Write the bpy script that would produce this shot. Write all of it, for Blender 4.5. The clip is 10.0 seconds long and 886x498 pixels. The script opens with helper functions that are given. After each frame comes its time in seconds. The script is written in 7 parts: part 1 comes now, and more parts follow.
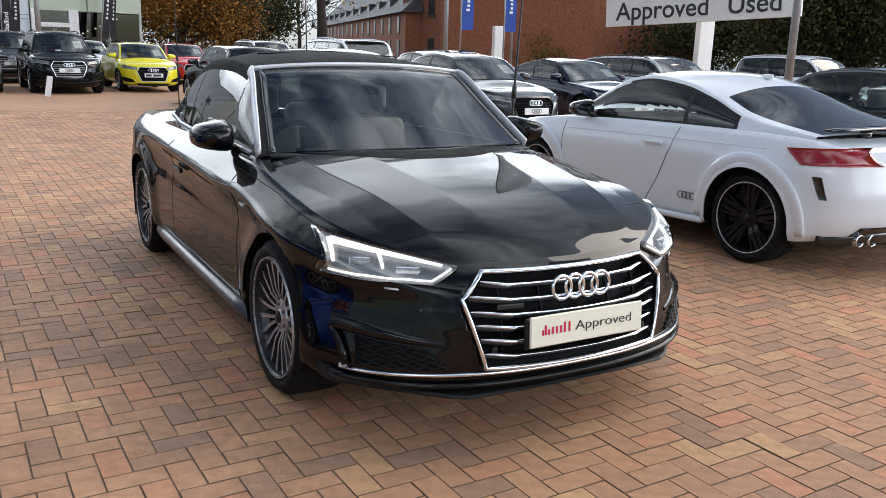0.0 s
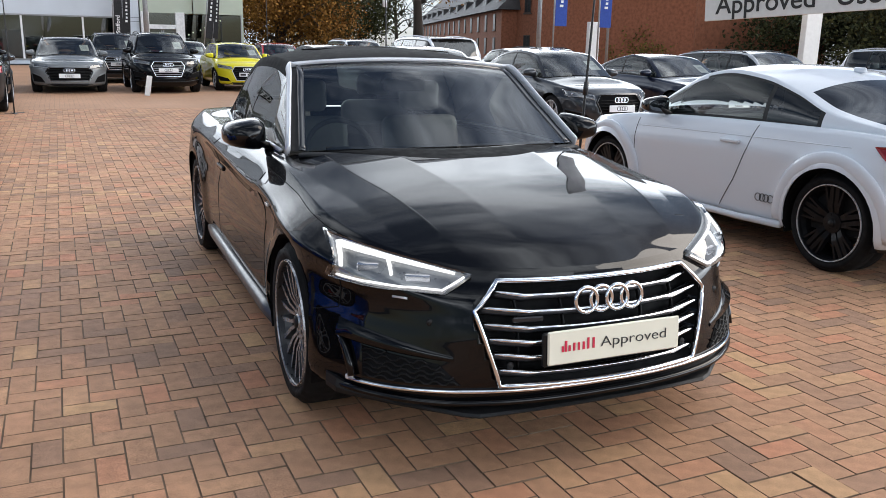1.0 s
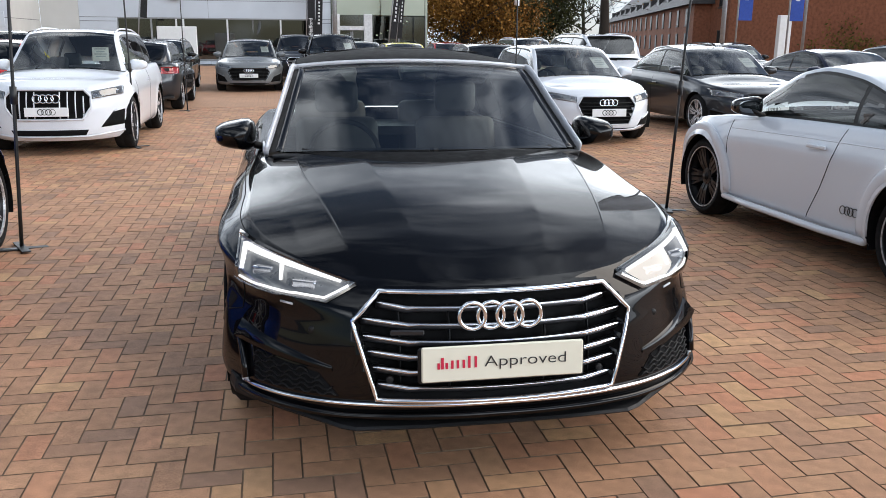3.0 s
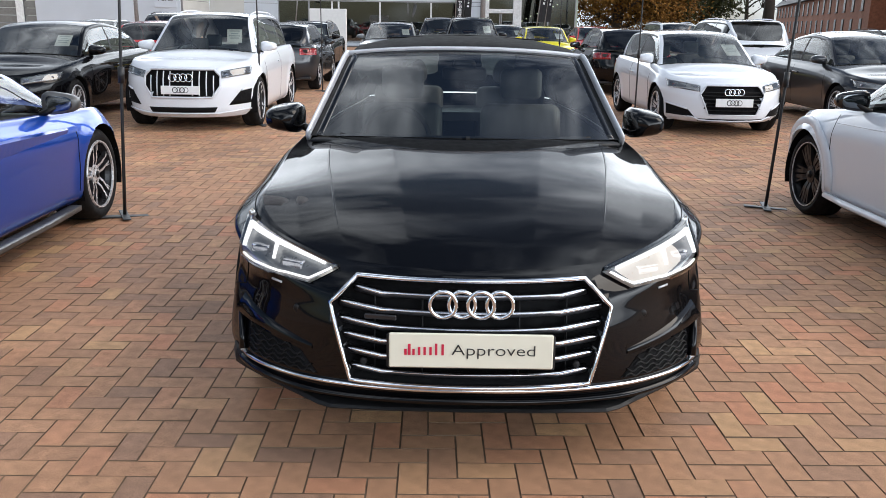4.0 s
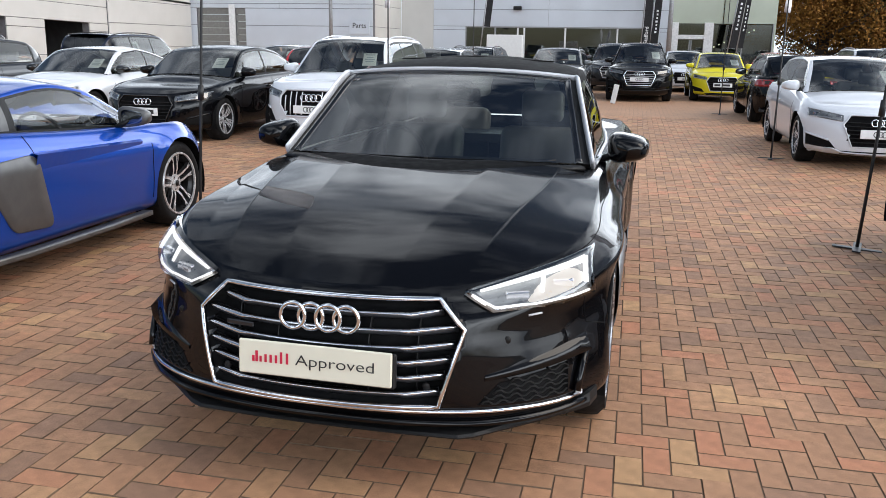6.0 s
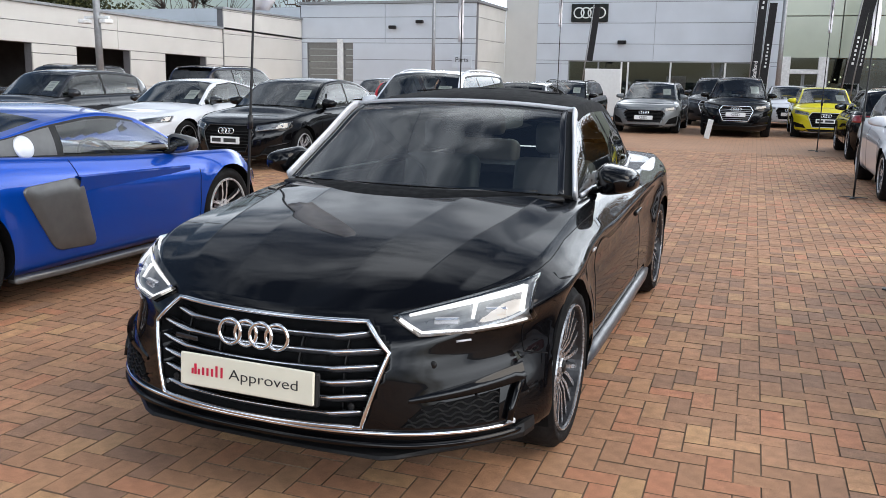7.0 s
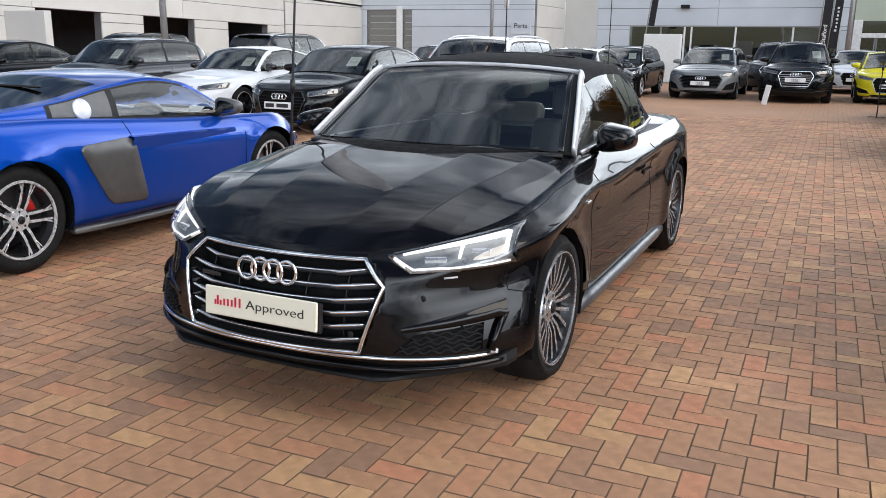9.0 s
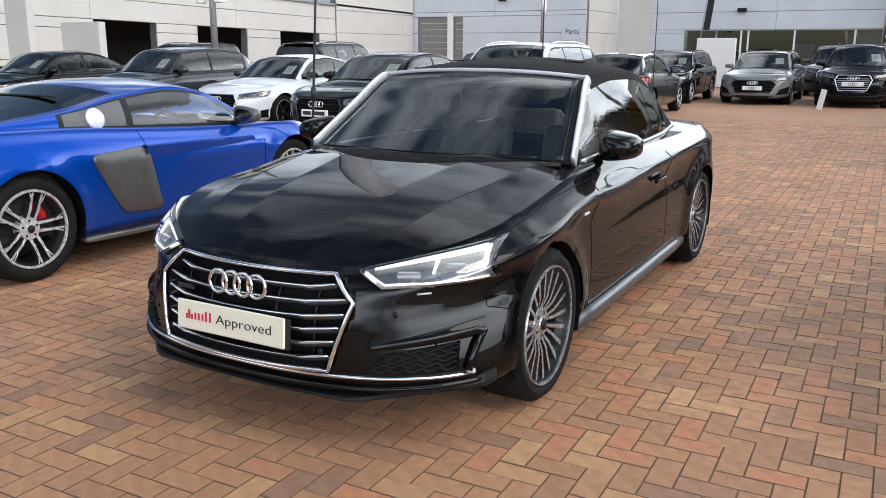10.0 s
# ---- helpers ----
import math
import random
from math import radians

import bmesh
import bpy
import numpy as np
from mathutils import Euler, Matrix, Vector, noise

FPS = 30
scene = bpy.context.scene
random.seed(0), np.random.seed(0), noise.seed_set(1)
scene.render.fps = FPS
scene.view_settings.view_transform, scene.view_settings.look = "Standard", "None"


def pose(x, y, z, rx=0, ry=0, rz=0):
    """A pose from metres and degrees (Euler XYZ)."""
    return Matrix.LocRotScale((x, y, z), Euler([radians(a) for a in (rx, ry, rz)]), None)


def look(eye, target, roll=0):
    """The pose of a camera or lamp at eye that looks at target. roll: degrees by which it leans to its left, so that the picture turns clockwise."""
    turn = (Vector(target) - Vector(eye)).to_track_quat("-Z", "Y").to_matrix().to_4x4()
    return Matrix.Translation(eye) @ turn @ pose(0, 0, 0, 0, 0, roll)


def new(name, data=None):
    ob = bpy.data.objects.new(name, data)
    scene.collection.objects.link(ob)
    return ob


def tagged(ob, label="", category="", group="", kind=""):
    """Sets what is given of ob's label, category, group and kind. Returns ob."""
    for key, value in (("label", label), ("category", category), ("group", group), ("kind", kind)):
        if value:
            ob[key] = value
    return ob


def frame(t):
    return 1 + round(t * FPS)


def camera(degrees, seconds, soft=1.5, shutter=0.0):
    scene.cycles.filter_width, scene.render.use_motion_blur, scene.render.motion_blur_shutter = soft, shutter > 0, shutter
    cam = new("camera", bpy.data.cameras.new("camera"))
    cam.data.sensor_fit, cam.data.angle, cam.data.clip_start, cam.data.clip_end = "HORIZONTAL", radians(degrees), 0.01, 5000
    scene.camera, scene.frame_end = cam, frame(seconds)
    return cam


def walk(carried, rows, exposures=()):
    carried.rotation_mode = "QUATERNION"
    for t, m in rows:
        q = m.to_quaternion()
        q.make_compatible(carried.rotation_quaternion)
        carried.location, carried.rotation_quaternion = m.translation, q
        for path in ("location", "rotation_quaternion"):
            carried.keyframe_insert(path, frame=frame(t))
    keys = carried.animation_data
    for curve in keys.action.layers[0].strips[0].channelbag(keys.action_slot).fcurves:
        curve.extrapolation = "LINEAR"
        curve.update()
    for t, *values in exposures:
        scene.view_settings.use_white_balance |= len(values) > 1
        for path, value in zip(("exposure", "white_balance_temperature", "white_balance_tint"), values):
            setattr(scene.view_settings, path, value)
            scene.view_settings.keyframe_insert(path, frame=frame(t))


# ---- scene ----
cam = camera(56.0, 10.0, 0.85)
METRES, EYE, TILT, LEAN, TURN = 4.495, 1.4475, 0.0, 0.0, -31.3
ROWS = [
    (0.0, 0.0, 0.0, 0.0, 0.42, -13.4, -1.75),
    (0.5, 0.0293, 0.0183, -0.0045, 3.94, -13.41, -1.12),
    (1.0, 0.0616, 0.0507, -0.003, 7.02, -13.7, -1.15),
    (1.5, 0.1156, 0.0603, -0.0022, 10.6, -13.68, -1.09),
    (2.0, 0.1834, 0.0644, 0.0025, 13.54, -13.53, -1.14),
    (3.5, 0.3209, 0.1552, 0.0036, 25.15, -14.41, -0.21),
    (4.0, 0.3875, 0.1697, 0.0101, 30.57, -15.24, -0.84),
    (4.5, 0.432, 0.2121, 0.005, 32.74, -15.67, -2.11),
    (5.0, 0.4855, 0.2434, 0.005, 36.74, -15.23, -1.77),
    (6.5, 0.631, 0.3629, 0.0078, 47.5, -12.71, -1.0),
    (7.0, 0.6808, 0.4056, 0.0069, 51.5, -11.64, -1.09),
    (7.5, 0.7173, 0.4216, 0.0083, 54.62, -11.41, -0.16),
    (8.0, 0.7389, 0.4137, 0.0055, 55.27, -11.6, -0.03),
    (8.5, 0.7649, 0.398, 0.0035, 55.38, -13.02, -0.74),
    (9.0, 0.7773, 0.4058, 0.0054, 55.72, -13.88, -0.75),
    (9.5, 0.7828, 0.4497, 0.0059, 57.07, -13.71, -1.02),
    (10.0, 0.7855, 0.4796, 0.0046, 59.44, -13.46, -0.19),
]
walk(cam, [(t, pose(-2.023, -2.289, EYE, TILT, LEAN, TURN) @ pose(METRES * x, METRES * y, METRES * z, 90 + pitch, roll, yaw)) for t, x, y, z, yaw, pitch, roll in ROWS],
     [(0.0, -0.46), (2.0, -0.48), (4.5, -0.52), (6.5, -0.56), (7.5, -0.67), (8.5, -0.63), (9.0, -0.6), (10.0, -0.56)])

# ---- world, sun, exposure ----
SUN_AZ, SUN_EL = 92.0, 38.0  # degrees clockwise from +y, and above the horizon
world = bpy.data.worlds.new("sky")
scene.world = world
world.use_nodes = True
wn, wl = world.node_tree.nodes, world.node_tree.links
wn.clear()
w_out = wn.new("ShaderNodeOutputWorld")
w_bg = wn.new("ShaderNodeBackground")
w_sky = wn.new("ShaderNodeTexSky")
w_sky.sky_type, w_sky.sun_disc = "NISHITA", False
w_sky.sun_elevation, w_sky.sun_rotation = radians(SUN_EL), radians(SUN_AZ)
w_sky.air_density, w_sky.dust_density = 1.0, 0.8
w_tc = wn.new("ShaderNodeTexCoord")
w_map = wn.new("ShaderNodeMapping")
w_map.inputs["Scale"].default_value = (1.0, 1.0, 1.7)
w_noise = wn.new("ShaderNodeTexNoise")
w_noise.inputs["Scale"].default_value, w_noise.inputs["Detail"].default_value = 1.5, 5.0
w_noise.inputs["Roughness"].default_value = 0.58
w_ramp = wn.new("ShaderNodeValToRGB")
w_ramp.color_ramp.elements[0].position, w_ramp.color_ramp.elements[1].position = 0.45, 0.6
w_shade = wn.new("ShaderNodeTexNoise")
w_shade.inputs["Scale"].default_value, w_shade.inputs["Detail"].default_value = 1.7, 3.0
w_grey = wn.new("ShaderNodeValToRGB")
w_grey.color_ramp.elements[0].position, w_grey.color_ramp.elements[0].color = 0.38, (2.3, 3.0, 4.4, 1)
w_grey.color_ramp.elements[1].position, w_grey.color_ramp.elements[1].color = 0.6, (17.0, 18.2, 19.6, 1)
# clouds are brighter towards the sun
w_dot = wn.new("ShaderNodeVectorMath")
w_dot.operation = "DOT_PRODUCT"
w_dot.inputs[1].default_value = (math.sin(radians(SUN_AZ)) * math.cos(radians(SUN_EL)), math.cos(radians(SUN_AZ)) * math.cos(radians(SUN_EL)), math.sin(radians(SUN_EL)))
w_lit = wn.new("ShaderNodeMapRange")
w_lit.inputs["From Min"].default_value, w_lit.inputs["From Max"].default_value = -0.6, 1.0
w_lit.inputs["To Min"].default_value, w_lit.inputs["To Max"].default_value = 0.7, 1.8
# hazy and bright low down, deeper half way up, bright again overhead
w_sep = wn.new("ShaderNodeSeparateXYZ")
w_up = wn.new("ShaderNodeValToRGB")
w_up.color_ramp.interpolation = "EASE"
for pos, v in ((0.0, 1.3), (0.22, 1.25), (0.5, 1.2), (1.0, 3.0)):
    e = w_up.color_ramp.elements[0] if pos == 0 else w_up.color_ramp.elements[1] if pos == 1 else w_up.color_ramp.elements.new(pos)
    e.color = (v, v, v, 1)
w_both = wn.new("ShaderNodeMath")
w_both.operation = "MULTIPLY"
w_cloud = wn.new("ShaderNodeVectorMath")
w_cloud.operation = "SCALE"
w_mix = wn.new("ShaderNodeMix")
w_mix.data_type = "RGBA"
wl.new(w_tc.outputs["Generated"], w_map.inputs["Vector"])
wl.new(w_map.outputs["Vector"], w_noise.inputs["Vector"])
wl.new(w_map.outputs["Vector"], w_shade.inputs["Vector"])
wl.new(w_noise.outputs["Fac"], w_ramp.inputs["Fac"])
wl.new(w_shade.outputs["Fac"], w_grey.inputs["Fac"])
wl.new(w_ramp.outputs["Color"], w_mix.inputs[0])
wl.new(w_sky.outputs["Color"], w_mix.inputs[6])
wl.new(w_tc.outputs["Generated"], w_dot.inputs[0])
wl.new(w_dot.outputs["Value"], w_lit.inputs["Value"])
wl.new(w_grey.outputs["Color"], w_cloud.inputs[0])
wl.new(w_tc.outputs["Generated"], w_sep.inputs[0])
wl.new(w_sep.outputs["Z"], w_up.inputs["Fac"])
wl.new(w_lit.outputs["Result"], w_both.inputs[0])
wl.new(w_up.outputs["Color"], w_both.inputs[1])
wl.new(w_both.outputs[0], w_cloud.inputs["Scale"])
wl.new(w_cloud.outputs["Vector"], w_mix.inputs[7])
wl.new(w_mix.outputs[2], w_bg.inputs["Color"])
w_bg.inputs["Strength"].default_value = 0.12
wl.new(w_bg.outputs["Background"], w_out.inputs["Surface"])
sun = new("sun", bpy.data.lights.new("sun", "SUN"))
sun.data.energy, sun.data.angle, sun.data.color = 2.5, radians(38), (1.0, 0.915, 0.82)
az, el = radians(SUN_AZ), radians(SUN_EL)
sun.matrix_world = look((0, 0, 0), (-math.sin(az) * math.cos(el), -math.cos(az) * math.cos(el), -math.sin(el)))


# ---- materials ----
def material(name):
    m = bpy.data.materials.new(name)
    m.use_nodes = True
    return m, m.node_tree.nodes, m.node_tree.links, m.node_tree.nodes["Principled BSDF"]


def grain(n, l, scale, lo, hi, detail=5.0, coord="Object"):
    """A noise that runs from the value lo to hi."""
    tc = n.new("ShaderNodeTexCoord")
    no = n.new("ShaderNodeTexNoise")
    no.inputs["Scale"].default_value, no.inputs["Detail"].default_value = scale, detail
    mr = n.new("ShaderNodeMapRange")
    mr.inputs["From Min"].default_value, mr.inputs["From Max"].default_value = 0.3, 0.7
    mr.inputs["To Min"].default_value, mr.inputs["To Max"].default_value = lo, hi
    l.new(tc.outputs[coord], no.inputs["Vector"])
    l.new(no.outputs["Fac"], mr.inputs["Value"])
    return mr.outputs["Result"], no


def plain(name, rgb, rough=0.5, metal=0.0, coat=0.0, vary=0.12, scale=9.0, bump=0.0, bump_scale=200.0, spec=0.5):
    """A surface with mottled tone and roughness, and fine relief."""
    m, n, l, b = material(name)
    b.inputs["Metallic"].default_value = metal
    b.inputs["Coat Weight"].default_value, b.inputs["Coat Roughness"].default_value = coat, 0.03
    b.inputs["Specular IOR Level"].default_value = spec
    v, _ = grain(n, l, scale, 1 - vary, 1 + vary)
    mul = n.new("ShaderNodeVectorMath")
    mul.operation = "SCALE"
    mul.inputs[0].default_value = rgb
    l.new(v, mul.inputs["Scale"])
    l.new(mul.outputs["Vector"], b.inputs["Base Color"])
    r, _ = grain(n, l, scale * 2.7, rough * 0.85, min(1, rough * 1.15))
    l.new(r, b.inputs["Roughness"])
    if bump:
        _, no = grain(n, l, bump_scale, 0, 1)
        bp = n.new("ShaderNodeBump")
        bp.inputs["Strength"].default_value, bp.inputs["Distance"].default_value = bump, 0.004
        l.new(no.outputs["Fac"], bp.inputs["Height"])
        l.new(bp.outputs["Normal"], b.inputs["Normal"])
    return m


def car_paint(name, rgb, flake=0.25, rough=0.35, coat=1.0):
    """Lacquered paint: a flaked base under a clear coat, with a trace of dust."""
    m, n, l, b = material(name)
    b.inputs["Metallic"].default_value, b.inputs["Coat Weight"].default_value = flake, coat
    b.inputs["Coat Roughness"].default_value = 0.02
    b.inputs["Specular IOR Level"].default_value = 0.03
    b.inputs["Coat IOR"].default_value = 1.45
    v, _ = grain(n, l, 700.0, 0.92, 1.08, 2.0)
    mul = n.new("ShaderNodeVectorMath")
    mul.operation = "SCALE"
    mul.inputs[0].default_value = rgb
    l.new(v, mul.inputs["Scale"])
    l.new(mul.outputs["Vector"], b.inputs["Base Color"])
    r, _ = grain(n, l, 3.0, rough * 0.9, rough * 1.15)
    l.new(r, b.inputs["Roughness"])
    return m


def glass(name, tint, see=0.8, ior=2.2):
    """A thin pane: tinted see-through with a mirror gloss that grows at grazing angles."""
    m, n, l, b = material(name)
    n.remove(b)
    tr, gl, mx, fr = (n.new("ShaderNodeBsdfTransparent"), n.new("ShaderNodeBsdfGlossy"), n.new("ShaderNodeMixShader"), n.new("ShaderNodeFresnel"))
    tr.inputs["Color"].default_value = (tint[0] * see, tint[1] * see, tint[2] * see, 1)
    gl.inputs["Roughness"].default_value, fr.inputs["IOR"].default_value = 0.01, ior
    l.new(fr.outputs["Fac"], mx.inputs["Fac"])
    l.new(tr.outputs["BSDF"], mx.inputs[1])
    l.new(gl.outputs["BSDF"], mx.inputs[2])
    l.new(mx.outputs["Shader"], n["Material Output"].inputs["Surface"])
    return m


def glow(name, rgb, strength):
    m, n, l, b = material(name)
    b.inputs["Base Color"].default_value = (*rgb, 1)
    b.inputs["Emission Color"].default_value, b.inputs["Emission Strength"].default_value = (*rgb, 1), strength
    return m


M_BLACK = car_paint("black_lacquer", (0.001, 0.001, 0.0016), 0.0, 0.5, 0.7)
M_WHITE = car_paint("white_lacquer", (0.68, 0.71, 0.755), 0.0, 0.4)
M_BLUE = car_paint("blue_lacquer", (0.001, 0.06, 0.4), 0.5, 0.32)
M_GREY = car_paint("grey_lacquer", (0.17, 0.18, 0.185), 0.2, 0.4)
M_DGREY = car_paint("dark_grey_lacquer", (0.035, 0.037, 0.042), 0.5, 0.35)
M_NAVY = car_paint("navy_lacquer", (0.008, 0.012, 0.03), 0.4, 0.35)
M_YELLOW = car_paint("yellow_lacquer", (0.68, 0.6, 0.02), 0.1, 0.4)
M_RED = car_paint("red_lacquer", (0.45, 0.02, 0.025), 0.1, 0.4)
M_TRIM = plain("black_plastic", (0.007, 0.007, 0.0075), 0.5, bump=0.05, bump_scale=500, spec=0.3)
M_GLOSS = plain("gloss_black_trim", (0.006, 0.006, 0.007), 0.12, coat=0.5)
# near-black: recess shade as a colour, also used on liners, floor pan and seams
M_DARK = plain("unlit_recess", (0.004, 0.004, 0.0045), 0.8, spec=0.15)
M_CHROME = plain("chrome", (0.72, 0.74, 0.77), 0.08, 1.0, vary=0.03)
M_SATIN = plain("satin_aluminium", (0.62, 0.64, 0.68), 0.4, 0.35, vary=0.05)
M_ALLOY = plain("machined_alloy", (0.58, 0.59, 0.61), 0.28, 0.45, vary=0.08)
M_ALLOYD = plain("dark_alloy", (0.03, 0.03, 0.033), 0.3, 0.4)
M_TYRE = plain("tyre_rubber", (0.008, 0.008, 0.0085), 0.8, bump=0.3, bump_scale=160, spec=0.2)
M_GLASS = glass("car_glass", (0.88, 0.96, 0.92), 0.9)
M_SIDEG = glass("side_glass", (0.86, 0.95, 0.92), 0.9, 1.62)
M_PRIV = glass("privacy_glass", (0.6, 0.62, 0.62), 0.25, 1.7)
M_LENS = glass("lamp_lens", (0.95, 0.97, 1.0), 0.95)
M_FABRIC = plain("roof_fabric", (0.009, 0.009, 0.01), 0.95, bump=0.08, bump_scale=300, spec=0.2)
M_SEAT = plain("grey_leather", (0.1, 0.097, 0.09), 0.55, bump=0.02, bump_scale=60)
M_DASH = plain("dash_plastic", (0.015, 0.015, 0.016), 0.7)
M_DRL = glow("running_light", (1.0, 0.98, 0.95), 1.8)
M_LAMPIN = plain("lamp_chrome", (0.55, 0.56, 0.6), 0.2, 1.0)
M_LAMPD = plain("lamp_inside", (0.34, 0.34, 0.335), 0.3, 0.5, coat=0.4)
M_TAIL = plain("tail_lens_red", (0.26, 0.005, 0.008), 0.15, coat=0.8)
M_PLATE = plain("plate_cream", (0.72, 0.7, 0.58), 0.4, vary=0.03)
M_PLATEW = plain("plate_white", (0.75, 0.76, 0.76), 0.4, vary=0.03)
M_INK = plain("ink_black", (0.02, 0.02, 0.02), 0.5)
M_REDINK = plain("ink_red", (0.55, 0.01, 0.05), 0.5)
M_PAPER = plain("paper_sheet", (0.75, 0.78, 0.78), 0.6, vary=0.06)
M_PRINT = plain("faint_print", (0.4, 0.45, 0.48), 0.6)
M_SILVER = car_paint("silver_lacquer", (0.45, 0.46, 0.48), 0.3, 0.4)
M_CAL = plain("caliper_red", (0.55, 0.02, 0.02), 0.35, coat=0.5)
M_WHEELK = plain("black_wheel_paint", (0.006, 0.006, 0.007), 0.35, spec=0.25)
M_MIRROR = plain("mirror_glass", (0.16, 0.17, 0.18), 0.06, 1.0)
M_DISC = plain("brake_disc", (0.25, 0.25, 0.26), 0.35, 1.0)


M_SLATB = plain("grey_slat_blade", (0.05, 0.052, 0.058), 0.35, 0.6, vary=0.05)
# matte near-black: the shade of the scuttle gap as a colour
M_DARKG = plain("scuttle_gap_shade", (0.003, 0.003, 0.0032), 0.6, spec=0.08)
M_ALLOYH = plain("bright_turned_alloy", (0.4, 0.41, 0.43), 0.26, 0.7, vary=0.08)
M_SKIRT = plain("skirt_grey", (0.05, 0.055, 0.065), 0.4, coat=0.3)


# ---- mesh tools ----
def mesh_of(name, verts, faces, mats, index=None, smooth=True):
    me = bpy.data.meshes.new(name)
    me.from_pydata([tuple(v) for v in verts], [], [tuple(int(i) for i in f) for f in faces])
    for m in mats if isinstance(mats, (list, tuple)) else [mats]:
        me.materials.append(m)
    if index is not None:
        me.polygons.foreach_set("material_index", np.asarray(index, dtype=np.int32))
    me.polygons.foreach_set("use_smooth", np.full(len(me.polygons), smooth))
    me.update()
    return me


def part(name, data, mat, parent, label="", smooth=None, m=None):
    """Links a bmesh or a mesh as one object under parent."""
    if isinstance(data, bmesh.types.BMesh):
        me = bpy.data.meshes.new(name)
        bmesh.ops.recalc_face_normals(data, faces=data.faces)
        data.to_mesh(me)
        data.free()
        data = me
    if mat is not None and not data.materials:
        data.materials.append(mat)
    if smooth is not None:
        data.polygons.foreach_set("use_smooth", np.full(len(data.polygons), smooth))
    ob = new(name, data)
    ob.parent = parent
    if m is not None:
        ob.matrix_basis = m
    if label:
        ob["label"] = label
    return ob


def box(bm, x0, x1, y0, y1, z0, z1, bevel=0.0, seg=2, m=None):
    """A bevelled box added to bm."""
    g = bmesh.ops.create_cube(bm, size=1.0)
    vs = g["verts"]
    for v in vs:
        v.co = Vector((x0 + (v.co.x + 0.5) * (x1 - x0), y0 + (v.co.y + 0.5) * (y1 - y0), z0 + (v.co.z + 0.5) * (z1 - z0)))
    if bevel:
        es = list({e for v in vs for e in v.link_edges})
        r = bmesh.ops.bevel(bm, geom=es, offset=bevel, segments=seg, profile=0.5, affect="EDGES")
        vs = list({v for f in r["faces"] for v in f.verts} | {v for v in vs if v.is_valid})
    if m is not None:
        for v in vs:
            v.co = m @ v.co
    return bm


def boxed(*a, **k):
    return box(bmesh.new(), *a, **k)


def spl(pts):
    """A smooth curve through a few points, without overshoot."""
    p = np.array(pts, float)
    x, y = p[:, 0], p[:, 1]
    h, d = np.diff(x), np.diff(y) / np.diff(x)
    g = np.empty(len(x))
    g[0], g[-1] = d[0], d[-1]
    for i in range(1, len(x) - 1):
        g[i] = 0 if d[i - 1] * d[i] <= 0 else 3 * (h[i - 1] + h[i]) / ((2 * h[i] + h[i - 1]) / d[i - 1] + (h[i] + 2 * h[i - 1]) / d[i])

    def f(q):
        q = np.clip(np.asarray(q, float), x[0], x[-1])
        i = np.clip(np.searchsorted(x, q) - 1, 0, len(h) - 1)
        t = (q - x[i]) / h[i]
        return ((1 + 2 * t) * (1 - t) ** 2 * y[i] + t * (1 - t) ** 2 * h[i] * g[i] + t * t * (3 - 2 * t) * y[i + 1] + t * t * (t - 1) * h[i] * g[i + 1])
    return f


def sweep(points, rx, ry=None, closed=False, sides=8, up=(0, 0, 1), square=False):
    """A bar along points; its section is rx wide across and ry thick along up."""
    p = np.array(points, float)
    n = len(p)
    ry = rx if ry is None else ry
    rx, ry = np.broadcast_to(np.asarray(rx, float), n), np.broadcast_to(np.asarray(ry, float), n)
    tg = (np.roll(p, -1, 0) - np.roll(p, 1, 0)) if closed else np.gradient(p, axis=0)
    tg /= np.linalg.norm(tg, axis=1)[:, None] + 1e-9
    u = np.array(up, float)
    u = u - (tg @ u)[:, None] * tg
    u /= np.linalg.norm(u, axis=1)[:, None] + 1e-9
    w = np.cross(tg, u)
    a = np.arange(sides) * 2 * np.pi / sides + np.pi / sides
    c, s = np.cos(a), np.sin(a)
    if square:
        k = 1 / np.maximum(np.abs(c), np.abs(s))
        c, s = c * k, s * k
    v = p[:, None] + w[:, None] * (rx[:, None] * c)[..., None] + u[:, None] * (ry[:, None] * s)[..., None]
    faces = []
    for i in range(n if closed else n - 1):
        for j in range(sides):
            a0, a1, b0, b1 = i * sides + j, i * sides + (j + 1) % sides, (i + 1) % n * sides + j, (i + 1) % n * sides + (j + 1) % sides
            faces.append((a0, a1, b1, b0))
    if not closed:
        faces += [tuple(range(sides))[::-1], tuple((n - 1) * sides + j for j in range(sides))]
    return v.reshape(-1, 3), faces


def bar(name, points, mat, parent, rx, ry=None, label="", smooth=True, **k):
    v, f = sweep(points, rx, ry, **k)
    return part(name, mesh_of(name, v, f, mat, smooth=smooth), None, parent, label)


def joined(name, pieces, mats, smooth=True):
    """One mesh out of (verts, faces) or (verts, faces, material index)."""
    vs, fs, ix, k = [], [], [], 0
    for q in pieces:
        v, f = np.asarray(q[0]), q[1]
        vs.append(v)
        fs += [tuple(int(i) + k for i in g) for g in f]
        ix += [q[2] if len(q) > 2 else 0] * len(f)
        k += len(v)
    return mesh_of(name, np.concatenate(vs), fs, mats, ix, smooth)


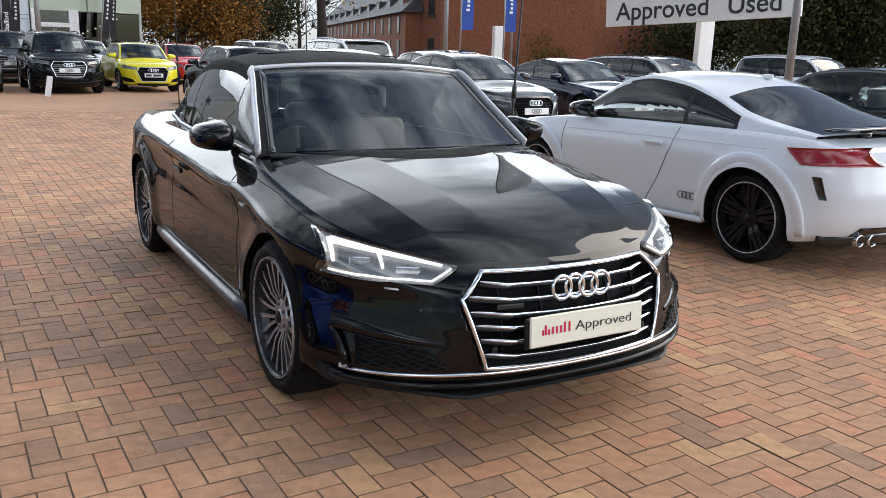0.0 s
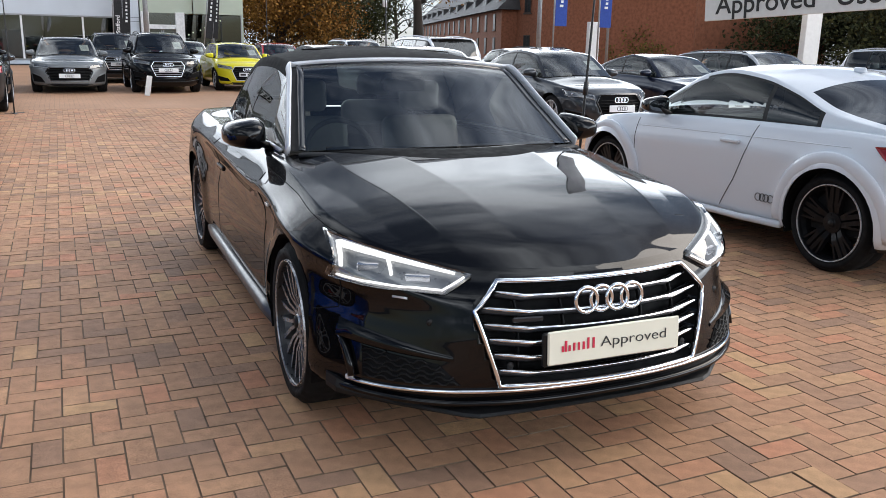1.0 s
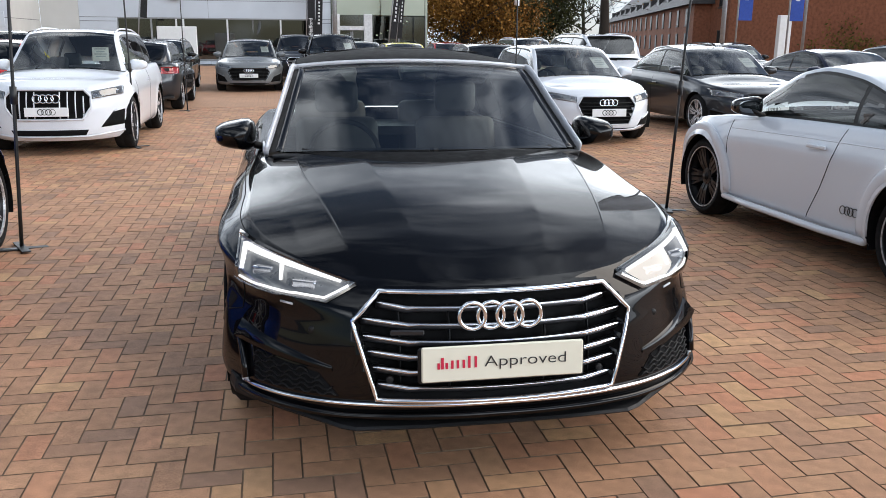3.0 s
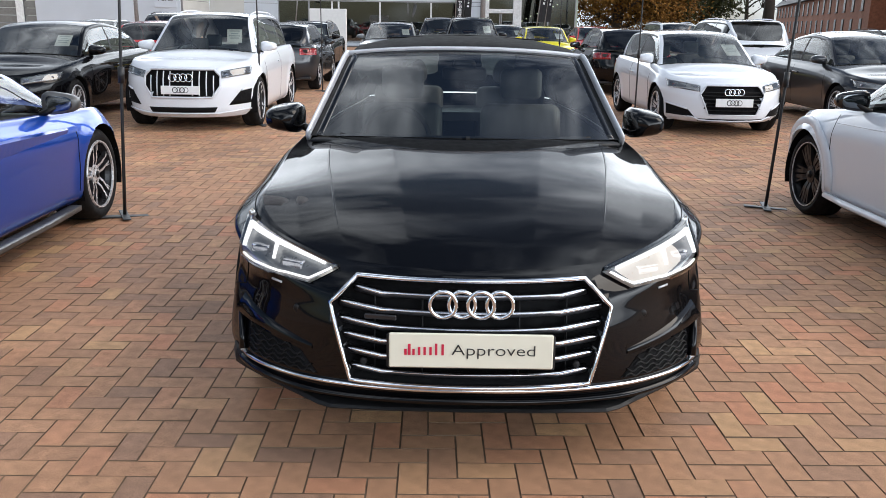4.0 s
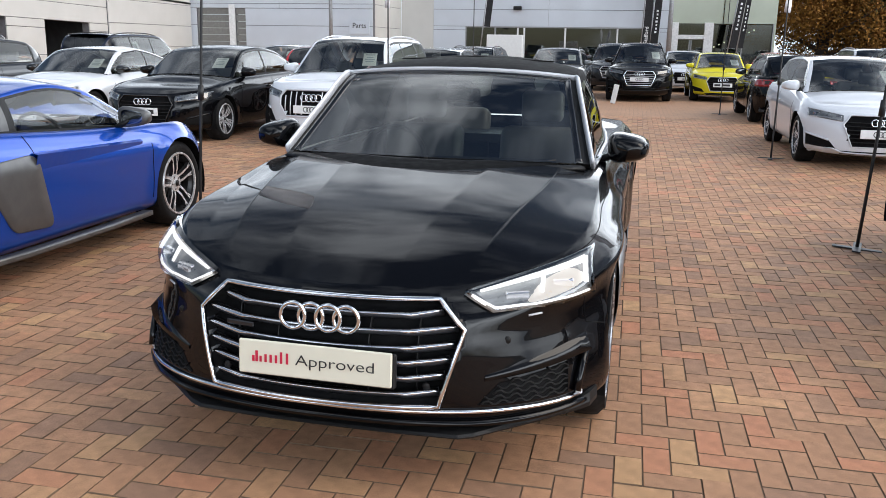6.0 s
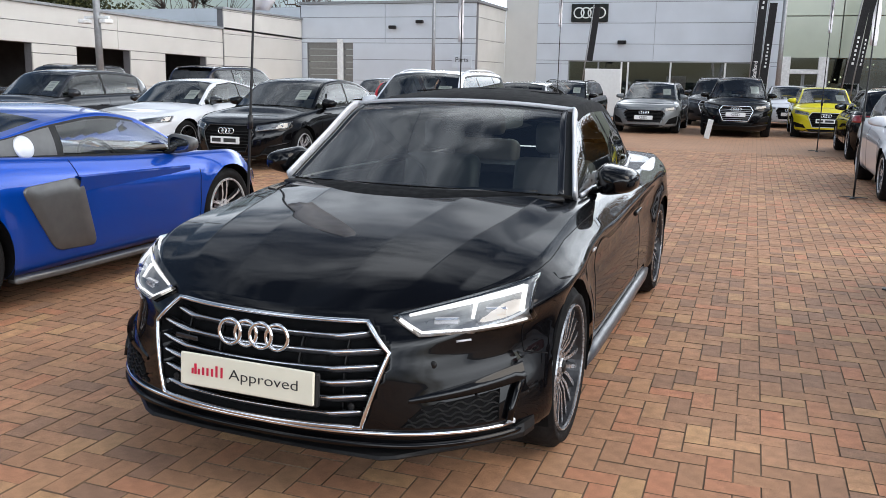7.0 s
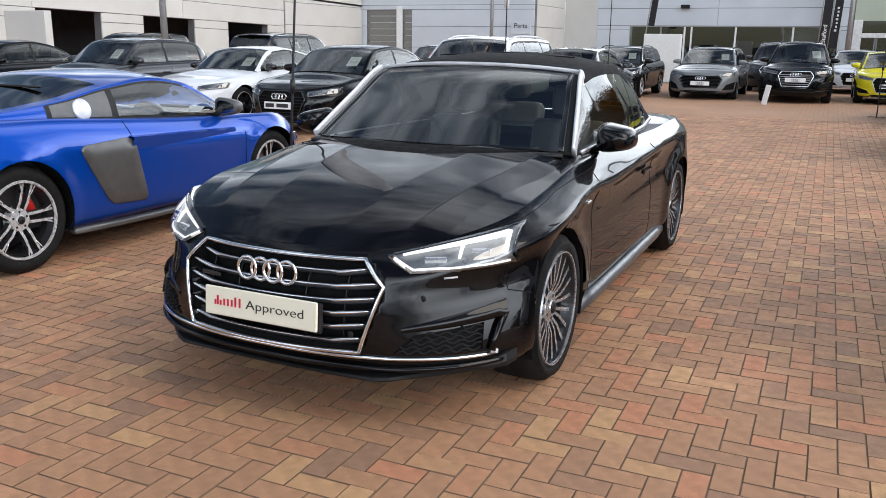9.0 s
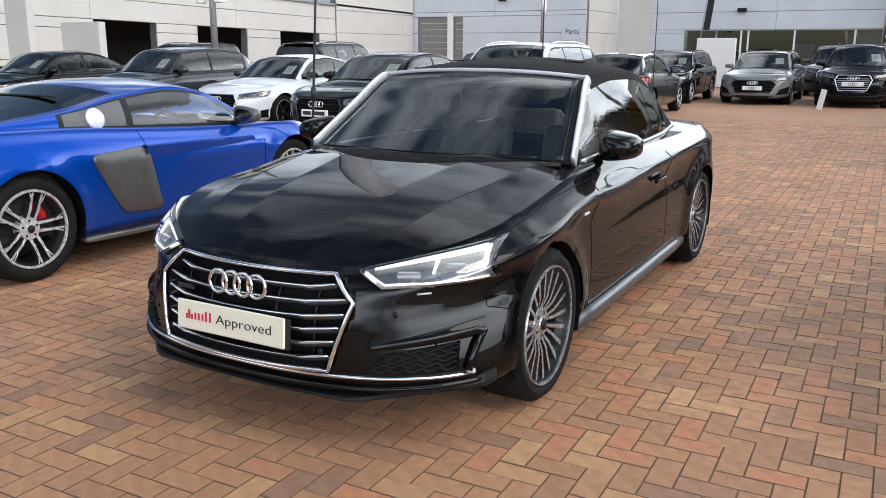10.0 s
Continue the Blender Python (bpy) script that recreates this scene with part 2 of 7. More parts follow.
def lathe(profile, n=48):
    """Turns (axial x, radius) points round the x axis."""
    pr = np.array(profile, float)
    a = np.arange(n) * 2 * np.pi / n
    v = np.stack([np.broadcast_to(pr[:, 0], (n, len(pr))), np.cos(a)[:, None] * pr[:, 1], np.sin(a)[:, None] * pr[:, 1]], -1).reshape(-1, 3)
    k = len(pr)
    f = [(i * k + j, (i + 1) % n * k + j, (i + 1) % n * k + j + 1, i * k + j + 1) for i in range(n) for j in range(k - 1)]
    return v, f


def inside(poly, x, y):
    """Which of the points x, y lie inside the polygon."""
    r = np.zeros(np.shape(x), bool)
    q = poly[-1]
    for p in poly:
        c = (p[1] > y) != (q[1] > y)
        r ^= c & (x < (q[0] - p[0]) * (y - p[1]) / (q[1] - p[1] + 1e-12) + p[0])
        q = p
    return r


def nearest_on(poly, x, y):
    best = np.full(np.shape(x), 9.0)
    bx, by = np.array(x), np.array(y)
    q = poly[-1]
    for p in poly:
        dx, dy = p[0] - q[0], p[1] - q[1]
        t = np.clip(((x - q[0]) * dx + (y - q[1]) * dy) / (dx * dx + dy * dy + 1e-12), 0, 1)
        cx, cy = q[0] + t * dx, q[1] + t * dy
        d = np.hypot(x - cx, y - cy)
        m = d < best
        best, bx, by = np.where(m, d, best), np.where(m, cx, bx), np.where(m, cy, by)
        q = p
    return best, bx, by


# ---- cars: the shell ----
from mathutils.bvhtree import BVHTree

FRONT = [(0, -0.10), (0.06, -0.03), (0.12, -0.005), (0.3, 0.0), (0.55, -0.005), (0.75, -0.03), (0.9, -0.075), (1, -0.13)]
SIDE = [(0, -0.11), (0.05, -0.06), (0.12, -0.035), (0.3, -0.02), (0.55, -0.008), (0.72, 0.0), (0.78, -0.008), (0.9, -0.035), (1, -0.075)]
REAR = [(0, -0.16), (0.1, -0.06), (0.3, -0.005), (0.5, 0.0), (0.7, -0.03), (0.9, -0.06), (1, -0.09)]


def facing(v, f, way):
    """Turns all faces so that, on the whole, they look along way."""
    v = np.asarray(v, float)
    n = sum((np.cross(v[q[1]] - v[q[0]], v[q[2]] - v[q[0]]) for q in f), np.zeros(3))
    return v, (f if np.dot(n, way) > 0 else [tuple(q)[::-1] for q in f])


class Shell:
    """The painted shell of a car that looks along -y, its foremost point at the origin: its skin up to the shoulder, bonnet and boot."""

    def __init__(self, s):
        self.s = s
        W, L, F, R, q = s["W"], s["L"], s.get("F", 0.9), s.get("R", 0.7), s.get("cell", 0.05)
        nf, nr = s.get("nf", 2.3), s.get("nr", 2.6)
        th = np.linspace(0, np.pi / 2, 900)
        fx, fy = W * np.sin(th) ** (2 / nf), F * (1 - np.cos(th) ** (2 / nf))
        rx, ry = W * np.cos(th) ** (2 / nr), L - R * (1 - np.sin(th) ** (2 / nr))
        sy = np.linspace(F, L - R, 600)[1:-1]
        px, py = np.concatenate([fx, np.full(len(sy), W), rx]), np.concatenate([fy, sy, ry])
        px = px * spl(s.get("plan", [(0, 1), (L, 1)]))(py)
        d = np.concatenate([[0], np.cumsum(np.hypot(np.diff(px), np.diff(py)))])
        n = int(d[-1] / q)
        t = np.linspace(0, d[-1], n)
        px, py = np.interp(t, d, px), np.interp(t, d, py)
        tx, ty = np.gradient(px), np.gradient(py)
        k = np.hypot(tx, ty)
        nx, ny = ty / k, -tx / k
        nx[0], ny[0], nx[-1], ny[-1] = 0, -1, 0, 1
        wf, wr = np.clip(-ny, 0, 1) ** 1.4, np.clip(ny, 0, 1) ** 1.4
        ws = 1 - wf - wr
        edge = spl(s["edge"])
        zt = edge(py)
        zlo = wf * s.get("zf", 0.185) + ws * s.get("zs", 0.2) + wr * s.get("zr", 0.25)
        K = max(14, int(0.75 / q))
        h = np.linspace(0, 1, K)
        hs = np.broadcast_to(h, (n, K))
        if "shoulder" in s:  # the side's crease rises and falls along the car
            hc = spl(s["shoulder"])(py)[:, None]
            hs = np.where(h < hc, h * 0.79 / hc, 0.79 + (h - hc) * 0.21 / (1 - hc))
        flank = spl(s.get("side", SIDE))(hs)
        if "haunch" in s:  # a fuller, rounder section towards the tail
            run = np.clip((py - 3.0) / 0.9, 0, 1)[:, None]
            flank = flank * (1 - run) + run * spl(s["haunch"])(h)
        off = wf[:, None] * spl(s.get("front", FRONT))(h) + ws[:, None] * flank + wr[:, None] * spl(s.get("rear", REAR))(h)
        # the chin is drawn in at the middle
        off = off - s.get("chin", 0.0) * wf[:, None] * np.clip(1 - (px / 0.55) ** 2, 0, 1)[:, None] * np.exp(-(h / 0.2) ** 2)
        z = zlo[:, None] + h * (zt - zlo)[:, None]
        # the bumper's lower corners stand out
        off = off + s.get("corner", 0.0) * (4 * wf * (1 - wf) * (ny < 0))[:, None] * np.exp(-((h - 0.16) / 0.27) ** 2)
        # the lips of the wheel arches stand out a little
        for ya in (s["axle_f"], s["axle_r"]):
            rr = np.hypot(py[:, None] - ya, z - s["wheel"])
            off = off + s.get("flare", 0.014) * np.exp(-((rr - s["arch"]) / s.get("flare_w", 0.07)) ** 2) * (ws[:, None] > 0.3)
        V = np.stack([np.maximum(px[:, None] + nx[:, None] * off, 0), py[:, None] + ny[:, None] * off, z], -1)
        V[0, :, 0] = V[-1, :, 0] = 0
        self.V, self.wf, self.wr, self.cell = V, wf, wr, q
        # bonnet and boot
        E = V[:, -1]
        J = s.get("across", max(10, int(0.85 / (q * 1.5))))
        self.kb = max(1, round(0.055 * J / 0.82))
        u = 1 - np.arange(J + 1) / J
        zc = spl(s["centre"])
        crown = zc(E[:, 1]) - E[:, 2]
        crown[0] = crown[-1] = 0
        C = np.empty((n, J + 1, 3))
        C[:, :, 0] = E[:, 0:1] * u
        C[:, :, 1] = E[:, 1:2]
        dome = np.broadcast_to(1 - u ** s.get("crown", 2.4), (n, J + 1))
        if "fold" in s:
            g, w = s["fold"](C[:, :, 0], C[:, :, 1], E[:, 0:1])
            dome = dome * (1 - w) + g * w
        C[:, :, 2] = E[:, 2:3] + crown[:, None] * dome
        self.C, self.E = C, E
        side = (wf < 0.6) & (wr < 0.75)
        b = C[side, self.kb]
        self.by, self.bx, self.bz = b[:, 1], b[:, 0], b[:, 2]
        self.bow = s.get("bow", 0.2)
        # an uncut copy, to lay details on
        quads = []
        vv = np.concatenate([V.reshape(-1, 3), C.reshape(-1, 3)])
        for base, a, c in ((0, n, K), (n * K, n, J + 1)):
            i, j = np.meshgrid(np.arange(a - 1), np.arange(c - 1), indexing="ij")
            o = base + i * c + j
            quads.append(np.stack([o, o + c, o + c + 1, o + 1], -1).reshape(-1, 4))
        self.quads = quads
        mv = vv * np.array([-1, 1, 1])
        q2 = np.concatenate(quads)
        self.bvh = BVHTree.FromPolygons([Vector(v) for v in np.concatenate([vv, mv])], [tuple(int(i) for i in f) for f in np.concatenate([q2, q2[:, ::-1] + len(vv)])])
        if "waist" in s:
            self.waist(spl(s["waist"]))

    def waist(self, f):
        """Draws the foot of the roof in by the factor f(y), leaving a shoulder outside it."""
        self.bx = self.bx * f(self.by)
        self.bz = np.array([self.at("top", x, y).z for x, y in zip(self.bx, self.by)])

    def belt(self, y):
        return np.interp(y, self.by, self.bx), np.interp(y, self.by, self.bz)

    def cast(self, o, d):
        r = self.bvh.ray_cast(Vector(o), Vector(d))
        if r[0] is None:
            r = self.bvh.find_nearest(Vector(o) + Vector(d) * 3)
        nrm = r[1].copy()
        if nrm.dot(Vector(d)) > 0:
            nrm.negate()
        return r[0], nrm

    def at(self, view, a, b, off=0.0):
        """The point of the shell seen from view ('front', 'rear', 'left', 'right', 'top') at a, b, raised by off."""
        o, d = {"front": ((a, -3, b), (0, 1, 0)), "rear": ((a, 12, b), (0, -1, 0)), "left": ((4, a, b), (-1, 0, 0)),
                "right": ((-4, a, b), (1, 0, 0)), "top": ((a, b, 4), (0, 0, -1))}[view]
        p, nrm = self.cast(o, d)
        return p + nrm * off

    def line(self, view, pts, off=0.0, step=0.03, closed=False):
        """Points along a polygon laid on the shell."""
        out = []
        pts = list(pts) + ([pts[0]] if closed else [])
        for p, q in zip(pts, pts[1:]):
            k = max(1, int(math.hypot(q[0] - p[0], q[1] - p[1]) / step))
            out += [self.at(view, p[0] + (q[0] - p[0]) * i / k, p[1] + (q[1] - p[1]) * i / k, off) for i in range(k)]
        if not closed:
            out.append(self.at(view, *pts[-1], off))
        return [tuple(v) for v in out]

    def patch(self, view, corners, off=0.004, nu=12, nv=6, back=0.03):
        """A plate laid on the shell between four corners, with turned-in edges."""
        a, b, c, d = [np.array(p, float) for p in corners]
        v = []
        for i in range(nu + 1):
            for j in range(nv + 1):
                s, t = i / nu, j / nv
                p = (a * (1 - s) + b * s) * (1 - t) + (d * (1 - s) + c * s) * t
                v.append(self.at(view, p[0], p[1], off))
        f = [(i * (nv + 1) + j, (i + 1) * (nv + 1) + j, (i + 1) * (nv + 1) + j + 1, i * (nv + 1) + j + 1) for i in range(nu) for j in range(nv)]
        way = {"front": (0, 1, 0), "rear": (0, -1, 0), "left": (-1, 0, 0), "right": (1, 0, 0), "top": (0, 0, -1)}[view]
        _, f = facing([tuple(p) for p in v], f, -np.array(way, float))
        rim = [i * (nv + 1) for i in range(nu + 1)] + [nu * (nv + 1) + j for j in range(1, nv + 1)] + [i * (nv + 1) + nv for i in range(nu - 1, -1, -1)] + [j for j in range(nv - 1, 0, -1)]
        k = len(v)
        v += [v[i] + Vector(way) * back for i in rim]
        m = len(rim)
        f += [(rim[i], k + i, k + (i + 1) % m, rim[(i + 1) % m]) for i in range(m)]
        return np.array([tuple(p) for p in v]), f

    def body(self, name, mats):
        """The cut mesh. mats: paint, recess, trim and whatever the recesses name."""
        s, q = self.s, self.cell
        n, K = self.V.shape[:2]
        J = self.C.shape[1]
        V = self.V.copy()
        mat_side = np.zeros((n - 1, K - 1), int)
        keep = np.ones((n - 1, K - 1), bool)
        # recesses in the nose
        for poly, depth, mi in s.get("recess", []):
            x, z = V[:, :, 0], V[:, :, 2]
            front = np.broadcast_to((self.wf > 0.12)[:, None], x.shape)
            dist, nx, nz = nearest_on(poly, x, z)
            snap = front & (dist < 0.55 * q)
            for i, k in zip(*np.nonzero(snap)):
                p = self.at("front", nx[i, k], nz[i, k])
                V[i, k] = p
            inner = front & inside(poly, x, z) & ~snap
            cx = (V[:-1, :-1, 0] + V[1:, 1:, 0]) / 2
            cz = (V[:-1, :-1, 2] + V[1:, 1:, 2]) / 2
            mat_side[inside(poly, cx, cz) & (self.wf[:-1] > 0.12)[:, None]] = mi
            V[..., 1] += np.where(inner, depth, 0)
        # lower trim
        trim = s.get("trim_z", 0)
        if trim:
            cz = (V[:-1, :-1, 2] + V[1:, 1:, 2]) / 2
            mat_side[(cz < trim) & (mat_side == 0)] = 2
        # wheel arches
        y, z = V[:, :, 1], V[:, :, 2]
        move = np.zeros((n, K), bool)
        for ya in (s["axle_f"], s["axle_r"]):
            cy = (y[:-1, :-1] + y[1:, 1:]) / 2
            cz = (z[:-1, :-1] + z[1:, 1:]) / 2
            gone = (np.hypot(cy - ya, cz - s["wheel"]) < s["arch"]) & (V[:-1, :-1, 0] > s["W"] * 0.6)
            keep &= ~gone
            tg, tk = np.zeros((n, K), bool), np.zeros((n, K), bool)
            for a in (0, 1):
                for b in (0, 1):
                    tg[a:n - 1 + a, b:K - 1 + b] |= gone
                    tk[a:n - 1 + a, b:K - 1 + b] |= ~gone
            bd = tg & tk
            rr = np.hypot(y - ya, z - s["wheel"]) + 1e-9
            ynew, znew = ya + (y - ya) / rr * s["arch"], s["wheel"] + (z - s["wheel"]) / rr * s["arch"]
            move |= bd
            V[..., 1] = np.where(bd, ynew, V[..., 1])
            V[..., 2] = np.where(bd & (znew > 0.12), znew, V[..., 2])
        C = self.C.copy()
        cx, cy = (C[:-1, :-1, 0] + C[1:, 1:, 0]) / 2, (C[:-1, :-1, 1] + C[1:, 1:, 1]) / 2
        xb = self.belt(s["cowl"])[0]
        start = s["cowl"] - self.bow * (1 - np.clip(cx / xb, 0, 1) ** 2) + 0.02
        xr = self.belt(s["deck"])[0]
        stop = s["deck"] + s.get("bow_r", 0.12) * (1 - np.clip(cx / xr, 0, 1) ** 2) - 0.02
        jj = np.arange(J - 1)[None]
        keep_c = ~((cy > start) & (cy < stop) & ((cx < np.interp(cy, self.by, self.bx)) if "waist" in s else (jj >= self.kb)))
        vv = np.concatenate([V.reshape(-1, 3), C.reshape(-1, 3)])
        f1, f2 = self.quads[0][keep.ravel()], self.quads[1][keep_c.ravel()]
        m1 = mat_side.ravel()[keep.ravel()]
        half = np.concatenate([f1, f2])
        idx = np.concatenate([m1, np.zeros(len(f2), int)])
        verts = np.concatenate([vv, vv * np.array([-1, 1, 1])])
        faces = [tuple(f) for f in half] + [tuple(f[::-1]) for f in half + len(vv)]
        idx = np.concatenate([idx, idx])
        me = mesh_of(name, verts, faces, mats, idx)
        bm = bmesh.new()
        bm.from_mesh(me)
        bmesh.ops.remove_doubles(bm, verts=bm.verts, dist=0.0004)
        bm.to_mesh(me)
        bm.free()
        me.polygons.foreach_set("use_smooth", np.full(len(me.polygons), True))
        return me


def under_parts(root, s, sh):
    """Floor pan and wheel arch liners."""
    n = len(sh.V)
    pan = np.array([sh.V[i, 0] * np.array([0.97, 1, 1]) for i in range(0, n, max(1, n // 60))])
    pan[:, 2] += 0.03
    m = len(pan)
    part("floor_pan", mesh_of("floor_pan", np.concatenate([pan, pan * np.array([-1, 1, 1])]), [(i, i + 1, m + i + 1, m + i) for i in range(m - 1)], M_DARK), None, root)
    for ya in (s["axle_f"], s["axle_r"]):
        for sg in (1, -1):
            a = np.linspace(-0.35, np.pi + 0.35, 25)
            xs = [s["W"] - 0.01, s["W"] - 0.32]
            wv = [(sg * xx, ya + (s["arch"] + 0.004) * math.cos(t), s["wheel"] + (s["arch"] + 0.004) * math.sin(t)) for t in a for xx in xs] + [(sg * xs[1], ya, s["wheel"])]
            wf = [(2 * i, 2 * i + 1, 2 * i + 3, 2 * i + 2) for i in range(24)] + [(2 * i + 1, 2 * i + 3, 50) for i in range(24)]
            part("arch_liner", mesh_of("arch_liner", wv, wf, M_DARK), None, root)


class Cabin:
    """Pillars, roof and panes above the belt line."""

    def __init__(self, sh):
        s = sh.s
        self.s, self.sh = s, sh
        q = max(sh.cell * 1.2, 0.03)
        y0, y1 = s["cowl"], s["deck"]
        ny = int((y1 - y0) / q) + 1
        # stations include the ends of the panes
        marks = sorted({y0, y1, s["header"], s["rear_header"], *[v for w in s["windows"] for v in w[:2]]})
        Y = []
        for a, b in zip(marks, marks[1:]):
            k = max(1, round((b - a) / q))
            Y += [a + (b - a) * i / k for i in range(k)]
        Y = np.array(Y + [y1])
        xb, zb = sh.belt(Y)
        zr, zc = spl(s["rail"])(Y), spl(s["roof"])(Y)
        zr = np.maximum(zr, zb + 0.004)
        lean = spl(s["lean"])(Y)
        xr = xb - lean * (zr - zb)
        self.us = np.array([0, 0.05, 0.12, 0.25, 0.4, 0.55, 0.7, 0.8, 0.87, 0.93, 1.0])
        ut = np.array([0.0, 0.03, 0.065, 0.1, 0.16, 0.25, 0.37, 0.5, 0.64, 0.78, 0.9, 1.0])
        side = []
        for u in self.us:
            bul = 0.02 * math.sin(math.pi * u)
            side.append(np.stack([xb + (xr - xb) * u + bul * np.clip((zr - zb) / 0.3, 0, 1), Y, zb + (zr - zb) * u], -1))
        fade_f = np.clip((s["header"] + 0.5 - Y) / (s["header"] + 0.5 - y0), 0, 1) ** 1.3
        fade_r = np.clip((Y - s["rear_header"] + 0.3) / (y1 - s["rear_header"] + 0.3), 0, 1) ** 1.3
        top = []
        for u in ut:
            x = xr * (1 - u)
            g = 1 - (1 - u) ** 2.3
            y = Y + (-sh.bow * fade_f + s.get("bow_r", 0.12) * fade_r) * (1 - (1 - u) ** 2)
            top.append(np.stack([x, y, zr + (zc - zr) * g], -1))
        self.G = np.stack(side + top[1:], 1)
        self.Y, self.ns, self.nt = Y, len(self.us) - 1, len(ut) - 1

    def grid(self, i0, i1, j0, j1, sign=1, mid=False):
        """A piece of the surface; with mid both halves, joined on the centre line."""
        g = self.G[i0:i1 + 1, j0:j1 + 1]
        if mid:
            g = np.concatenate([g, (g * np.array([-1, 1, 1]))[:, ::-1][:, 1:]], 1)
        else:
            g = g * np.array([sign, 1, 1])
        a, b = g.shape[:2]
        i, j = np.meshgrid(np.arange(a - 1), np.arange(b - 1), indexing="ij")
        o = i * b + j
        f = np.stack([o, o + b, o + b + 1, o + 1], -1).reshape(-1, 4)
        g = g.reshape(-1, 3)
        return facing(g, [tuple(t) for t in f], np.array([0, (-1 if j0 > self.ns and i0 == 0 else 1) if j0 > self.ns else 0, 1.0]) if mid else np.array([sign, 0, 0.0]))

    def index(self, y):
        return int(np.argmin(np.abs(self.Y - y)))

    def build(self, parent, paint, pillar, frame_mat, panes, roof_name="roof"):
        s, ns, nt = self.s, self.ns, self.nt
        n = len(self.Y) - 1
        ih, ir = self.index(s["header"]), self.index(s["rear_header"])
        j_ws = ns + 2
        out = {}
        out["windscreen"] = part("windscreen", mesh_of("windscreen", *self.grid(0, ih, j_ws, ns + nt, mid=True), panes[0]), None, parent)
        out["windscreen"].visible_shadow = False
        rj = ns + s.get("rear_inset", 3)
        out["rear"] = part("rear_window", mesh_of("rear_window", *self.grid(ir, n - 1, rj, ns + nt, mid=True), panes[2]), None, parent)
        out["rear"].visible_shadow = False
        glassed = np.zeros((n, ns + nt), bool)
        glassed[:ih, j_ws:] = True
        glassed[ir:n - 1, rj:] = True
        for w in s["windows"]:
            a, b = self.index(w[0]), self.index(w[1])
            glassed[a:b, 1:ns - 2] = True
            for sg in (1, -1):
                pane = part("side_window", mesh_of("side_window", *self.grid(a, b, 1, ns - 2, sg), panes[1 if len(w) < 3 else w[2]]), None, parent)
                pane.visible_shadow = len(w) > 2
        # what is left: pillars, rails and roof
        V, F = [], []
        g = self.G
        idx = []
        nn = g.shape[1]
        for i in range(n):
            for j in range(nn - 1):
                if not glassed[i, j]:
                    o = i * nn + j
                    F.append((o, o + nn, o + nn + 1, o + 1))
                    if j < 1 or (ns - 2 <= j < ns - 1):
                        m = 1
                    elif j >= ns and i >= ih and not (i >= ir):
                        m = 0
                    elif j < ns - 2:
                        m = 1 if i > 2 else 0
                    else:
                        m = 0
                    if self.Y[i] > max(w[1] for w in s["windows"]) + 0.03:
                        m = 0
                    if i < ih + s.get("header_rows", 0) and j >= ns - 2:
                        m = 2 if j < ns or not s.get("seal") else 3
                    idx.append(m)
        vv = g.reshape(-1, 3)
        k = len(vv)
        verts = np.concatenate([vv, vv * np.array([-1, 1, 1])])
        F += [tuple(q + k for q in f[::-1]) for f in F]
        me = mesh_of(roof_name, verts, F, [paint, pillar, frame_mat, M_TRIM], idx + idx)
        bm = bmesh.new()
        bm.from_mesh(me)
        bmesh.ops.remove_doubles(bm, verts=bm.verts, dist=0.0004)
        bmesh.ops.delete(bm, geom=[v for v in bm.verts if not v.link_faces], context="VERTS")
        bmesh.ops.recalc_face_normals(bm, faces=bm.faces)
        bm.to_mesh(me)
        bm.free()
        out["roof"] = part(roof_name, me, None, parent, smooth=True)
        return out


WHEELS = {}


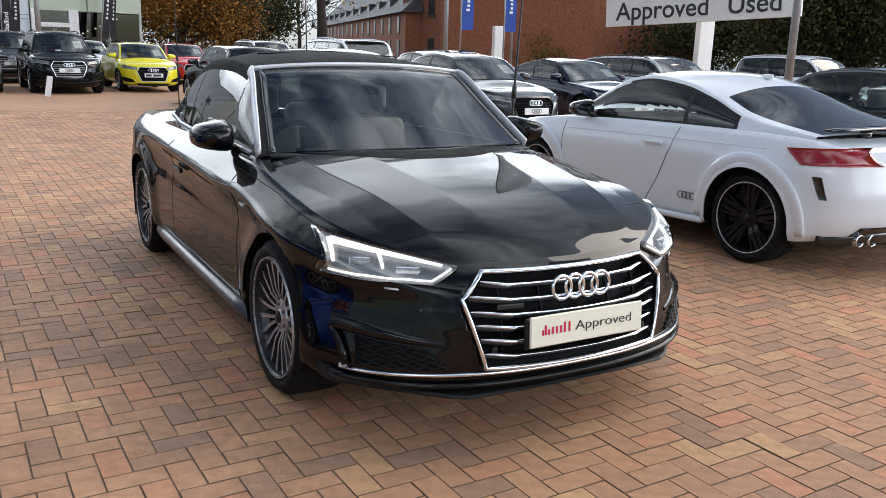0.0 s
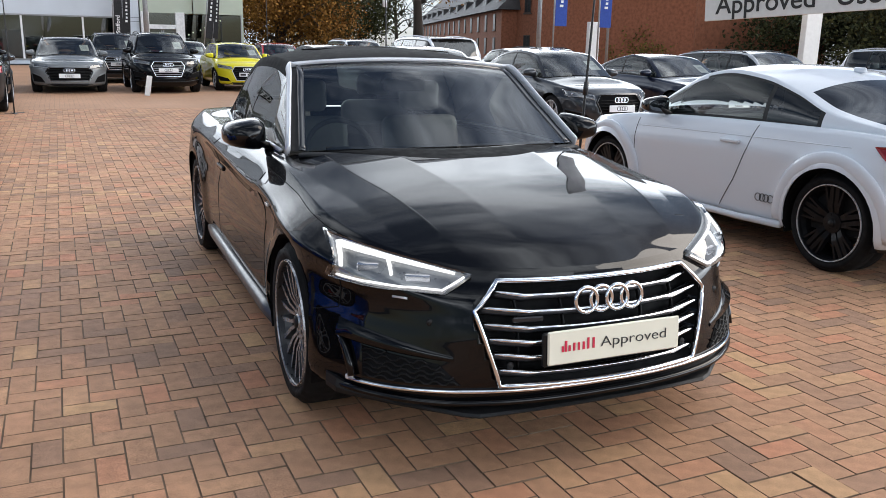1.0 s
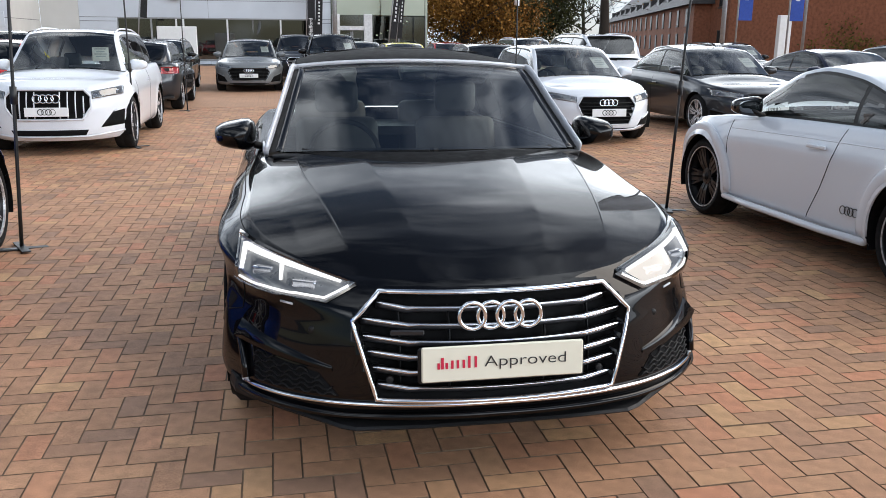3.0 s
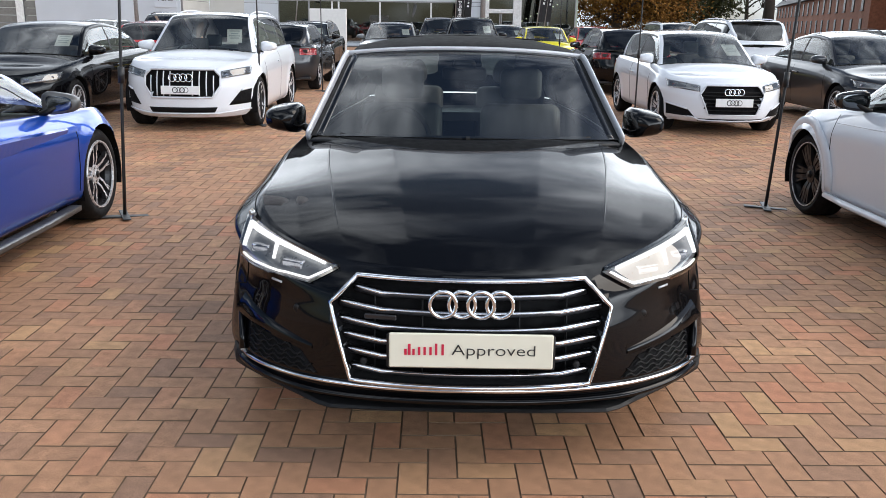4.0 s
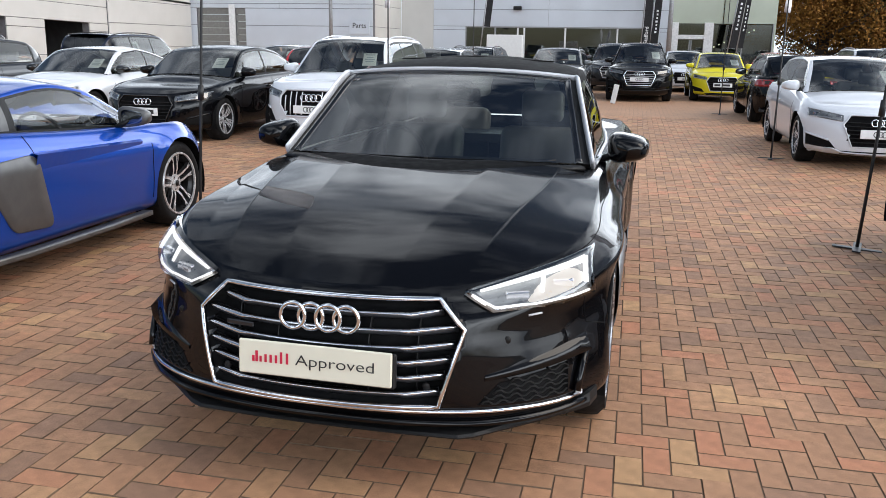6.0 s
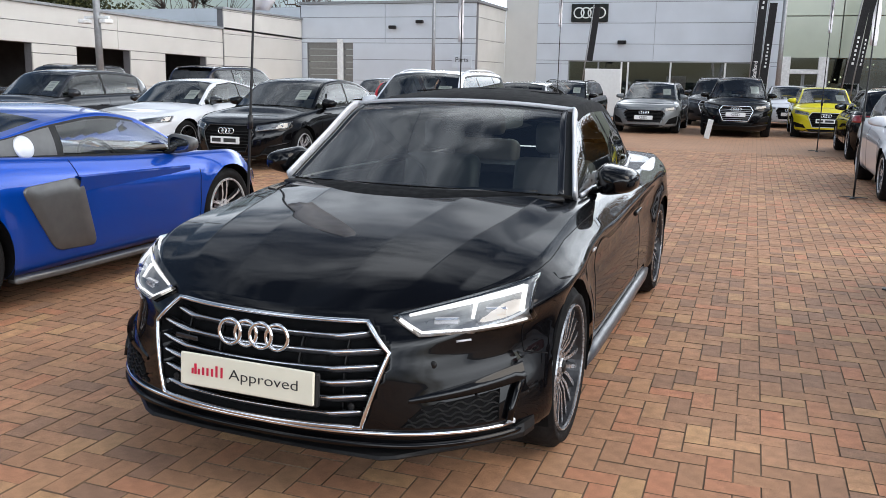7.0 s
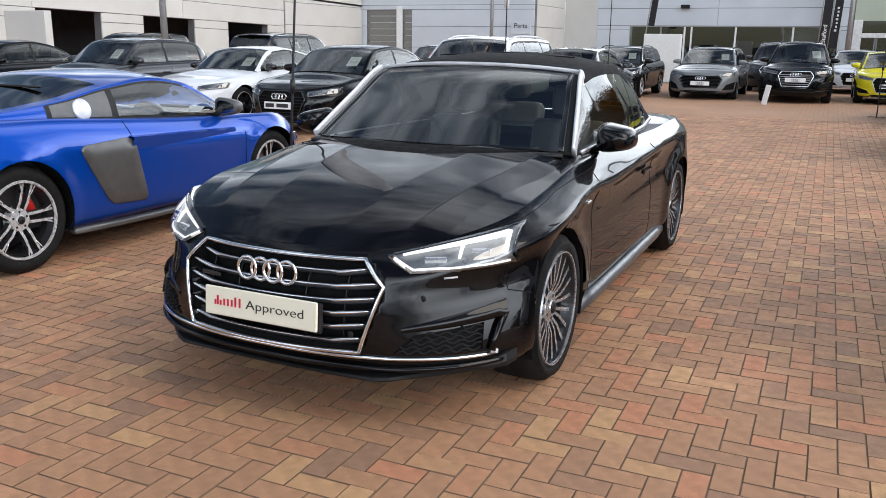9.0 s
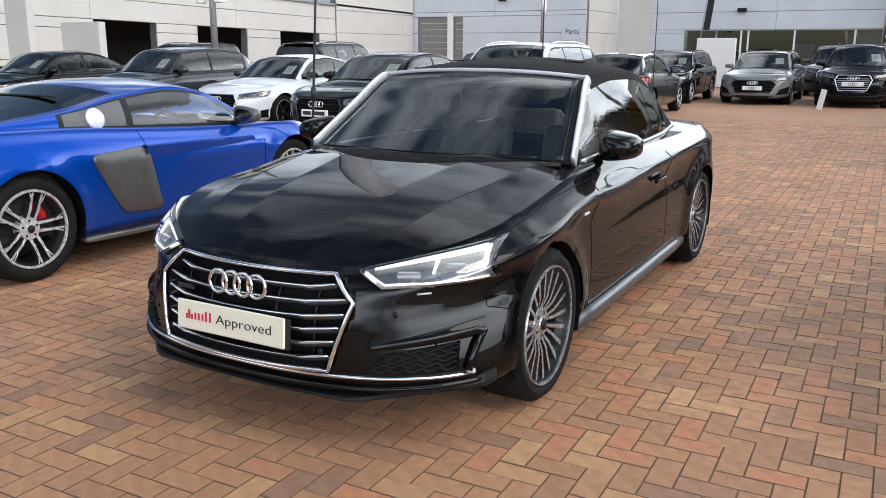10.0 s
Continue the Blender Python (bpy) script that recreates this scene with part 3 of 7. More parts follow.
def wheel_meshes(r, width, style, mats):
    """Tyre, rim and disc meshes of a wheel whose outer face looks along +x."""
    key = (r, width, style, mats[0].name, mats[1].name)
    if key in WHEELS:
        return WHEELS[key]
    h = width / 2
    rr = r - (0.12 if style == "tall" else 0.074 if style == "multi" or mats[0] is M_WHEELK and style == "five_twin" else 0.092)
    tyre = lathe([(-h + 0.02, rr), (-h, rr + 0.02), (-h, r - 0.03), (-h + 0.025, r - 0.004), (-h * 0.6, r), (-0.01, r), (0, r - 0.006), (0.01, r), (h * 0.6, r), (h - 0.025, r - 0.004),
                  (h - 0.002, r - 0.03), (h + 0.004, rr + 0.045), (h, rr + 0.018), (h - 0.012, rr - 0.002), (h - 0.02, rr - 0.01)], 64)
    rim_in = rr - 0.014
    barrel = lathe([(-h + 0.02, rr), (-h + 0.03, rim_in - 0.01), (0.0, rim_in - 0.02), (h - 0.06, rim_in - 0.012), (h - 0.03, rim_in), (h - 0.008, rim_in + 0.004), (h, rr - 0.004), (h - 0.01, rr + 0.004)], 64)
    lip = lathe([(h - 0.012, rim_in - 0.002), (h + 0.001, rim_in + 0.001), (h + 0.002, rr - 0.002), (h - 0.008, rr + 0.003)], 64)
    if mats[0] is M_WHEELK or style == "multi":
        lip = lathe([(h - 0.006, rr - 0.007), (h + 0.002, rr - 0.006), (h + 0.003, rr - 0.001), (h - 0.006, rr + 0.002)], 64)
    pieces = [(*barrel, 1), (*lip, 2 if mats[0] is M_WHEELK else 0)]
    hub = lathe([(h - 0.03, 0.0), (h - 0.03, 0.03), (h - 0.036, 0.034), (h - 0.04, 0.07), (h - 0.09, 0.085)], 32)
    pieces.append((*hub, 0))
    legs = []
    if style == "multi":
        for k in range(10):
            a = k * math.tau / 10
            legs += [(a - 0.08, a - 0.165, 0.014, 0.019), (a + 0.08, a + 0.165, 0.014, 0.019)]
    elif style == "split_twin":
        for k in range(5):
            a = k * math.tau / 5
            for g in (1, -1):
                legs += [(a + g * 0.46, a + g * 0.14, 0.021, 0.0155), (a + g * 0.17, a + g * 0.24, 0.009, 0.008, 0.66)]
    elif style == "five_twin":
        for k in range(5):
            a = k * math.tau / 5
            legs += [(a - 0.4, a - 0.09, 0.03, 0.03), (a + 0.4, a + 0.09, 0.03, 0.03), (a - 0.45, a - 0.3, 0.02, 0.014), (a + 0.45, a + 0.3, 0.02, 0.014)]
    elif style == "ten":
        for k in range(10):
            a = k * math.tau / 10
            legs += [(a - 0.05, a - 0.13, 0.014, 0.010), (a + 0.05, a + 0.13, 0.014, 0.010)]
    else:
        for k in range(5):
            a = k * math.tau / 5
            legs += [(a - 0.2, a - 0.14, 0.04, 0.03), (a + 0.2, a + 0.14, 0.04, 0.03)]
    for a0, a1, w0, w1, *more in legs:
        r0 = more[0] * rim_in if more else 0.055
        p0, p1 = np.array([h - (0.034 if more else 0.05), r0 * math.cos(a0), r0 * math.sin(a0)]), np.array([h - 0.022, rim_in * math.cos(a1), rim_in * math.sin(a1)])
        d = (p1 - p0) / np.linalg.norm(p1 - p0)
        w = np.cross([1.0, 0, 0], d)
        vs = []
        for t in (0, 0.35, 1):
            p = p0 + (p1 - p0) * t + np.array([0.012 * math.sin(math.pi * t), 0, 0])
            ww = (w0 + (w1 - w0) * t) * 0.5
            vs += [p - w * ww * 1.7 - [0.03, 0, 0], p - w * ww, p + w * ww, p + w * ww * 1.7 - [0.03, 0, 0]]
        fs, fb = [], []
        for i in (0, 4):
            fb += [(i, i + 1, i + 5, i + 4), (i + 2, i + 3, i + 7, i + 6)]
            fs.append((i + 1, i + 2, i + 6, i + 5))
        pieces += [(np.array(vs), fs, 0), (np.array(vs), fb, 1)]
    for k in range(5):
        a = k * math.tau / 5 + 0.3
        v, f = lathe([(h - 0.05, 0.009), (h - 0.036, 0.008), (h - 0.036, 0.0)], 8)
        pieces.append((v + np.array([0, 0.052 * math.cos(a), 0.052 * math.sin(a)]), f, 1))
    disc = lathe([(0.0, 0.07), (0.0, r * 0.52), (-0.02, r * 0.52), (-0.02, 0.07)], 40)
    cap = lathe([(h - 0.028, 0.026), (h - 0.022, 0.024), (h - 0.021, 0.0)], 24)
    WHEELS[key] = (mesh_of("tyre", *tyre, M_TYRE), joined("rim", pieces, [mats[0], mats[1], M_ALLOY], smooth=False), mesh_of("brake_disc", *disc, M_DISC),
                   mesh_of("hub_cap", *cap, M_TRIM))
    return WHEELS[key]


def caliper_mesh(r):
    a = np.linspace(-0.5, 0.5, 9)
    v, f = sweep([(0.0, r * 0.44 * math.cos(t), r * 0.44 * math.sin(t)) for t in a], 0.035, 0.045, sides=8, up=(1, 0, 0), square=True)
    return mesh_of("brake_caliper", v, f, M_CAL)


def add_wheels(car, s):
    r, wd = s["wheel"], s.get("tyre", 0.24)
    tyre, rim, disc, cap = wheel_meshes(r, wd, s.get("rim", "five"), s.get("rim_mats", (M_ALLOY, M_ALLOYD)))
    cal = caliper_mesh(r) if s.get("caliper") else None
    for ya in (s["axle_f"], s["axle_r"]):
        for sg in (1, -1):
            w = new("wheel")
            w.parent = car
            w.matrix_basis = pose(sg * (s["W"] - s.get("track_in", 0.022) - wd / 2), ya, r, 0, 0, 0 if sg > 0 else 180) @ pose(0, 0, 0, (ya * 37 + sg * 11) % 60, 0, 0)
            part("tyre", tyre, None, w)
            part("rim", rim, None, w)
            part("brake_disc", disc, None, w)
            part("hub_cap", cap, None, w)
            if cal:
                c = part("brake_caliper", cal, None, w, "red brake caliper")
                c.matrix_basis = pose(0.01, 0, 0, (40 if ya == s["axle_r"] else -220) - ((ya * 37 + sg * 11) % 60))


def ring_mesh(name, R, r, gap, mat, n=4, tube=0.3):
    """A row of n linked rings in the xz plane, the front along -y."""
    ps = []
    a = np.linspace(0, math.tau, 33)[:-1]
    for k in range(n):
        cx = (k - (n - 1) / 2) * gap
        v, f = sweep([(cx + R * math.cos(t), (0.004 if k % 2 else 0), R * math.sin(t)) for t in a], r, r * 0.9, closed=True, sides=8, up=(0, 1, 0))
        ps.append((v, f))
    return joined(name, ps, mat)


def text_mesh(body, size, mat, depth=0.001, align="CENTER", offset=0.0):
    cu = bpy.data.curves.new("lettering", "FONT")
    cu.body, cu.size, cu.extrude, cu.align_x, cu.offset = body, size, depth, align, offset
    ob = bpy.data.objects.new("lettering", cu)
    scene.collection.objects.link(ob)
    me = bpy.data.meshes.new_from_object(ob.evaluated_get(bpy.context.evaluated_depsgraph_get()))
    bpy.data.objects.remove(ob)
    me.materials.clear()
    me.materials.append(mat)
    return me


def mirror_mesh(name, w, d, h, mats):
    """A door mirror's housing: a rounded wedge, its glass side along +y."""
    nu, nv = 20, 12
    v, f, ix = [], [], []
    for i in range(nu):
        a = i * math.tau / nu
        for j in range(nv + 1):
            b = -math.pi / 2 + math.pi * j / nv
            cx, cz = math.cos(a), math.sin(a)
            k = (abs(cx) ** 3.6 + abs(cz) ** 3.6) ** (-1 / 3.6)
            rr = math.cos(b) ** 0.5 if math.cos(b) > 1e-6 else 0
            y = d * (math.sin(b) if b < 0 else 0.25 * math.sin(b))
            x = w * cx * k * rr * 0.5
            v.append((x, y, h * cz * k * rr * 0.5 * (1 - 0.5 * x / w)))
    for i in range(nu):
        for j in range(nv):
            f.append((i * (nv + 1) + j, (i + 1) % nu * (nv + 1) + j, (i + 1) % nu * (nv + 1) + j + 1, i * (nv + 1) + j + 1))
            ix.append(1 if j >= nv - 2 else 0)
    return mesh_of(name, v, f, mats, ix)


def add_seats(car, s, mat, rear=True):
    z0 = s.get("seat_z", 0.42)
    rows = [(s["cowl"] + 1.05, 0.0)] + ([(s["cowl"] + 1.95, 0.04)] if rear else [])
    for y, dz in rows:
        for x in (-0.37, 0.37):
            bm = boxed(x - 0.25, x + 0.25, y - 0.45, y + 0.08, z0 - 0.1 + dz, z0 + 0.1 + dz, 0.05, 3)
            seat = part("seat", bm, mat, car, smooth=True)
            part("backrest", boxed(x - 0.25, x + 0.25, y - 0.02, y + 0.13, z0 + 0.02 + dz, z0 + 0.58 + dz, 0.055, 3, m=Matrix.Translation((0, y, z0)) @ pose(0, 0, 0, -14) @ Matrix.Translation((0, -y, -z0))), mat, seat, smooth=True)
            part("headrest", boxed(x - 0.13, x + 0.13, y + 0.15, y + 0.25, z0 + 0.58 + dz, z0 + 0.77 + dz, 0.04, 3), mat, seat, smooth=True)


def add_dash(car, s, sh, wheel_side=-1):
    xb, zb = sh.belt(s["cowl"])
    c = s["cowl"]
    bm = boxed(-xb + 0.02, xb - 0.02, c - sh.bow * 0.6, c + 0.42, zb - 0.22, zb - 0.03, 0.06, 3)
    part("dashboard", bm, M_DASH, car, smooth=True)
    part("cabin_floor", boxed(-xb, xb, c - 0.1, s["deck"], 0.26, 0.3), M_DASH, car)
    for sg in (1, -1):
        part("door_lining", boxed(*sorted((sg * (xb - 0.005), sg * (xb - 0.06))), c, s["deck"] - 0.1, 0.3, zb - 0.015), M_DASH, car)
    part("rear_shelf", boxed(-xb + 0.05, xb - 0.05, s["deck"] - s.get("shelf", 0.5), s["deck"], zb - 0.09, zb - 0.03), M_DASH, car)
    a = np.linspace(0, math.tau, 33)[:-1]
    v, f = sweep([(0.185 * math.cos(t), 0, 0.185 * math.sin(t)) for t in a], 0.014, closed=True, up=(0, 1, 0))
    hub = sweep([(-0.17, 0, 0), (-0.06, 0.0, -0.01), (0.06, 0.0, -0.01), (0.17, 0, 0)], 0.03, 0.018, sides=8)
    st = part("steering_wheel", joined("steering_wheel", [(v, f), hub], M_DASH), None, car)
    st.matrix_basis = pose(wheel_side * 0.37, c + 0.5, zb - 0.06, -22)


def car(s, name, label, category="car", group="", m=None):
    """A parked car with its shell, cabin, wheels, lamps and trim."""
    root = new(name)
    tagged(root, label, category, group)
    root.matrix_basis = m if m is not None else Matrix()
    sh = Shell(s)
    paint = s["paint"]
    part("body", sh.body("body", [paint, M_DARK, s.get("trim", M_TRIM), s.get("lamp_in", M_LAMPIN), s.get("extra", M_TRIM)]), None, root, s.get("body_label", ""))
    under_parts(root, s, sh)
    cab = Cabin(sh)
    pn = s.get("panes", (M_GLASS, M_SIDEG, M_PRIV))
    cab.build(root, s.get("roof_mat", paint), s.get("pillar", M_TRIM), s.get("frame_mat", paint), pn, s.get("roof_name", "roof"))
    add_wheels(root, s)
    add_seats(root, s, s.get("seat_mat", M_SEAT), s.get("rear_seats", True))
    add_dash(root, s, sh)
    for fn in s.get("details", []):
        fn(root, s, sh, cab)
    return root, sh, cab


# ---- cars: noses, lamps and trim ----
def width_at(poly, z):
    """The half width of a polygon, given by its right half, at height z."""
    best = 0.0
    for (x0, z0), (x1, z1) in zip(poly, poly[1:] + poly[:1]):
        if (z0 - z) * (z1 - z) <= 0 and abs(z1 - z0) > 1e-6:
            best = max(best, x0 + (x1 - x0) * (z - z0) / (z1 - z0))
    return best


def full(poly):
    """A whole outline from its right half, listed from the top centre to the bottom centre."""
    return poly + [(-x, z) for x, z in reversed(poly)]


def nose(root, s, sh, cab):
    """Grille with frame and bars, rings, plate, lamps."""
    g = s["grille"]
    P = g["poly"]
    gr = bar("grille_frame", sh.line("front", full(P[1:-1]), g.get("proud", 0.012), closed=True), g["frame"], root, g.get("fw", 0.014), 0.012, closed=True, up=(0, 1, 0), label=g.get("label", ""))
    for z in g.get("bars", []):
        w = width_at(P, z) - 0.02
        bar("grille_bar", sh.line("front", [(-w, z), (-w + 0.06, z + g.get("jog", 0)), (w - 0.06, z + g.get("jog", 0)), (w, z)], g.get("bar_off", -0.012)), g["bar"], gr, g.get("bh", 0.008), 0.012, up=(0, 1, 0))
    for x in g.get("posts", []):
        zs = [z for z in np.linspace(P[-1][1] + 0.02, P[0][1] - 0.02, 7) if width_at(P, z) > abs(x) + 0.02]
        if len(zs) > 1:
            bar("grille_bar", sh.line("front", [(x, zs[0]), (x, zs[-1])], 0.0), g["bar"], gr, 0.008, 0.012, up=(0, 1, 0))
    e = sh.at("front", 0, g["emblem"])
    k = g.get("ring", 0.043)
    em = part("emblem", ring_mesh("emblem", k, k * 0.17, k * 1.44, M_CHROME), None, root, "four linked chrome rings")
    em.matrix_basis = pose(0, e.y - 0.022, g["emblem"], -6)
    if "plate" in g:
        p = sh.at("front", 0, g["plate"])
        pl = part("number_plate", boxed(-0.26, 0.26, -0.006, 0.006, -0.056, 0.056, 0.004, 1), g.get("plate_mat", M_PLATEW), root)
        pl.matrix_basis = pose(0, p.y - g.get("plate_out", 0.022), g["plate"], -4)
        if g.get("plate_bars"):
            for x, w in ((-0.15, 0.16), (0.09, 0.22)):
                part("plate_marking", boxed(x - w / 2, x + w / 2, -0.0085, -0.0065, -0.03, 0.03), M_INK, pl)
        else:
            part("plate_marking", ring_mesh("plate_marking", 0.034, 0.0055, 0.047, M_INK), None, pl, m=pose(0, -0.007, 0))
    for poly in [] if s.get("lamps_done") else s["lamps"]:
        for sg in (1, -1):
            q = [(sg * x, z) for x, z in poly]
            lamp = part("headlight", mesh_of("headlight", *sh.patch("front", q, 0.016, 14, 6, 0.05), M_LENS), None, root, "clear headlight lens")
            part("lamp_base", mesh_of("lamp_base", *sh.patch("front", q, 0.003, 14, 6, 0.03), M_LAMPD), None, lamp)
            mid = (np.array(q[0]) + np.array(q[1]) + np.array(q[2]) + np.array(q[3])) / 4
            for k in (-0.35, 0.3):
                c = sh.at("front", float(mid[0] + k * (q[1][0] - q[0][0])), float(mid[1] + k * (q[1][1] - q[0][1])), 0.002)
                part("lamp_module", boxed(-0.04, 0.04, -0.008, 0.02, -0.022, 0.022, 0.008, 1), M_LAMPIN, lamp, m=Matrix.Translation(c) @ pose(0, 0, 0, 0, 0, sg * 28))
            low = sh.line("front", [tuple(np.array(q[0]) * 0.96 + np.array(q[2]) * 0.04), tuple(np.array(q[0]) * 0.5 + np.array(q[1]) * 0.5 + np.array((0, 0.02))), tuple(np.array(q[1]) * 0.95 + np.array(q[3]) * 0.05)], 0.006)
            bar("running_light", low, s.get("drl", M_PLATEW), root, 0.008, 0.006, up=(0, 1, 0))


def vents(root, s, sh, cab):
    """Side vents of the bumper, the lower slot and a pale lip."""
    v = s["vents"]
    z = v[0][1]
    for sg in (1, -1):
        # flat dark patches paint the shade inside the vents and the slot
        part("bumper_vent", mesh_of("bumper_vent", *sh.patch("front", [(sg * x, q) for x, q in v], 0.004, 8, 4), M_DARK), None, root)
        bar("vent_blade", sh.line("front", [(sg * v[3][0], v[3][1]), (sg * v[2][0], v[2][1] + 0.005)], 0.006), s.get("vent_mat", s["paint"]), root, 0.012, 0.012, up=(0, 1, 0))
    part("lower_slot", mesh_of("lower_slot", *sh.patch("front", [(-0.42, z - 0.09), (0.42, z - 0.09), (0.46, z - 0.02), (-0.46, z - 0.02)], 0.004, 16, 3), M_DARK), None, root)
    bar("bumper_lip", sh.line("front", [(-v[1][0], z - 0.06), (-0.45, z - 0.105), (0.45, z - 0.105), (v[1][0], z - 0.06)], 0.006), s.get("lip_mat", M_SATIN if s["paint"] is M_WHITE else M_TRIM), root, 0.012, 0.012, up=(0, 1, 0))


def sheet(root, s, sh, cab):
    """The price sheet behind the windscreen."""
    i = cab.index(s["cowl"] + (s["header"] - s["cowl"]) * 0.42)
    j = cab.ns + 6
    p = Vector(cab.G[i, j])
    q = Vector(cab.G[min(i + 3, len(cab.Y) - 1), j])
    up = (q - p).normalized()
    rt = Vector((1, 0, 0))
    n = rt.cross(up).normalized()
    if n.y > 0:
        n.negate()
    c = p - n * 0.03
    w, h = 0.11, 0.15
    v, f = [], []
    for k, off in enumerate((0.0, 0.0015)):
        for a, b in ((-1, -1), (1, -1), (1, 1), (-1, 1)):
            v.append(tuple(c + rt * a * w + up * b * h - n * off))
    f = [(0, 1, 2, 3), (7, 6, 5, 4), (0, 4, 5, 1), (1, 5, 6, 2), (2, 6, 7, 3), (3, 7, 4, 0)]
    sheet_ob = part("price_sheet", mesh_of("price_sheet", v, f, M_PAPER, smooth=False), None, root, "white paper price sheet")
    for k, (z, ww) in enumerate(((0.11, 0.7), (0.05, 0.5), (0.0, 0.75), (-0.05, 0.6))):
        bv = [tuple(c + rt * a * w * ww + up * (z + b * 0.012) + n * 0.0015) for a, b in ((-1, -1), (1, -1), (1, 1), (-1, 1))]
        part("print_line", mesh_of("print_line", bv, [(0, 1, 2, 3)], M_PRINT, smooth=False), None, sheet_ob)


def mirrors(root, s, sh, cab):
    y = s["cowl"] + s.get("mirror_dy", 0.28)
    xb, zb = sh.belt(y)
    mats = [s.get("mirror", s["paint"]), M_MIRROR]
    me = mirror_mesh("door_mirror", s.get("mirror_w", 0.245), s.get("mirror_d", 0.11), 0.14, mats)
    for sg in (1, -1):
        ob = part("door_mirror", me, None, root, m=pose(sg * (xb + s.get("mirror_x", 0.14)), y, zb + 0.075, 0, 0, 0) @ Matrix.Diagonal((sg, 1, 1, 1)))
        st = bar("mirror_stalk", [(sg * (xb + 0.01), y + 0.02, zb + 0.0), (sg * (xb + 0.06), y + 0.01, zb + 0.02), (sg * (xb + 0.11), y, zb + 0.05)], M_TRIM, root, 0.035, 0.02, sides=8)


def tail(root, s, sh, cab):
    """Tail lamps, rear plate."""
    for poly in s.get("tails", []):
        for sg in (1, -1):
            q = [(sg * x, z) for x, z in poly]
            part("tail_light", mesh_of("tail_light", *sh.patch("rear", q, 0.008, 8, 4), M_TAIL), None, root, "red tail light")
    z = s.get("rear_plate", 0.75)
    p = sh.at("rear", 0, z)
    part("rear_plate", boxed(-0.26, 0.26, -0.006, 0.006, -0.056, 0.056, 0.004, 1), M_YELLOW, root, m=pose(0, p.y + 0.02, z))


def seams(root, s, sh, cab):
    """Shut lines of the doors and the bonnet, and the door handles."""
    for sg, view in ((1, "left"), (-1, "right")):
        for pts in s.get("door_lines", []):
            bar("door_seam", sh.line(view, pts, 0.0), M_DARK, root, s.get("seam", 0.004), 0.0025, sides=6)
        for y, z in s.get("handles", []):
            c = sh.at(view, y, z, 0.02)
            hd = part("door_handle", boxed(-0.012, 0.012, -0.1, 0.1, -0.014, 0.014, 0.009, 2), s.get("handle_mat", s["paint"]), root, m=Matrix.Translation(c))
        for pts in s.get("bonnet_lines", []):
            bar("bonnet_seam", sh.line("top", [(sg * x, y) for x, y in pts], 0.0), M_DARK, root, 0.004, 0.0025, sides=6)


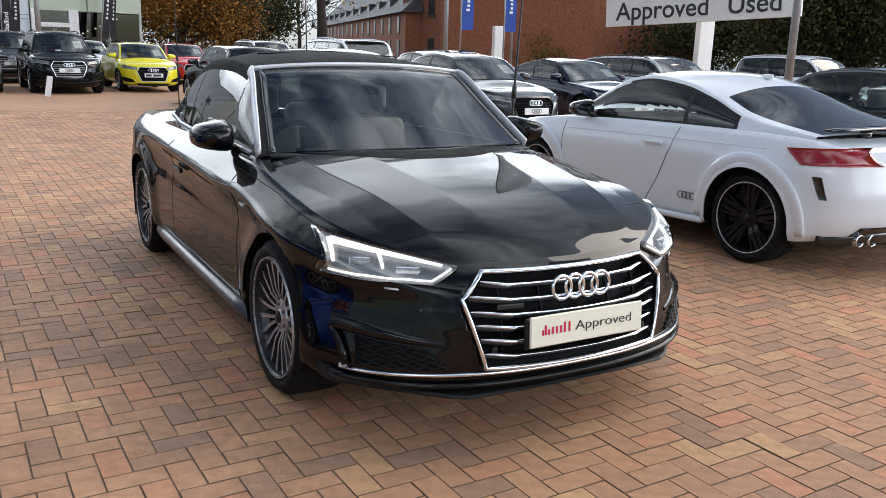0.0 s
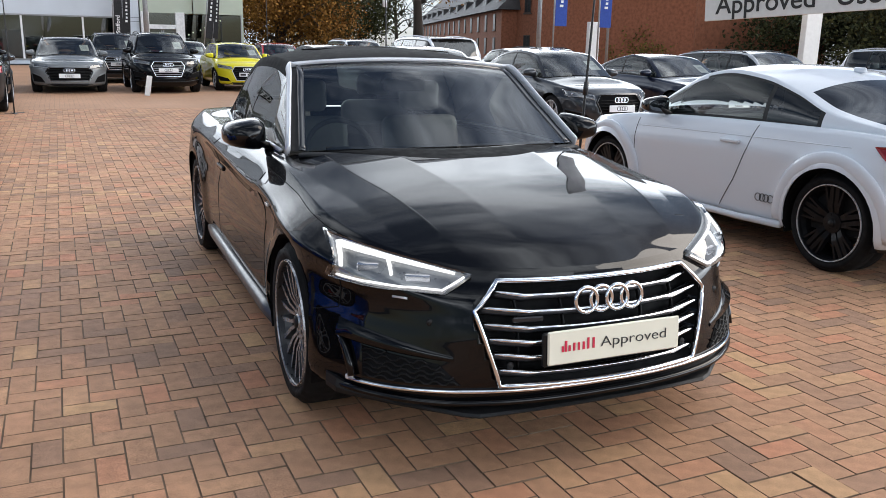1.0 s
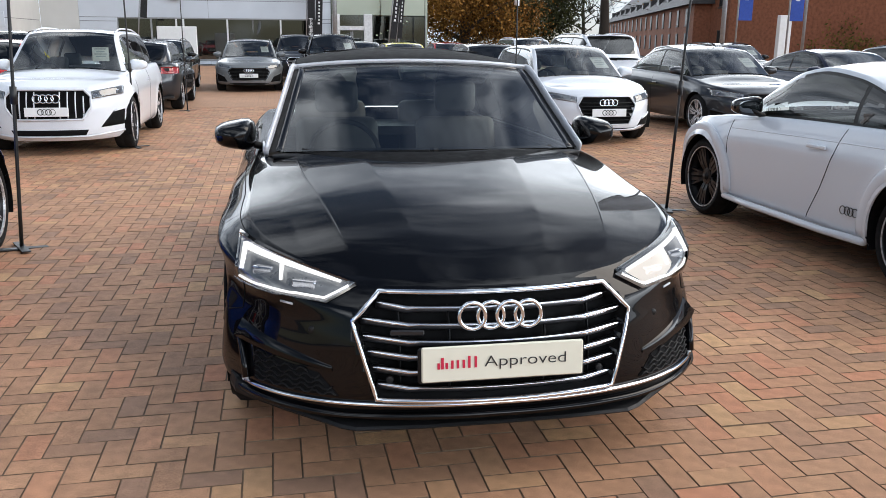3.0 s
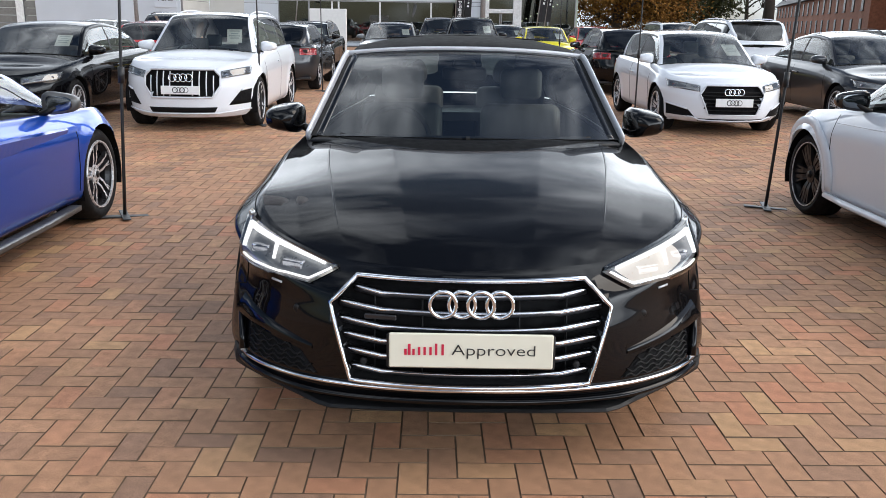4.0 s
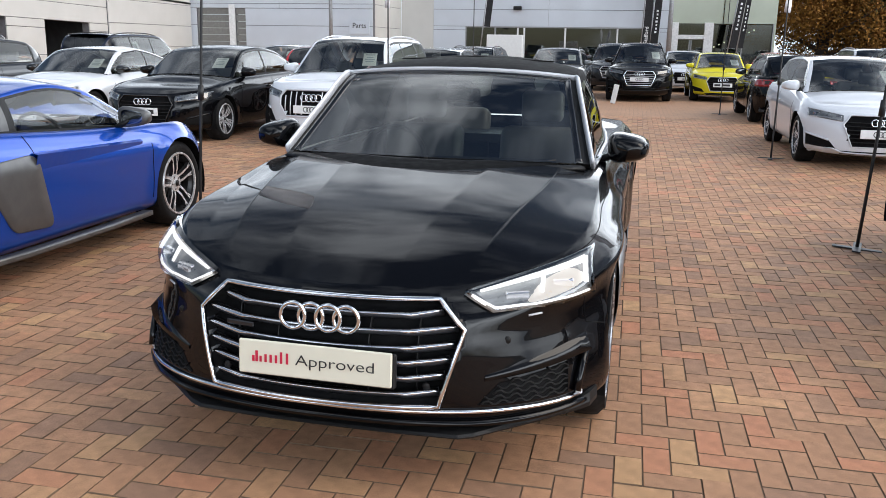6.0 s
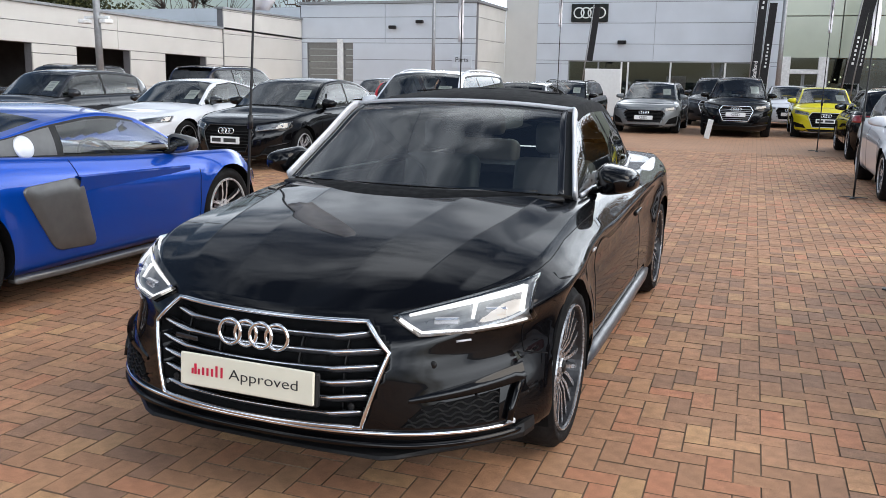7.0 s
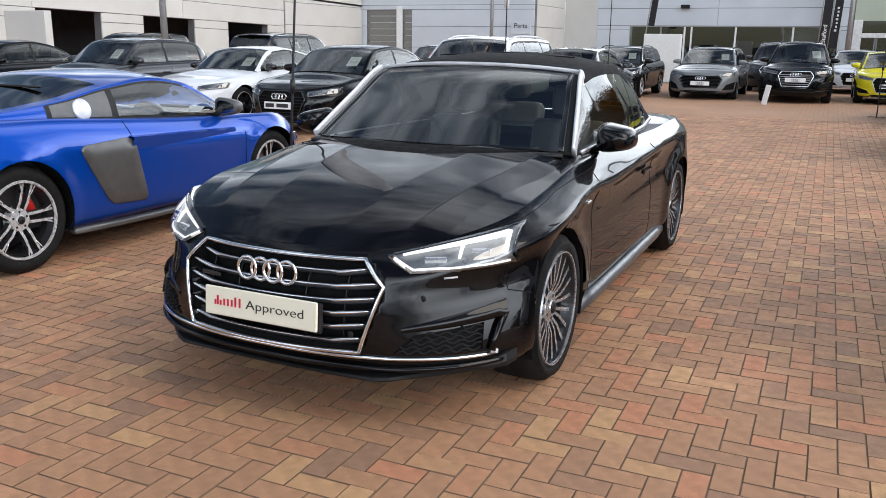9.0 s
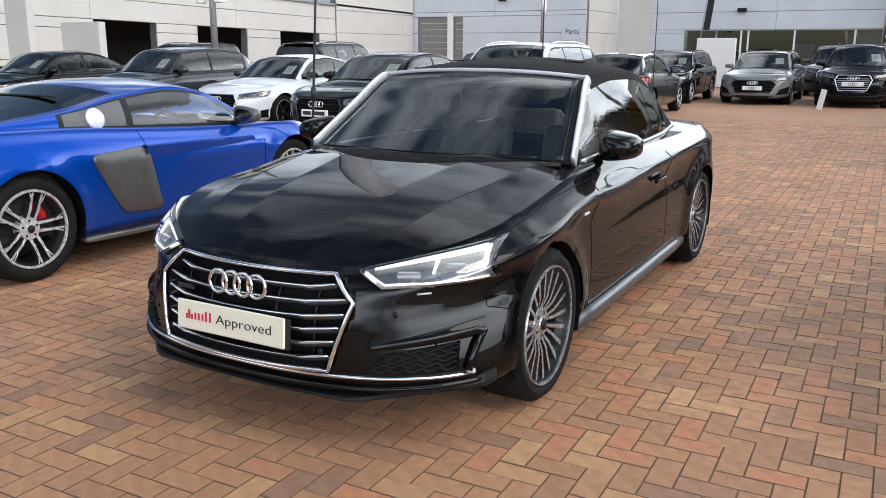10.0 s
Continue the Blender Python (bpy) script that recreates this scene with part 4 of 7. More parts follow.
def spec(L, W, H, axle_f, wb, nose_z, belt, cowl, header, rear_header, deck, paint, r=0.335, **k):
    """A tin-top car from its main measures."""
    b = belt
    s = dict(L=L, W=W, axle_f=axle_f, axle_r=axle_f + wb, wheel=r, arch=r + 0.035, cowl=cowl, header=header, rear_header=rear_header, deck=deck, paint=paint,
             edge=[(0, nose_z), (0.12, nose_z + 0.008), (0.35, nose_z + 0.05), (0.7, nose_z + (b - nose_z) * 0.5), (cowl * 0.85, b - 0.05), (cowl + 0.2, b - 0.01), (L * 0.65, b + 0.03), (L - 0.45, b + 0.05), (L, b + 0.0)],
             centre=[(0.13, nose_z), (0.35, nose_z + 0.085), (0.7, nose_z + (b - nose_z) * 0.6), (cowl - 0.35, b + 0.02), (cowl, b + 0.05), (deck, b + 0.06), (max(deck + 0.02, L - 0.08), b + 0.02)],
             rail=[(cowl, b), (header, H - 0.085), (header + 0.35, H - 0.045), ((header + rear_header) / 2, H - 0.035), (rear_header, H - 0.09), (rear_header + (deck - rear_header) * 0.5, (H - 0.09 + b) / 2 + 0.06), (deck, b + 0.02)],
             roof=[(cowl, b + 0.05), ((cowl + header) / 2, (b + 0.05 + H - 0.05) / 2 + 0.02), (header, H - 0.045), (header + 0.4, H - 0.005), (header + 0.8, H), (rear_header, H - 0.04), ((deck + rear_header) / 2, (H + b) / 2 + 0.03), (deck, b + 0.07)],
             lean=[(cowl, 0.4), (header, 0.36), (deck, 0.36)],
             windows=[(cowl + 0.12, cowl + 1.2), (cowl + 1.26, min(deck - 0.3, cowl + 2.25))],
             door_lines=[[(cowl + 0.02, 0.25), (cowl + 0.0, b - 0.12)], [(cowl + 1.22, 0.25), (cowl + 1.22, b - 0.02)]],
             handles=[(cowl + 1.05, b - 0.16)],
             tails=[[(W - 0.36, b - 0.02), (W - 0.05, b - 0.02), (W - 0.04, b - 0.16), (W - 0.36, b - 0.15)]],
             details=[nose, vents, mirrors, tail, seams, sheet])
    hx = 0.36 + 0.02 * (W - 0.9)
    s["grille"] = dict(poly=[(0, nose_z - 0.035), (hx, nose_z - 0.035), (hx + 0.08, nose_z - 0.15), (hx - 0.03, nose_z - 0.42), (0, nose_z - 0.42)], frame=M_SATIN, bar=M_TRIM, bh=0.006, fw=0.009,
                       bars=[nose_z - 0.41 + 0.05 * i for i in range(1, 7)], emblem=nose_z - 0.11, plate=nose_z - 0.25)
    s["lamps"] = [[(W * 0.5, nose_z - 0.112), (W * 0.9, nose_z - 0.065), (W * 0.9, nose_z + 0.03), (W * 0.49, nose_z - 0.035)]]
    s["recess"] = [(full(s["grille"]["poly"][1:-1]), 0.05, 1)]
    s["vents"] = [(W * 0.56, nose_z - 0.455), (W * 0.9, nose_z - 0.44), (W * 0.915, nose_z - 0.29), (W * 0.66, nose_z - 0.35)]
    s.update(k)
    return s


hero_crease = spl([(0, 0.36), (0.12, 0.39), (0.37, 0.475), (0.75, 0.55), (1.12, 0.61), (1.55, 0.645)])


def hero_fold(x, y, e):
    """The bonnet's section: a flat middle and two crisp folds on either side; and how far it replaces the plain dome."""
    st = lambda t: np.clip(t, 0, 1) ** 2 * (3 - 2 * np.clip(t, 0, 1))
    hinge = lambda t: 0.5 * (t + np.sqrt(t * t + 0.00001))
    k = np.clip(y / 1.5, 0, 1)
    a, c = hero_crease(y), 0.19 + 0.18 * k
    drop = lambda v: 0.012 * v * v + 0.125 * hinge(v - c) + 0.22 * hinge(v - a) - 0.1 * hinge(v - a - 0.14)
    return np.clip(1 - drop(x) / np.maximum(drop(e), 0.01), 0, 1), 0.95 * st((y - 0.19) / 0.3) * (y < 2.5)


# ---- the black soft-top convertible ----
HERO = dict(
    L=4.67, W=0.925, F=0.76, nf=2.1, R=0.85, nr=2.3, cell=0.02, corner=0.042, axle_f=0.918, axle_r=3.69, wheel=0.331, arch=0.362, tyre=0.25, paint=M_BLACK,
    edge=[(0, 0.695), (0.1, 0.7), (0.3, 0.745), (0.45, 0.777), (0.7, 0.822), (1.0, 0.858), (1.5, 0.914), (2.2, 0.93), (3.2, 0.93), (4.0, 0.95), (4.4, 0.94), (4.67, 0.9)],
    centre=[(0.13, 0.695), (0.28, 0.768), (0.6, 0.866), (1.0, 0.93), (1.35, 0.972), (1.6, 0.98), (3.4, 0.945), (4.0, 0.985), (4.58, 0.92)],
    side=[(0, -0.1), (0.05, -0.055), (0.12, -0.03), (0.2, -0.021), (0.35, -0.021), (0.5, -0.029), (0.58, -0.039), (0.65, -0.038), (0.73, -0.02), (0.785, -0.001), (0.795, -0.001), (0.84, -0.022), (0.92, -0.06), (1, -0.108)], flare=0.026, flare_w=0.1,
    shoulder=[(0, 0.82), (0.9, 0.85), (1.3, 0.855), (1.8, 0.82), (2.5, 0.86), (3.2, 0.89), (3.7, 0.9), (4.67, 0.88)], chin=0.035, zf=0.203, track_in=0.012,
    haunch=[(0, -0.1), (0.05, -0.055), (0.12, -0.03), (0.3, -0.014), (0.55, -0.01), (0.75, -0.004), (0.84, -0.006), (0.92, -0.035), (1, -0.1)],
    fold=hero_fold, across=140, waist=[(0, 1), (2.5, 1), (3.2, 0.95), (3.75, 0.87), (4.67, 0.85)], cowl=1.52, header=2.06, rear_header=3.15, deck=3.75, bow=0.2,
    rail=[(1.52, 0.95), (1.79, 1.14), (2.06, 1.312), (2.5, 1.355), (2.9, 1.345), (3.2, 1.285), (3.45, 1.175), (3.65, 1.03), (3.75, 0.95)],
    roof=[(1.52, 0.975), (1.79, 1.17), (2.06, 1.345), (2.18, 1.385), (2.4, 1.412), (2.7, 1.425), (3.0, 1.41), (3.3, 1.335), (3.55, 1.195), (3.75, 0.985)],
    lean=[(1.52, 0.4), (2.06, 0.38), (3.75, 0.4)], windows=[(1.6, 2.98), (3.0, 3.46)], header_rows=0, seal=True, rear_inset=6,
    roof_mat=M_FABRIC, pillar=M_FABRIC, frame_mat=M_SATIN, roof_name="soft_top", panes=(M_GLASS, M_SIDEG, M_SIDEG),
    rim="multi", rim_mats=(M_ALLOYH, M_ALLOYD), mirror=M_BLACK, drl=M_DRL, seat_z=0.45, rear_seats=True,
    lamps=[[(0.55, 0.622), (0.85, 0.64), (0.835, 0.768), (0.45, 0.674)]],
    door_lines=[[(1.42, 0.26), (1.45, 0.5), (1.5, 0.86)], [(2.78, 0.3), (2.82, 0.6), (2.78, 0.88)], [(1.42, 0.26), (2.78, 0.3)], [(0.47, 0.72), (0.46, 0.53), (0.56, 0.5)], [(0.5, 0.762), (0.7, 0.8), (1.0, 0.84), (1.3, 0.868), (1.52, 0.88)]],
    handles=[(2.6, 0.74)],
)
HERO["grille"] = dict(poly=[(0, 0.66), (0.38, 0.66), (0.468, 0.575), (0.398, 0.328), (0, 0.328)], fw=0.0085, frame=M_CHROME, bar=M_CHROME, bars=[],
                      emblem=0.605, ring=0.043, label="six-sided chrome grille frame")
INTAKE = [(0.52, 0.325), (0.585, 0.395), (0.792, 0.425), (0.8, 0.322)]
HERO["recess"] = [(full(HERO["grille"]["poly"][1:-1]), 0.06, 1)]
HERO["tails"] = [[(0.5, 0.86), (0.87, 0.86), (0.86, 0.76), (0.5, 0.77)]]


def hero_grille(root, s, sh, cab):
    """Six stepped chrome slats, each over a dark grey blade, before a black backing with thin posts."""
    P = s["grille"]["poly"]
    for z in (0.628, 0.577, 0.524, 0.475, 0.424, 0.369):
        w = width_at(P, z + 0.008) - 0.014
        pts = sh.line("front", [(-w, z + 0.011), (-0.295, z - 0.003), (-0.26, z), (0.26, z), (0.295, z - 0.003), (w, z + 0.011)], -0.008, 0.02)
        ax = np.abs(np.array(pts)[:, 0])
        thick = np.interp(ax, [0.255, 0.3, w - 0.03, w], [0.0042, 0.0085, 0.0062, 0.003])
        slat = bar("grille_slat", pts, M_CHROME, root, thick, 0.016, up=(0, 1, 0), sides=8, label="stepped chrome grille slat")
        low = [(x, y + 0.022, q - 0.014) for x, y, q in pts]
        bar("slat_blade", low, M_SLATB, slat, np.interp(ax, [0.26, w], [0.011, 0.015]), 0.014, up=(0, 1, 0), sides=8)
    for x in (-0.33, -0.165, 0.165, 0.33):
        bar("grille_post", sh.line("front", [(x, 0.36), (x, 0.64)], -0.035), M_TRIM, root, 0.003, 0.01, up=(0, 1, 0))


def hero_nose(root, s, sh, cab):
    # plate with its lettering; the maker's name is four red bars
    p = sh.at("front", 0, 0.466)
    pl = part("number_plate", boxed(-0.266, 0.266, -0.006, 0.006, -0.058, 0.058, 0.004, 1), M_PLATE, root, "cream dealer plate", m=pose(0, p.y - 0.03, 0.466, -4))
    t = part("plate_lettering", text_mesh("Approved", 0.056, M_INK, offset=-0.0006), None, pl, "black lettering")
    t.matrix_basis = pose(0.074, -0.0075, -0.013, 90) @ Matrix.Diagonal((1.22, 0.92, 1, 1))
    for x, w, h in ((-0.212, 0.008, 0.02), (-0.2, 0.009, 0.037), (-0.186, 0.008, 0.02), (-0.168, 0.008, 0.027), (-0.15, 0.008, 0.027), (-0.131, 0.008, 0.027), (-0.113, 0.008, 0.039), (-0.092, 0.008, 0.037)):
        part("plate_marking", boxed(x - w / 2, x + w / 2, -0.0085, -0.0065, -0.014, -0.014 + h), M_REDINK, pl)
    part("plate_holder", boxed(-0.275, 0.275, 0.007, 0.03, -0.066, 0.05, 0.006, 1), M_TRIM, root, m=pose(0, p.y - 0.03, 0.466, -4))
    b = sh.at("front", -0.3, 0.552)
    part("badge", boxed(-0.055, 0.055, -0.004, 0.004, -0.009, 0.009, 0.004, 1), M_ALLOYD, root, "small chrome-edged badge", m=pose(-0.3, b.y - 0.004, 0.549, 0, 0, -9))
    # bumper: chrome strip, lip, blades and the honeycomb of the intakes
    bar("chrome_strip", sh.line("front", [(-0.83, 0.302), (-0.5, 0.305), (0, 0.312), (0.5, 0.305), (0.83, 0.302)], 0.006), M_CHROME, root, 0.008, 0.008, up=(0, 1, 0))
    # splitter: straight across the middle, swept back from a kink to upturned corners
    edge = [(0.0, 0.03, 0.217, 0.012), (0.25, 0.034, 0.217, 0.012), (0.47, 0.045, 0.219, 0.013), (0.52, 0.072, 0.22, 0.014), (0.7, 0.224, 0.228, 0.02), (0.83, 0.338, 0.237, 0.036), (0.875, 0.382, 0.242, 0.05), (0.895, 0.44, 0.25, 0.05)]
    edge = [(-x, y, z, h) for x, y, z, h in edge[:0:-1]] + edge
    rows = [[(x * 0.93, y + 0.1, z + h + 0.02) for x, y, z, h in edge], [(x * 0.995, y + 0.008, z + h) for x, y, z, h in edge], [(x, y, z + h * 0.4) for x, y, z, h in edge], [(x * 0.998, y + 0.004, z) for x, y, z, h in edge], [(x * 0.93, y + 0.1, z + 0.004) for x, y, z, h in edge]]
    m = len(edge)
    part("splitter", mesh_of("splitter", [q for r in rows for q in r], [(r * m + i, r * m + i + 1, (r + 1) * m + i + 1, (r + 1) * m + i) for r in range(4) for i in range(m - 1)], M_TRIM, smooth=False), None, root, "black splitter with upturned corners")
    bar("lip_crease", sh.line("front", [(-0.86, 0.272), (-0.5, 0.262), (0, 0.268), (0.5, 0.262), (0.86, 0.272)], 0.004), M_BLACK, root, 0.014, 0.02, up=(0, 1, 0))
    for sg in (1, -1):
        # a ledge that rises outwards over the intake, and the fin that closes it
        n = 14
        up, lo, un = [], [], []
        for i in range(n + 1):
            k = i / n
            x = 0.54 + 0.3 * k
            zu, zl = 0.422 + 0.078 * k, 0.41 + 0.034 * k
            up.append(sh.at("front", sg * x, zu, 0.0))
            lo.append(sh.at("front", sg * x, zl, 0.006 + 0.03 * k))
            un.append(sh.at("front", sg * x, zl - 0.012, -0.004))
        v = [tuple(p) for p in up + lo + un]
        m = n + 1
        part("bumper_ledge", mesh_of("bumper_ledge", v, [(r * m + i, r * m + i + 1, (r + 1) * m + i + 1, (r + 1) * m + i) for r in (0, 1) for i in range(n)], M_BLACK), None, root)
        bar("bumper_fin", sh.line("front", [(sg * 0.822, 0.315), (sg * 0.832, 0.4), (sg * 0.842, 0.455)], 0.008), M_BLACK, root, 0.016, 0.02, up=(0, 1, 0))
        part("strip_end", boxed(-0.016, 0.016, -0.004, 0.004, -0.009, 0.009, 0.003, 1), M_SATIN, root, m=Matrix.Translation(sh.at("front", sg * 0.83, 0.308, 0.006)) @ pose(0, 0, 0, 0, 0, -sg * -48))
        # no hollow here: a dark patch paints the shade behind the honeycomb
        part("intake", mesh_of("intake", *sh.patch("front", [(sg * x, z) for x, z in INTAKE], 0.002, 14, 6, 0.02), M_DARK), None, root, "black lower air intake")
        for k in range(6):
            z0 = 0.332 + k * 0.0165
            xs = [x for x in np.arange(0.53, 0.825, 0.0125) if inside(INTAKE, np.array([x]), np.array([z0]))[0]]
            if len(xs) > 3:
                bar("intake_mesh", [tuple(sh.at("front", sg * x, z0 + 0.005 * (1 if (i + 2 * (k % 2)) % 4 in (1, 2) else -1), 0.005)) for i, x in enumerate(xs)], M_TRIM, root, 0.0025, 0.005, up=(0, 1, 0), sides=6)
        # lamp: light guides and dark modules under a clear lens
        lamp = part("headlight", mesh_of("headlight", *sh.patch("front", [(sg * x, z) for x, z in s["lamps"][0]], 0.018, 16, 8, 0.05), M_LENS), None, root, "lit headlight with white light guides")
        part("lamp_base", mesh_of("lamp_base", *sh.patch("front", [(sg * x, z) for x, z in s["lamps"][0]], 0.003, 16, 8, 0.03), M_LAMPD), None, lamp)

        def guide(name, pts, w0, w1):
            ln = sh.line("front", [(sg * x, z) for x, z in pts], 0.007, 0.02)
            bar(name, ln, M_DRL, lamp, np.linspace(w0, w1, len(ln)), 0.005, up=(0, 1, 0))

        guide("running_light", [(0.475, 0.671), (0.555, 0.634), (0.69, 0.642), (0.838, 0.652)], 0.004, 0.004)
        guide("light_band", [(0.5, 0.68), (0.65, 0.712), (0.815, 0.744)], 0.005, 0.015)
        guide("light_step", [(0.815, 0.75), (0.83, 0.68)], 0.011, 0.008)
        guide("light_step", [(0.69, 0.714), (0.695, 0.67)], 0.008, 0.006)
        for x, w, z in ((0.62, 0.045, 0.665), (0.757, 0.04, 0.688)):
            q = sh.at("front", sg * x, z, 0.002)
            part("lamp_module", boxed(-w, w, -0.008, 0.03, -0.016, 0.016, 0.007, 2), M_LAMPIN, lamp, m=Matrix.Translation(q) @ pose(0, 0, 0, 0, 0, sg * 30))
        bar("lamp_washer", sh.line("front", [(sg * 0.66, 0.604), (sg * 0.7, 0.606)], 0.002), M_SATIN, root, 0.004, 0.003, up=(0, 1, 0))
        for x, z in ((0.6, 0.53), (0.36, 0.39)):
            v, f = lathe([(-0.004, 0.013), (0.0, 0.013), (0.003, 0.01), (0.003, 0)], 14)
            c = sh.at("front", sg * x, z, 0.0 if x > 0.5 else -0.01)
            part("parking_sensor", mesh_of("parking_sensor", v, f, M_TRIM), None, root, m=Matrix.Translation(c) @ pose(0, 0, 0, 0, 0, -90))


def hero_sides(root, s, sh, cab):
    for sg, view in ((1, "left"), (-1, "right")):
        bar("side_skirt", [(sg * 0.875, 1.3, 0.222), (sg * 0.888, 1.5, 0.225), (sg * 0.89, 2.3, 0.23), (sg * 0.888, 3.1, 0.235), (sg * 0.875, 3.3, 0.235)], M_SKIRT, root, 0.035, 0.04, sides=10, label="dark grey sill skirt")
        ys = np.linspace(1.66, 3.74, 70)
        xb, zb = sh.belt(ys)
        bar("belt_trim", [(sg * (x + 0.006), y, z + 0.006) for x, y, z in zip(xb, ys, zb)], M_SATIN, root, 0.009, 0.009, label="satin aluminium belt trim")
        bd = sh.at(view, 1.36, 0.74, 0.004)
        part("badge", boxed(-0.003, 0.003, -0.03, 0.03, -0.006, 0.006, 0.002, 1), M_ALLOY, root, m=Matrix.Translation(bd))
        # mirror glass trim below the side pane's front corner
        bar("mirror_foot", [(sg * 0.779, 1.6, 0.946), (sg * 0.787, 1.85, 0.956)], M_SATIN, root, 0.007, 0.008)
    fr = []
    ih = cab.index(s["header"])
    for i in range(0, ih + 1):
        fr.append(cab.G[i, cab.ns])
    fr += [cab.G[ih, j] for j in range(cab.ns + 1, cab.ns + cab.nt + 1)]
    fr = np.array(fr)
    both = np.concatenate([fr, (fr * np.array([-1, 1, 1]))[::-1][1:]])
    half = np.clip((np.minimum(np.arange(len(both)), len(both) - 1 - np.arange(len(both))) - ih + 2) / 5.0, 0, 1)
    head = half * half * (3 - 2 * half)
    out = np.stack([np.sign(both[:, 0]) * 0.013 * (1 - head), 0.012 * head, 0.007 * head], -1)
    bar("windscreen_frame", both + out, M_SATIN, root, 0.0125, 0.038 - 0.014 * head, label="satin aluminium windscreen frame", up=(0, -0.75, 0.65), sides=12)
    pane = cab.G[:ih + 1, cab.ns + 2:]
    band = np.concatenate([pane[:, 0], pane[ih, 1:]])
    band = np.concatenate([band, (band * np.array([-1, 1, 1]))[::-1][1:]])
    bar("windscreen_seal", band + np.array([0, -0.002, 0.002]), M_GLOSS, root, 0.018, 0.004, up=(0, -0.75, 0.65), sides=8)
    for sg in (1, -1):
        ys = np.linspace(0.3, 1.42, 40)
        bar("bonnet_crease", [tuple(sh.at("top", sg * float(hero_crease(y)), y, -0.0015)) for y in ys], M_BLACK, root, np.interp(ys, [0.3, 0.5, 1.42], [0.001, 0.0045, 0.0045]), np.interp(ys, [0.3, 0.5, 1.42], [0.001, 0.0032, 0.0032]), sides=10)
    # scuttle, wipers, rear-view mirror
    # a black sheet paints the shaded gap between the bonnet's rear edge and the glass
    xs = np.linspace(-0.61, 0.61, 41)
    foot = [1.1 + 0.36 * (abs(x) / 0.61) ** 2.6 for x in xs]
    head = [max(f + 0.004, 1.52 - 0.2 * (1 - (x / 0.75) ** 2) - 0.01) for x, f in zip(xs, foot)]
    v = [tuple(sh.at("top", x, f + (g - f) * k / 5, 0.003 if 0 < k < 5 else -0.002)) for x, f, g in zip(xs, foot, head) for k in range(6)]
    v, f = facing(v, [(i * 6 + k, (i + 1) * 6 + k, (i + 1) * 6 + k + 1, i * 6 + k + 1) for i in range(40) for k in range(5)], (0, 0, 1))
    part("scuttle_hollow", mesh_of("scuttle_hollow", v, f, M_DARKG), None, root, "black sheet painting the shaded gap below the windscreen")
    xs = np.linspace(-0.72, 0.72, 25)
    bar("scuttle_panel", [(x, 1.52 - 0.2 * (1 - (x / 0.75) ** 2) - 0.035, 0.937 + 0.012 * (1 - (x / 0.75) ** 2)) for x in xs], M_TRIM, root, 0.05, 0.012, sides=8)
    for x0, x1 in ((-0.6, 0.02), (-0.02, 0.6)):
        px = np.linspace(x0, x1, 12)
        bar("wiper", [(x, 1.52 - 0.2 * (1 - (x / 0.75) ** 2) + 0.02, 0.956 + 0.014 * (1 - (x / 0.75) ** 2)) for x in px], M_TRIM, root, 0.012, 0.012, sides=6)
    part("rear_view_mirror", boxed(-0.12, 0.12, 2.03, 2.07, 1.19, 1.26, 0.02, 2), M_TRIM, root, smooth=True)
    part("sensor_housing", boxed(-0.06, 0.06, 1.94, 2.1, 1.255, 1.3, 0.02, 2), M_TRIM, root, smooth=True)
    bar("aerial_seam", [(-0.45, 2.5, 1.398), (0, 2.5, 1.42), (0.45, 2.5, 1.398)], M_FABRIC, root, 0.008, 0.004)


HERO["details"] = [hero_nose, hero_grille, nose, mirrors, tail, seams, hero_sides]
HERO["lamps_done"] = True
HERO.update(mirror_w=0.2, mirror_d=0.17, mirror_x=0.155, seam=0.0014)
hero, hero_shell, hero_cabin = car(HERO, "convertible", "glossy black soft-top convertible with chrome grille and lit headlights", "car", m=pose(0, 0, 0, 0, 0, -1.1))

# ---- the blue and the white coupes beside it ----
M_BLADE = plain("satin_grey_blade", (0.13, 0.13, 0.13), 0.4, 0.6)


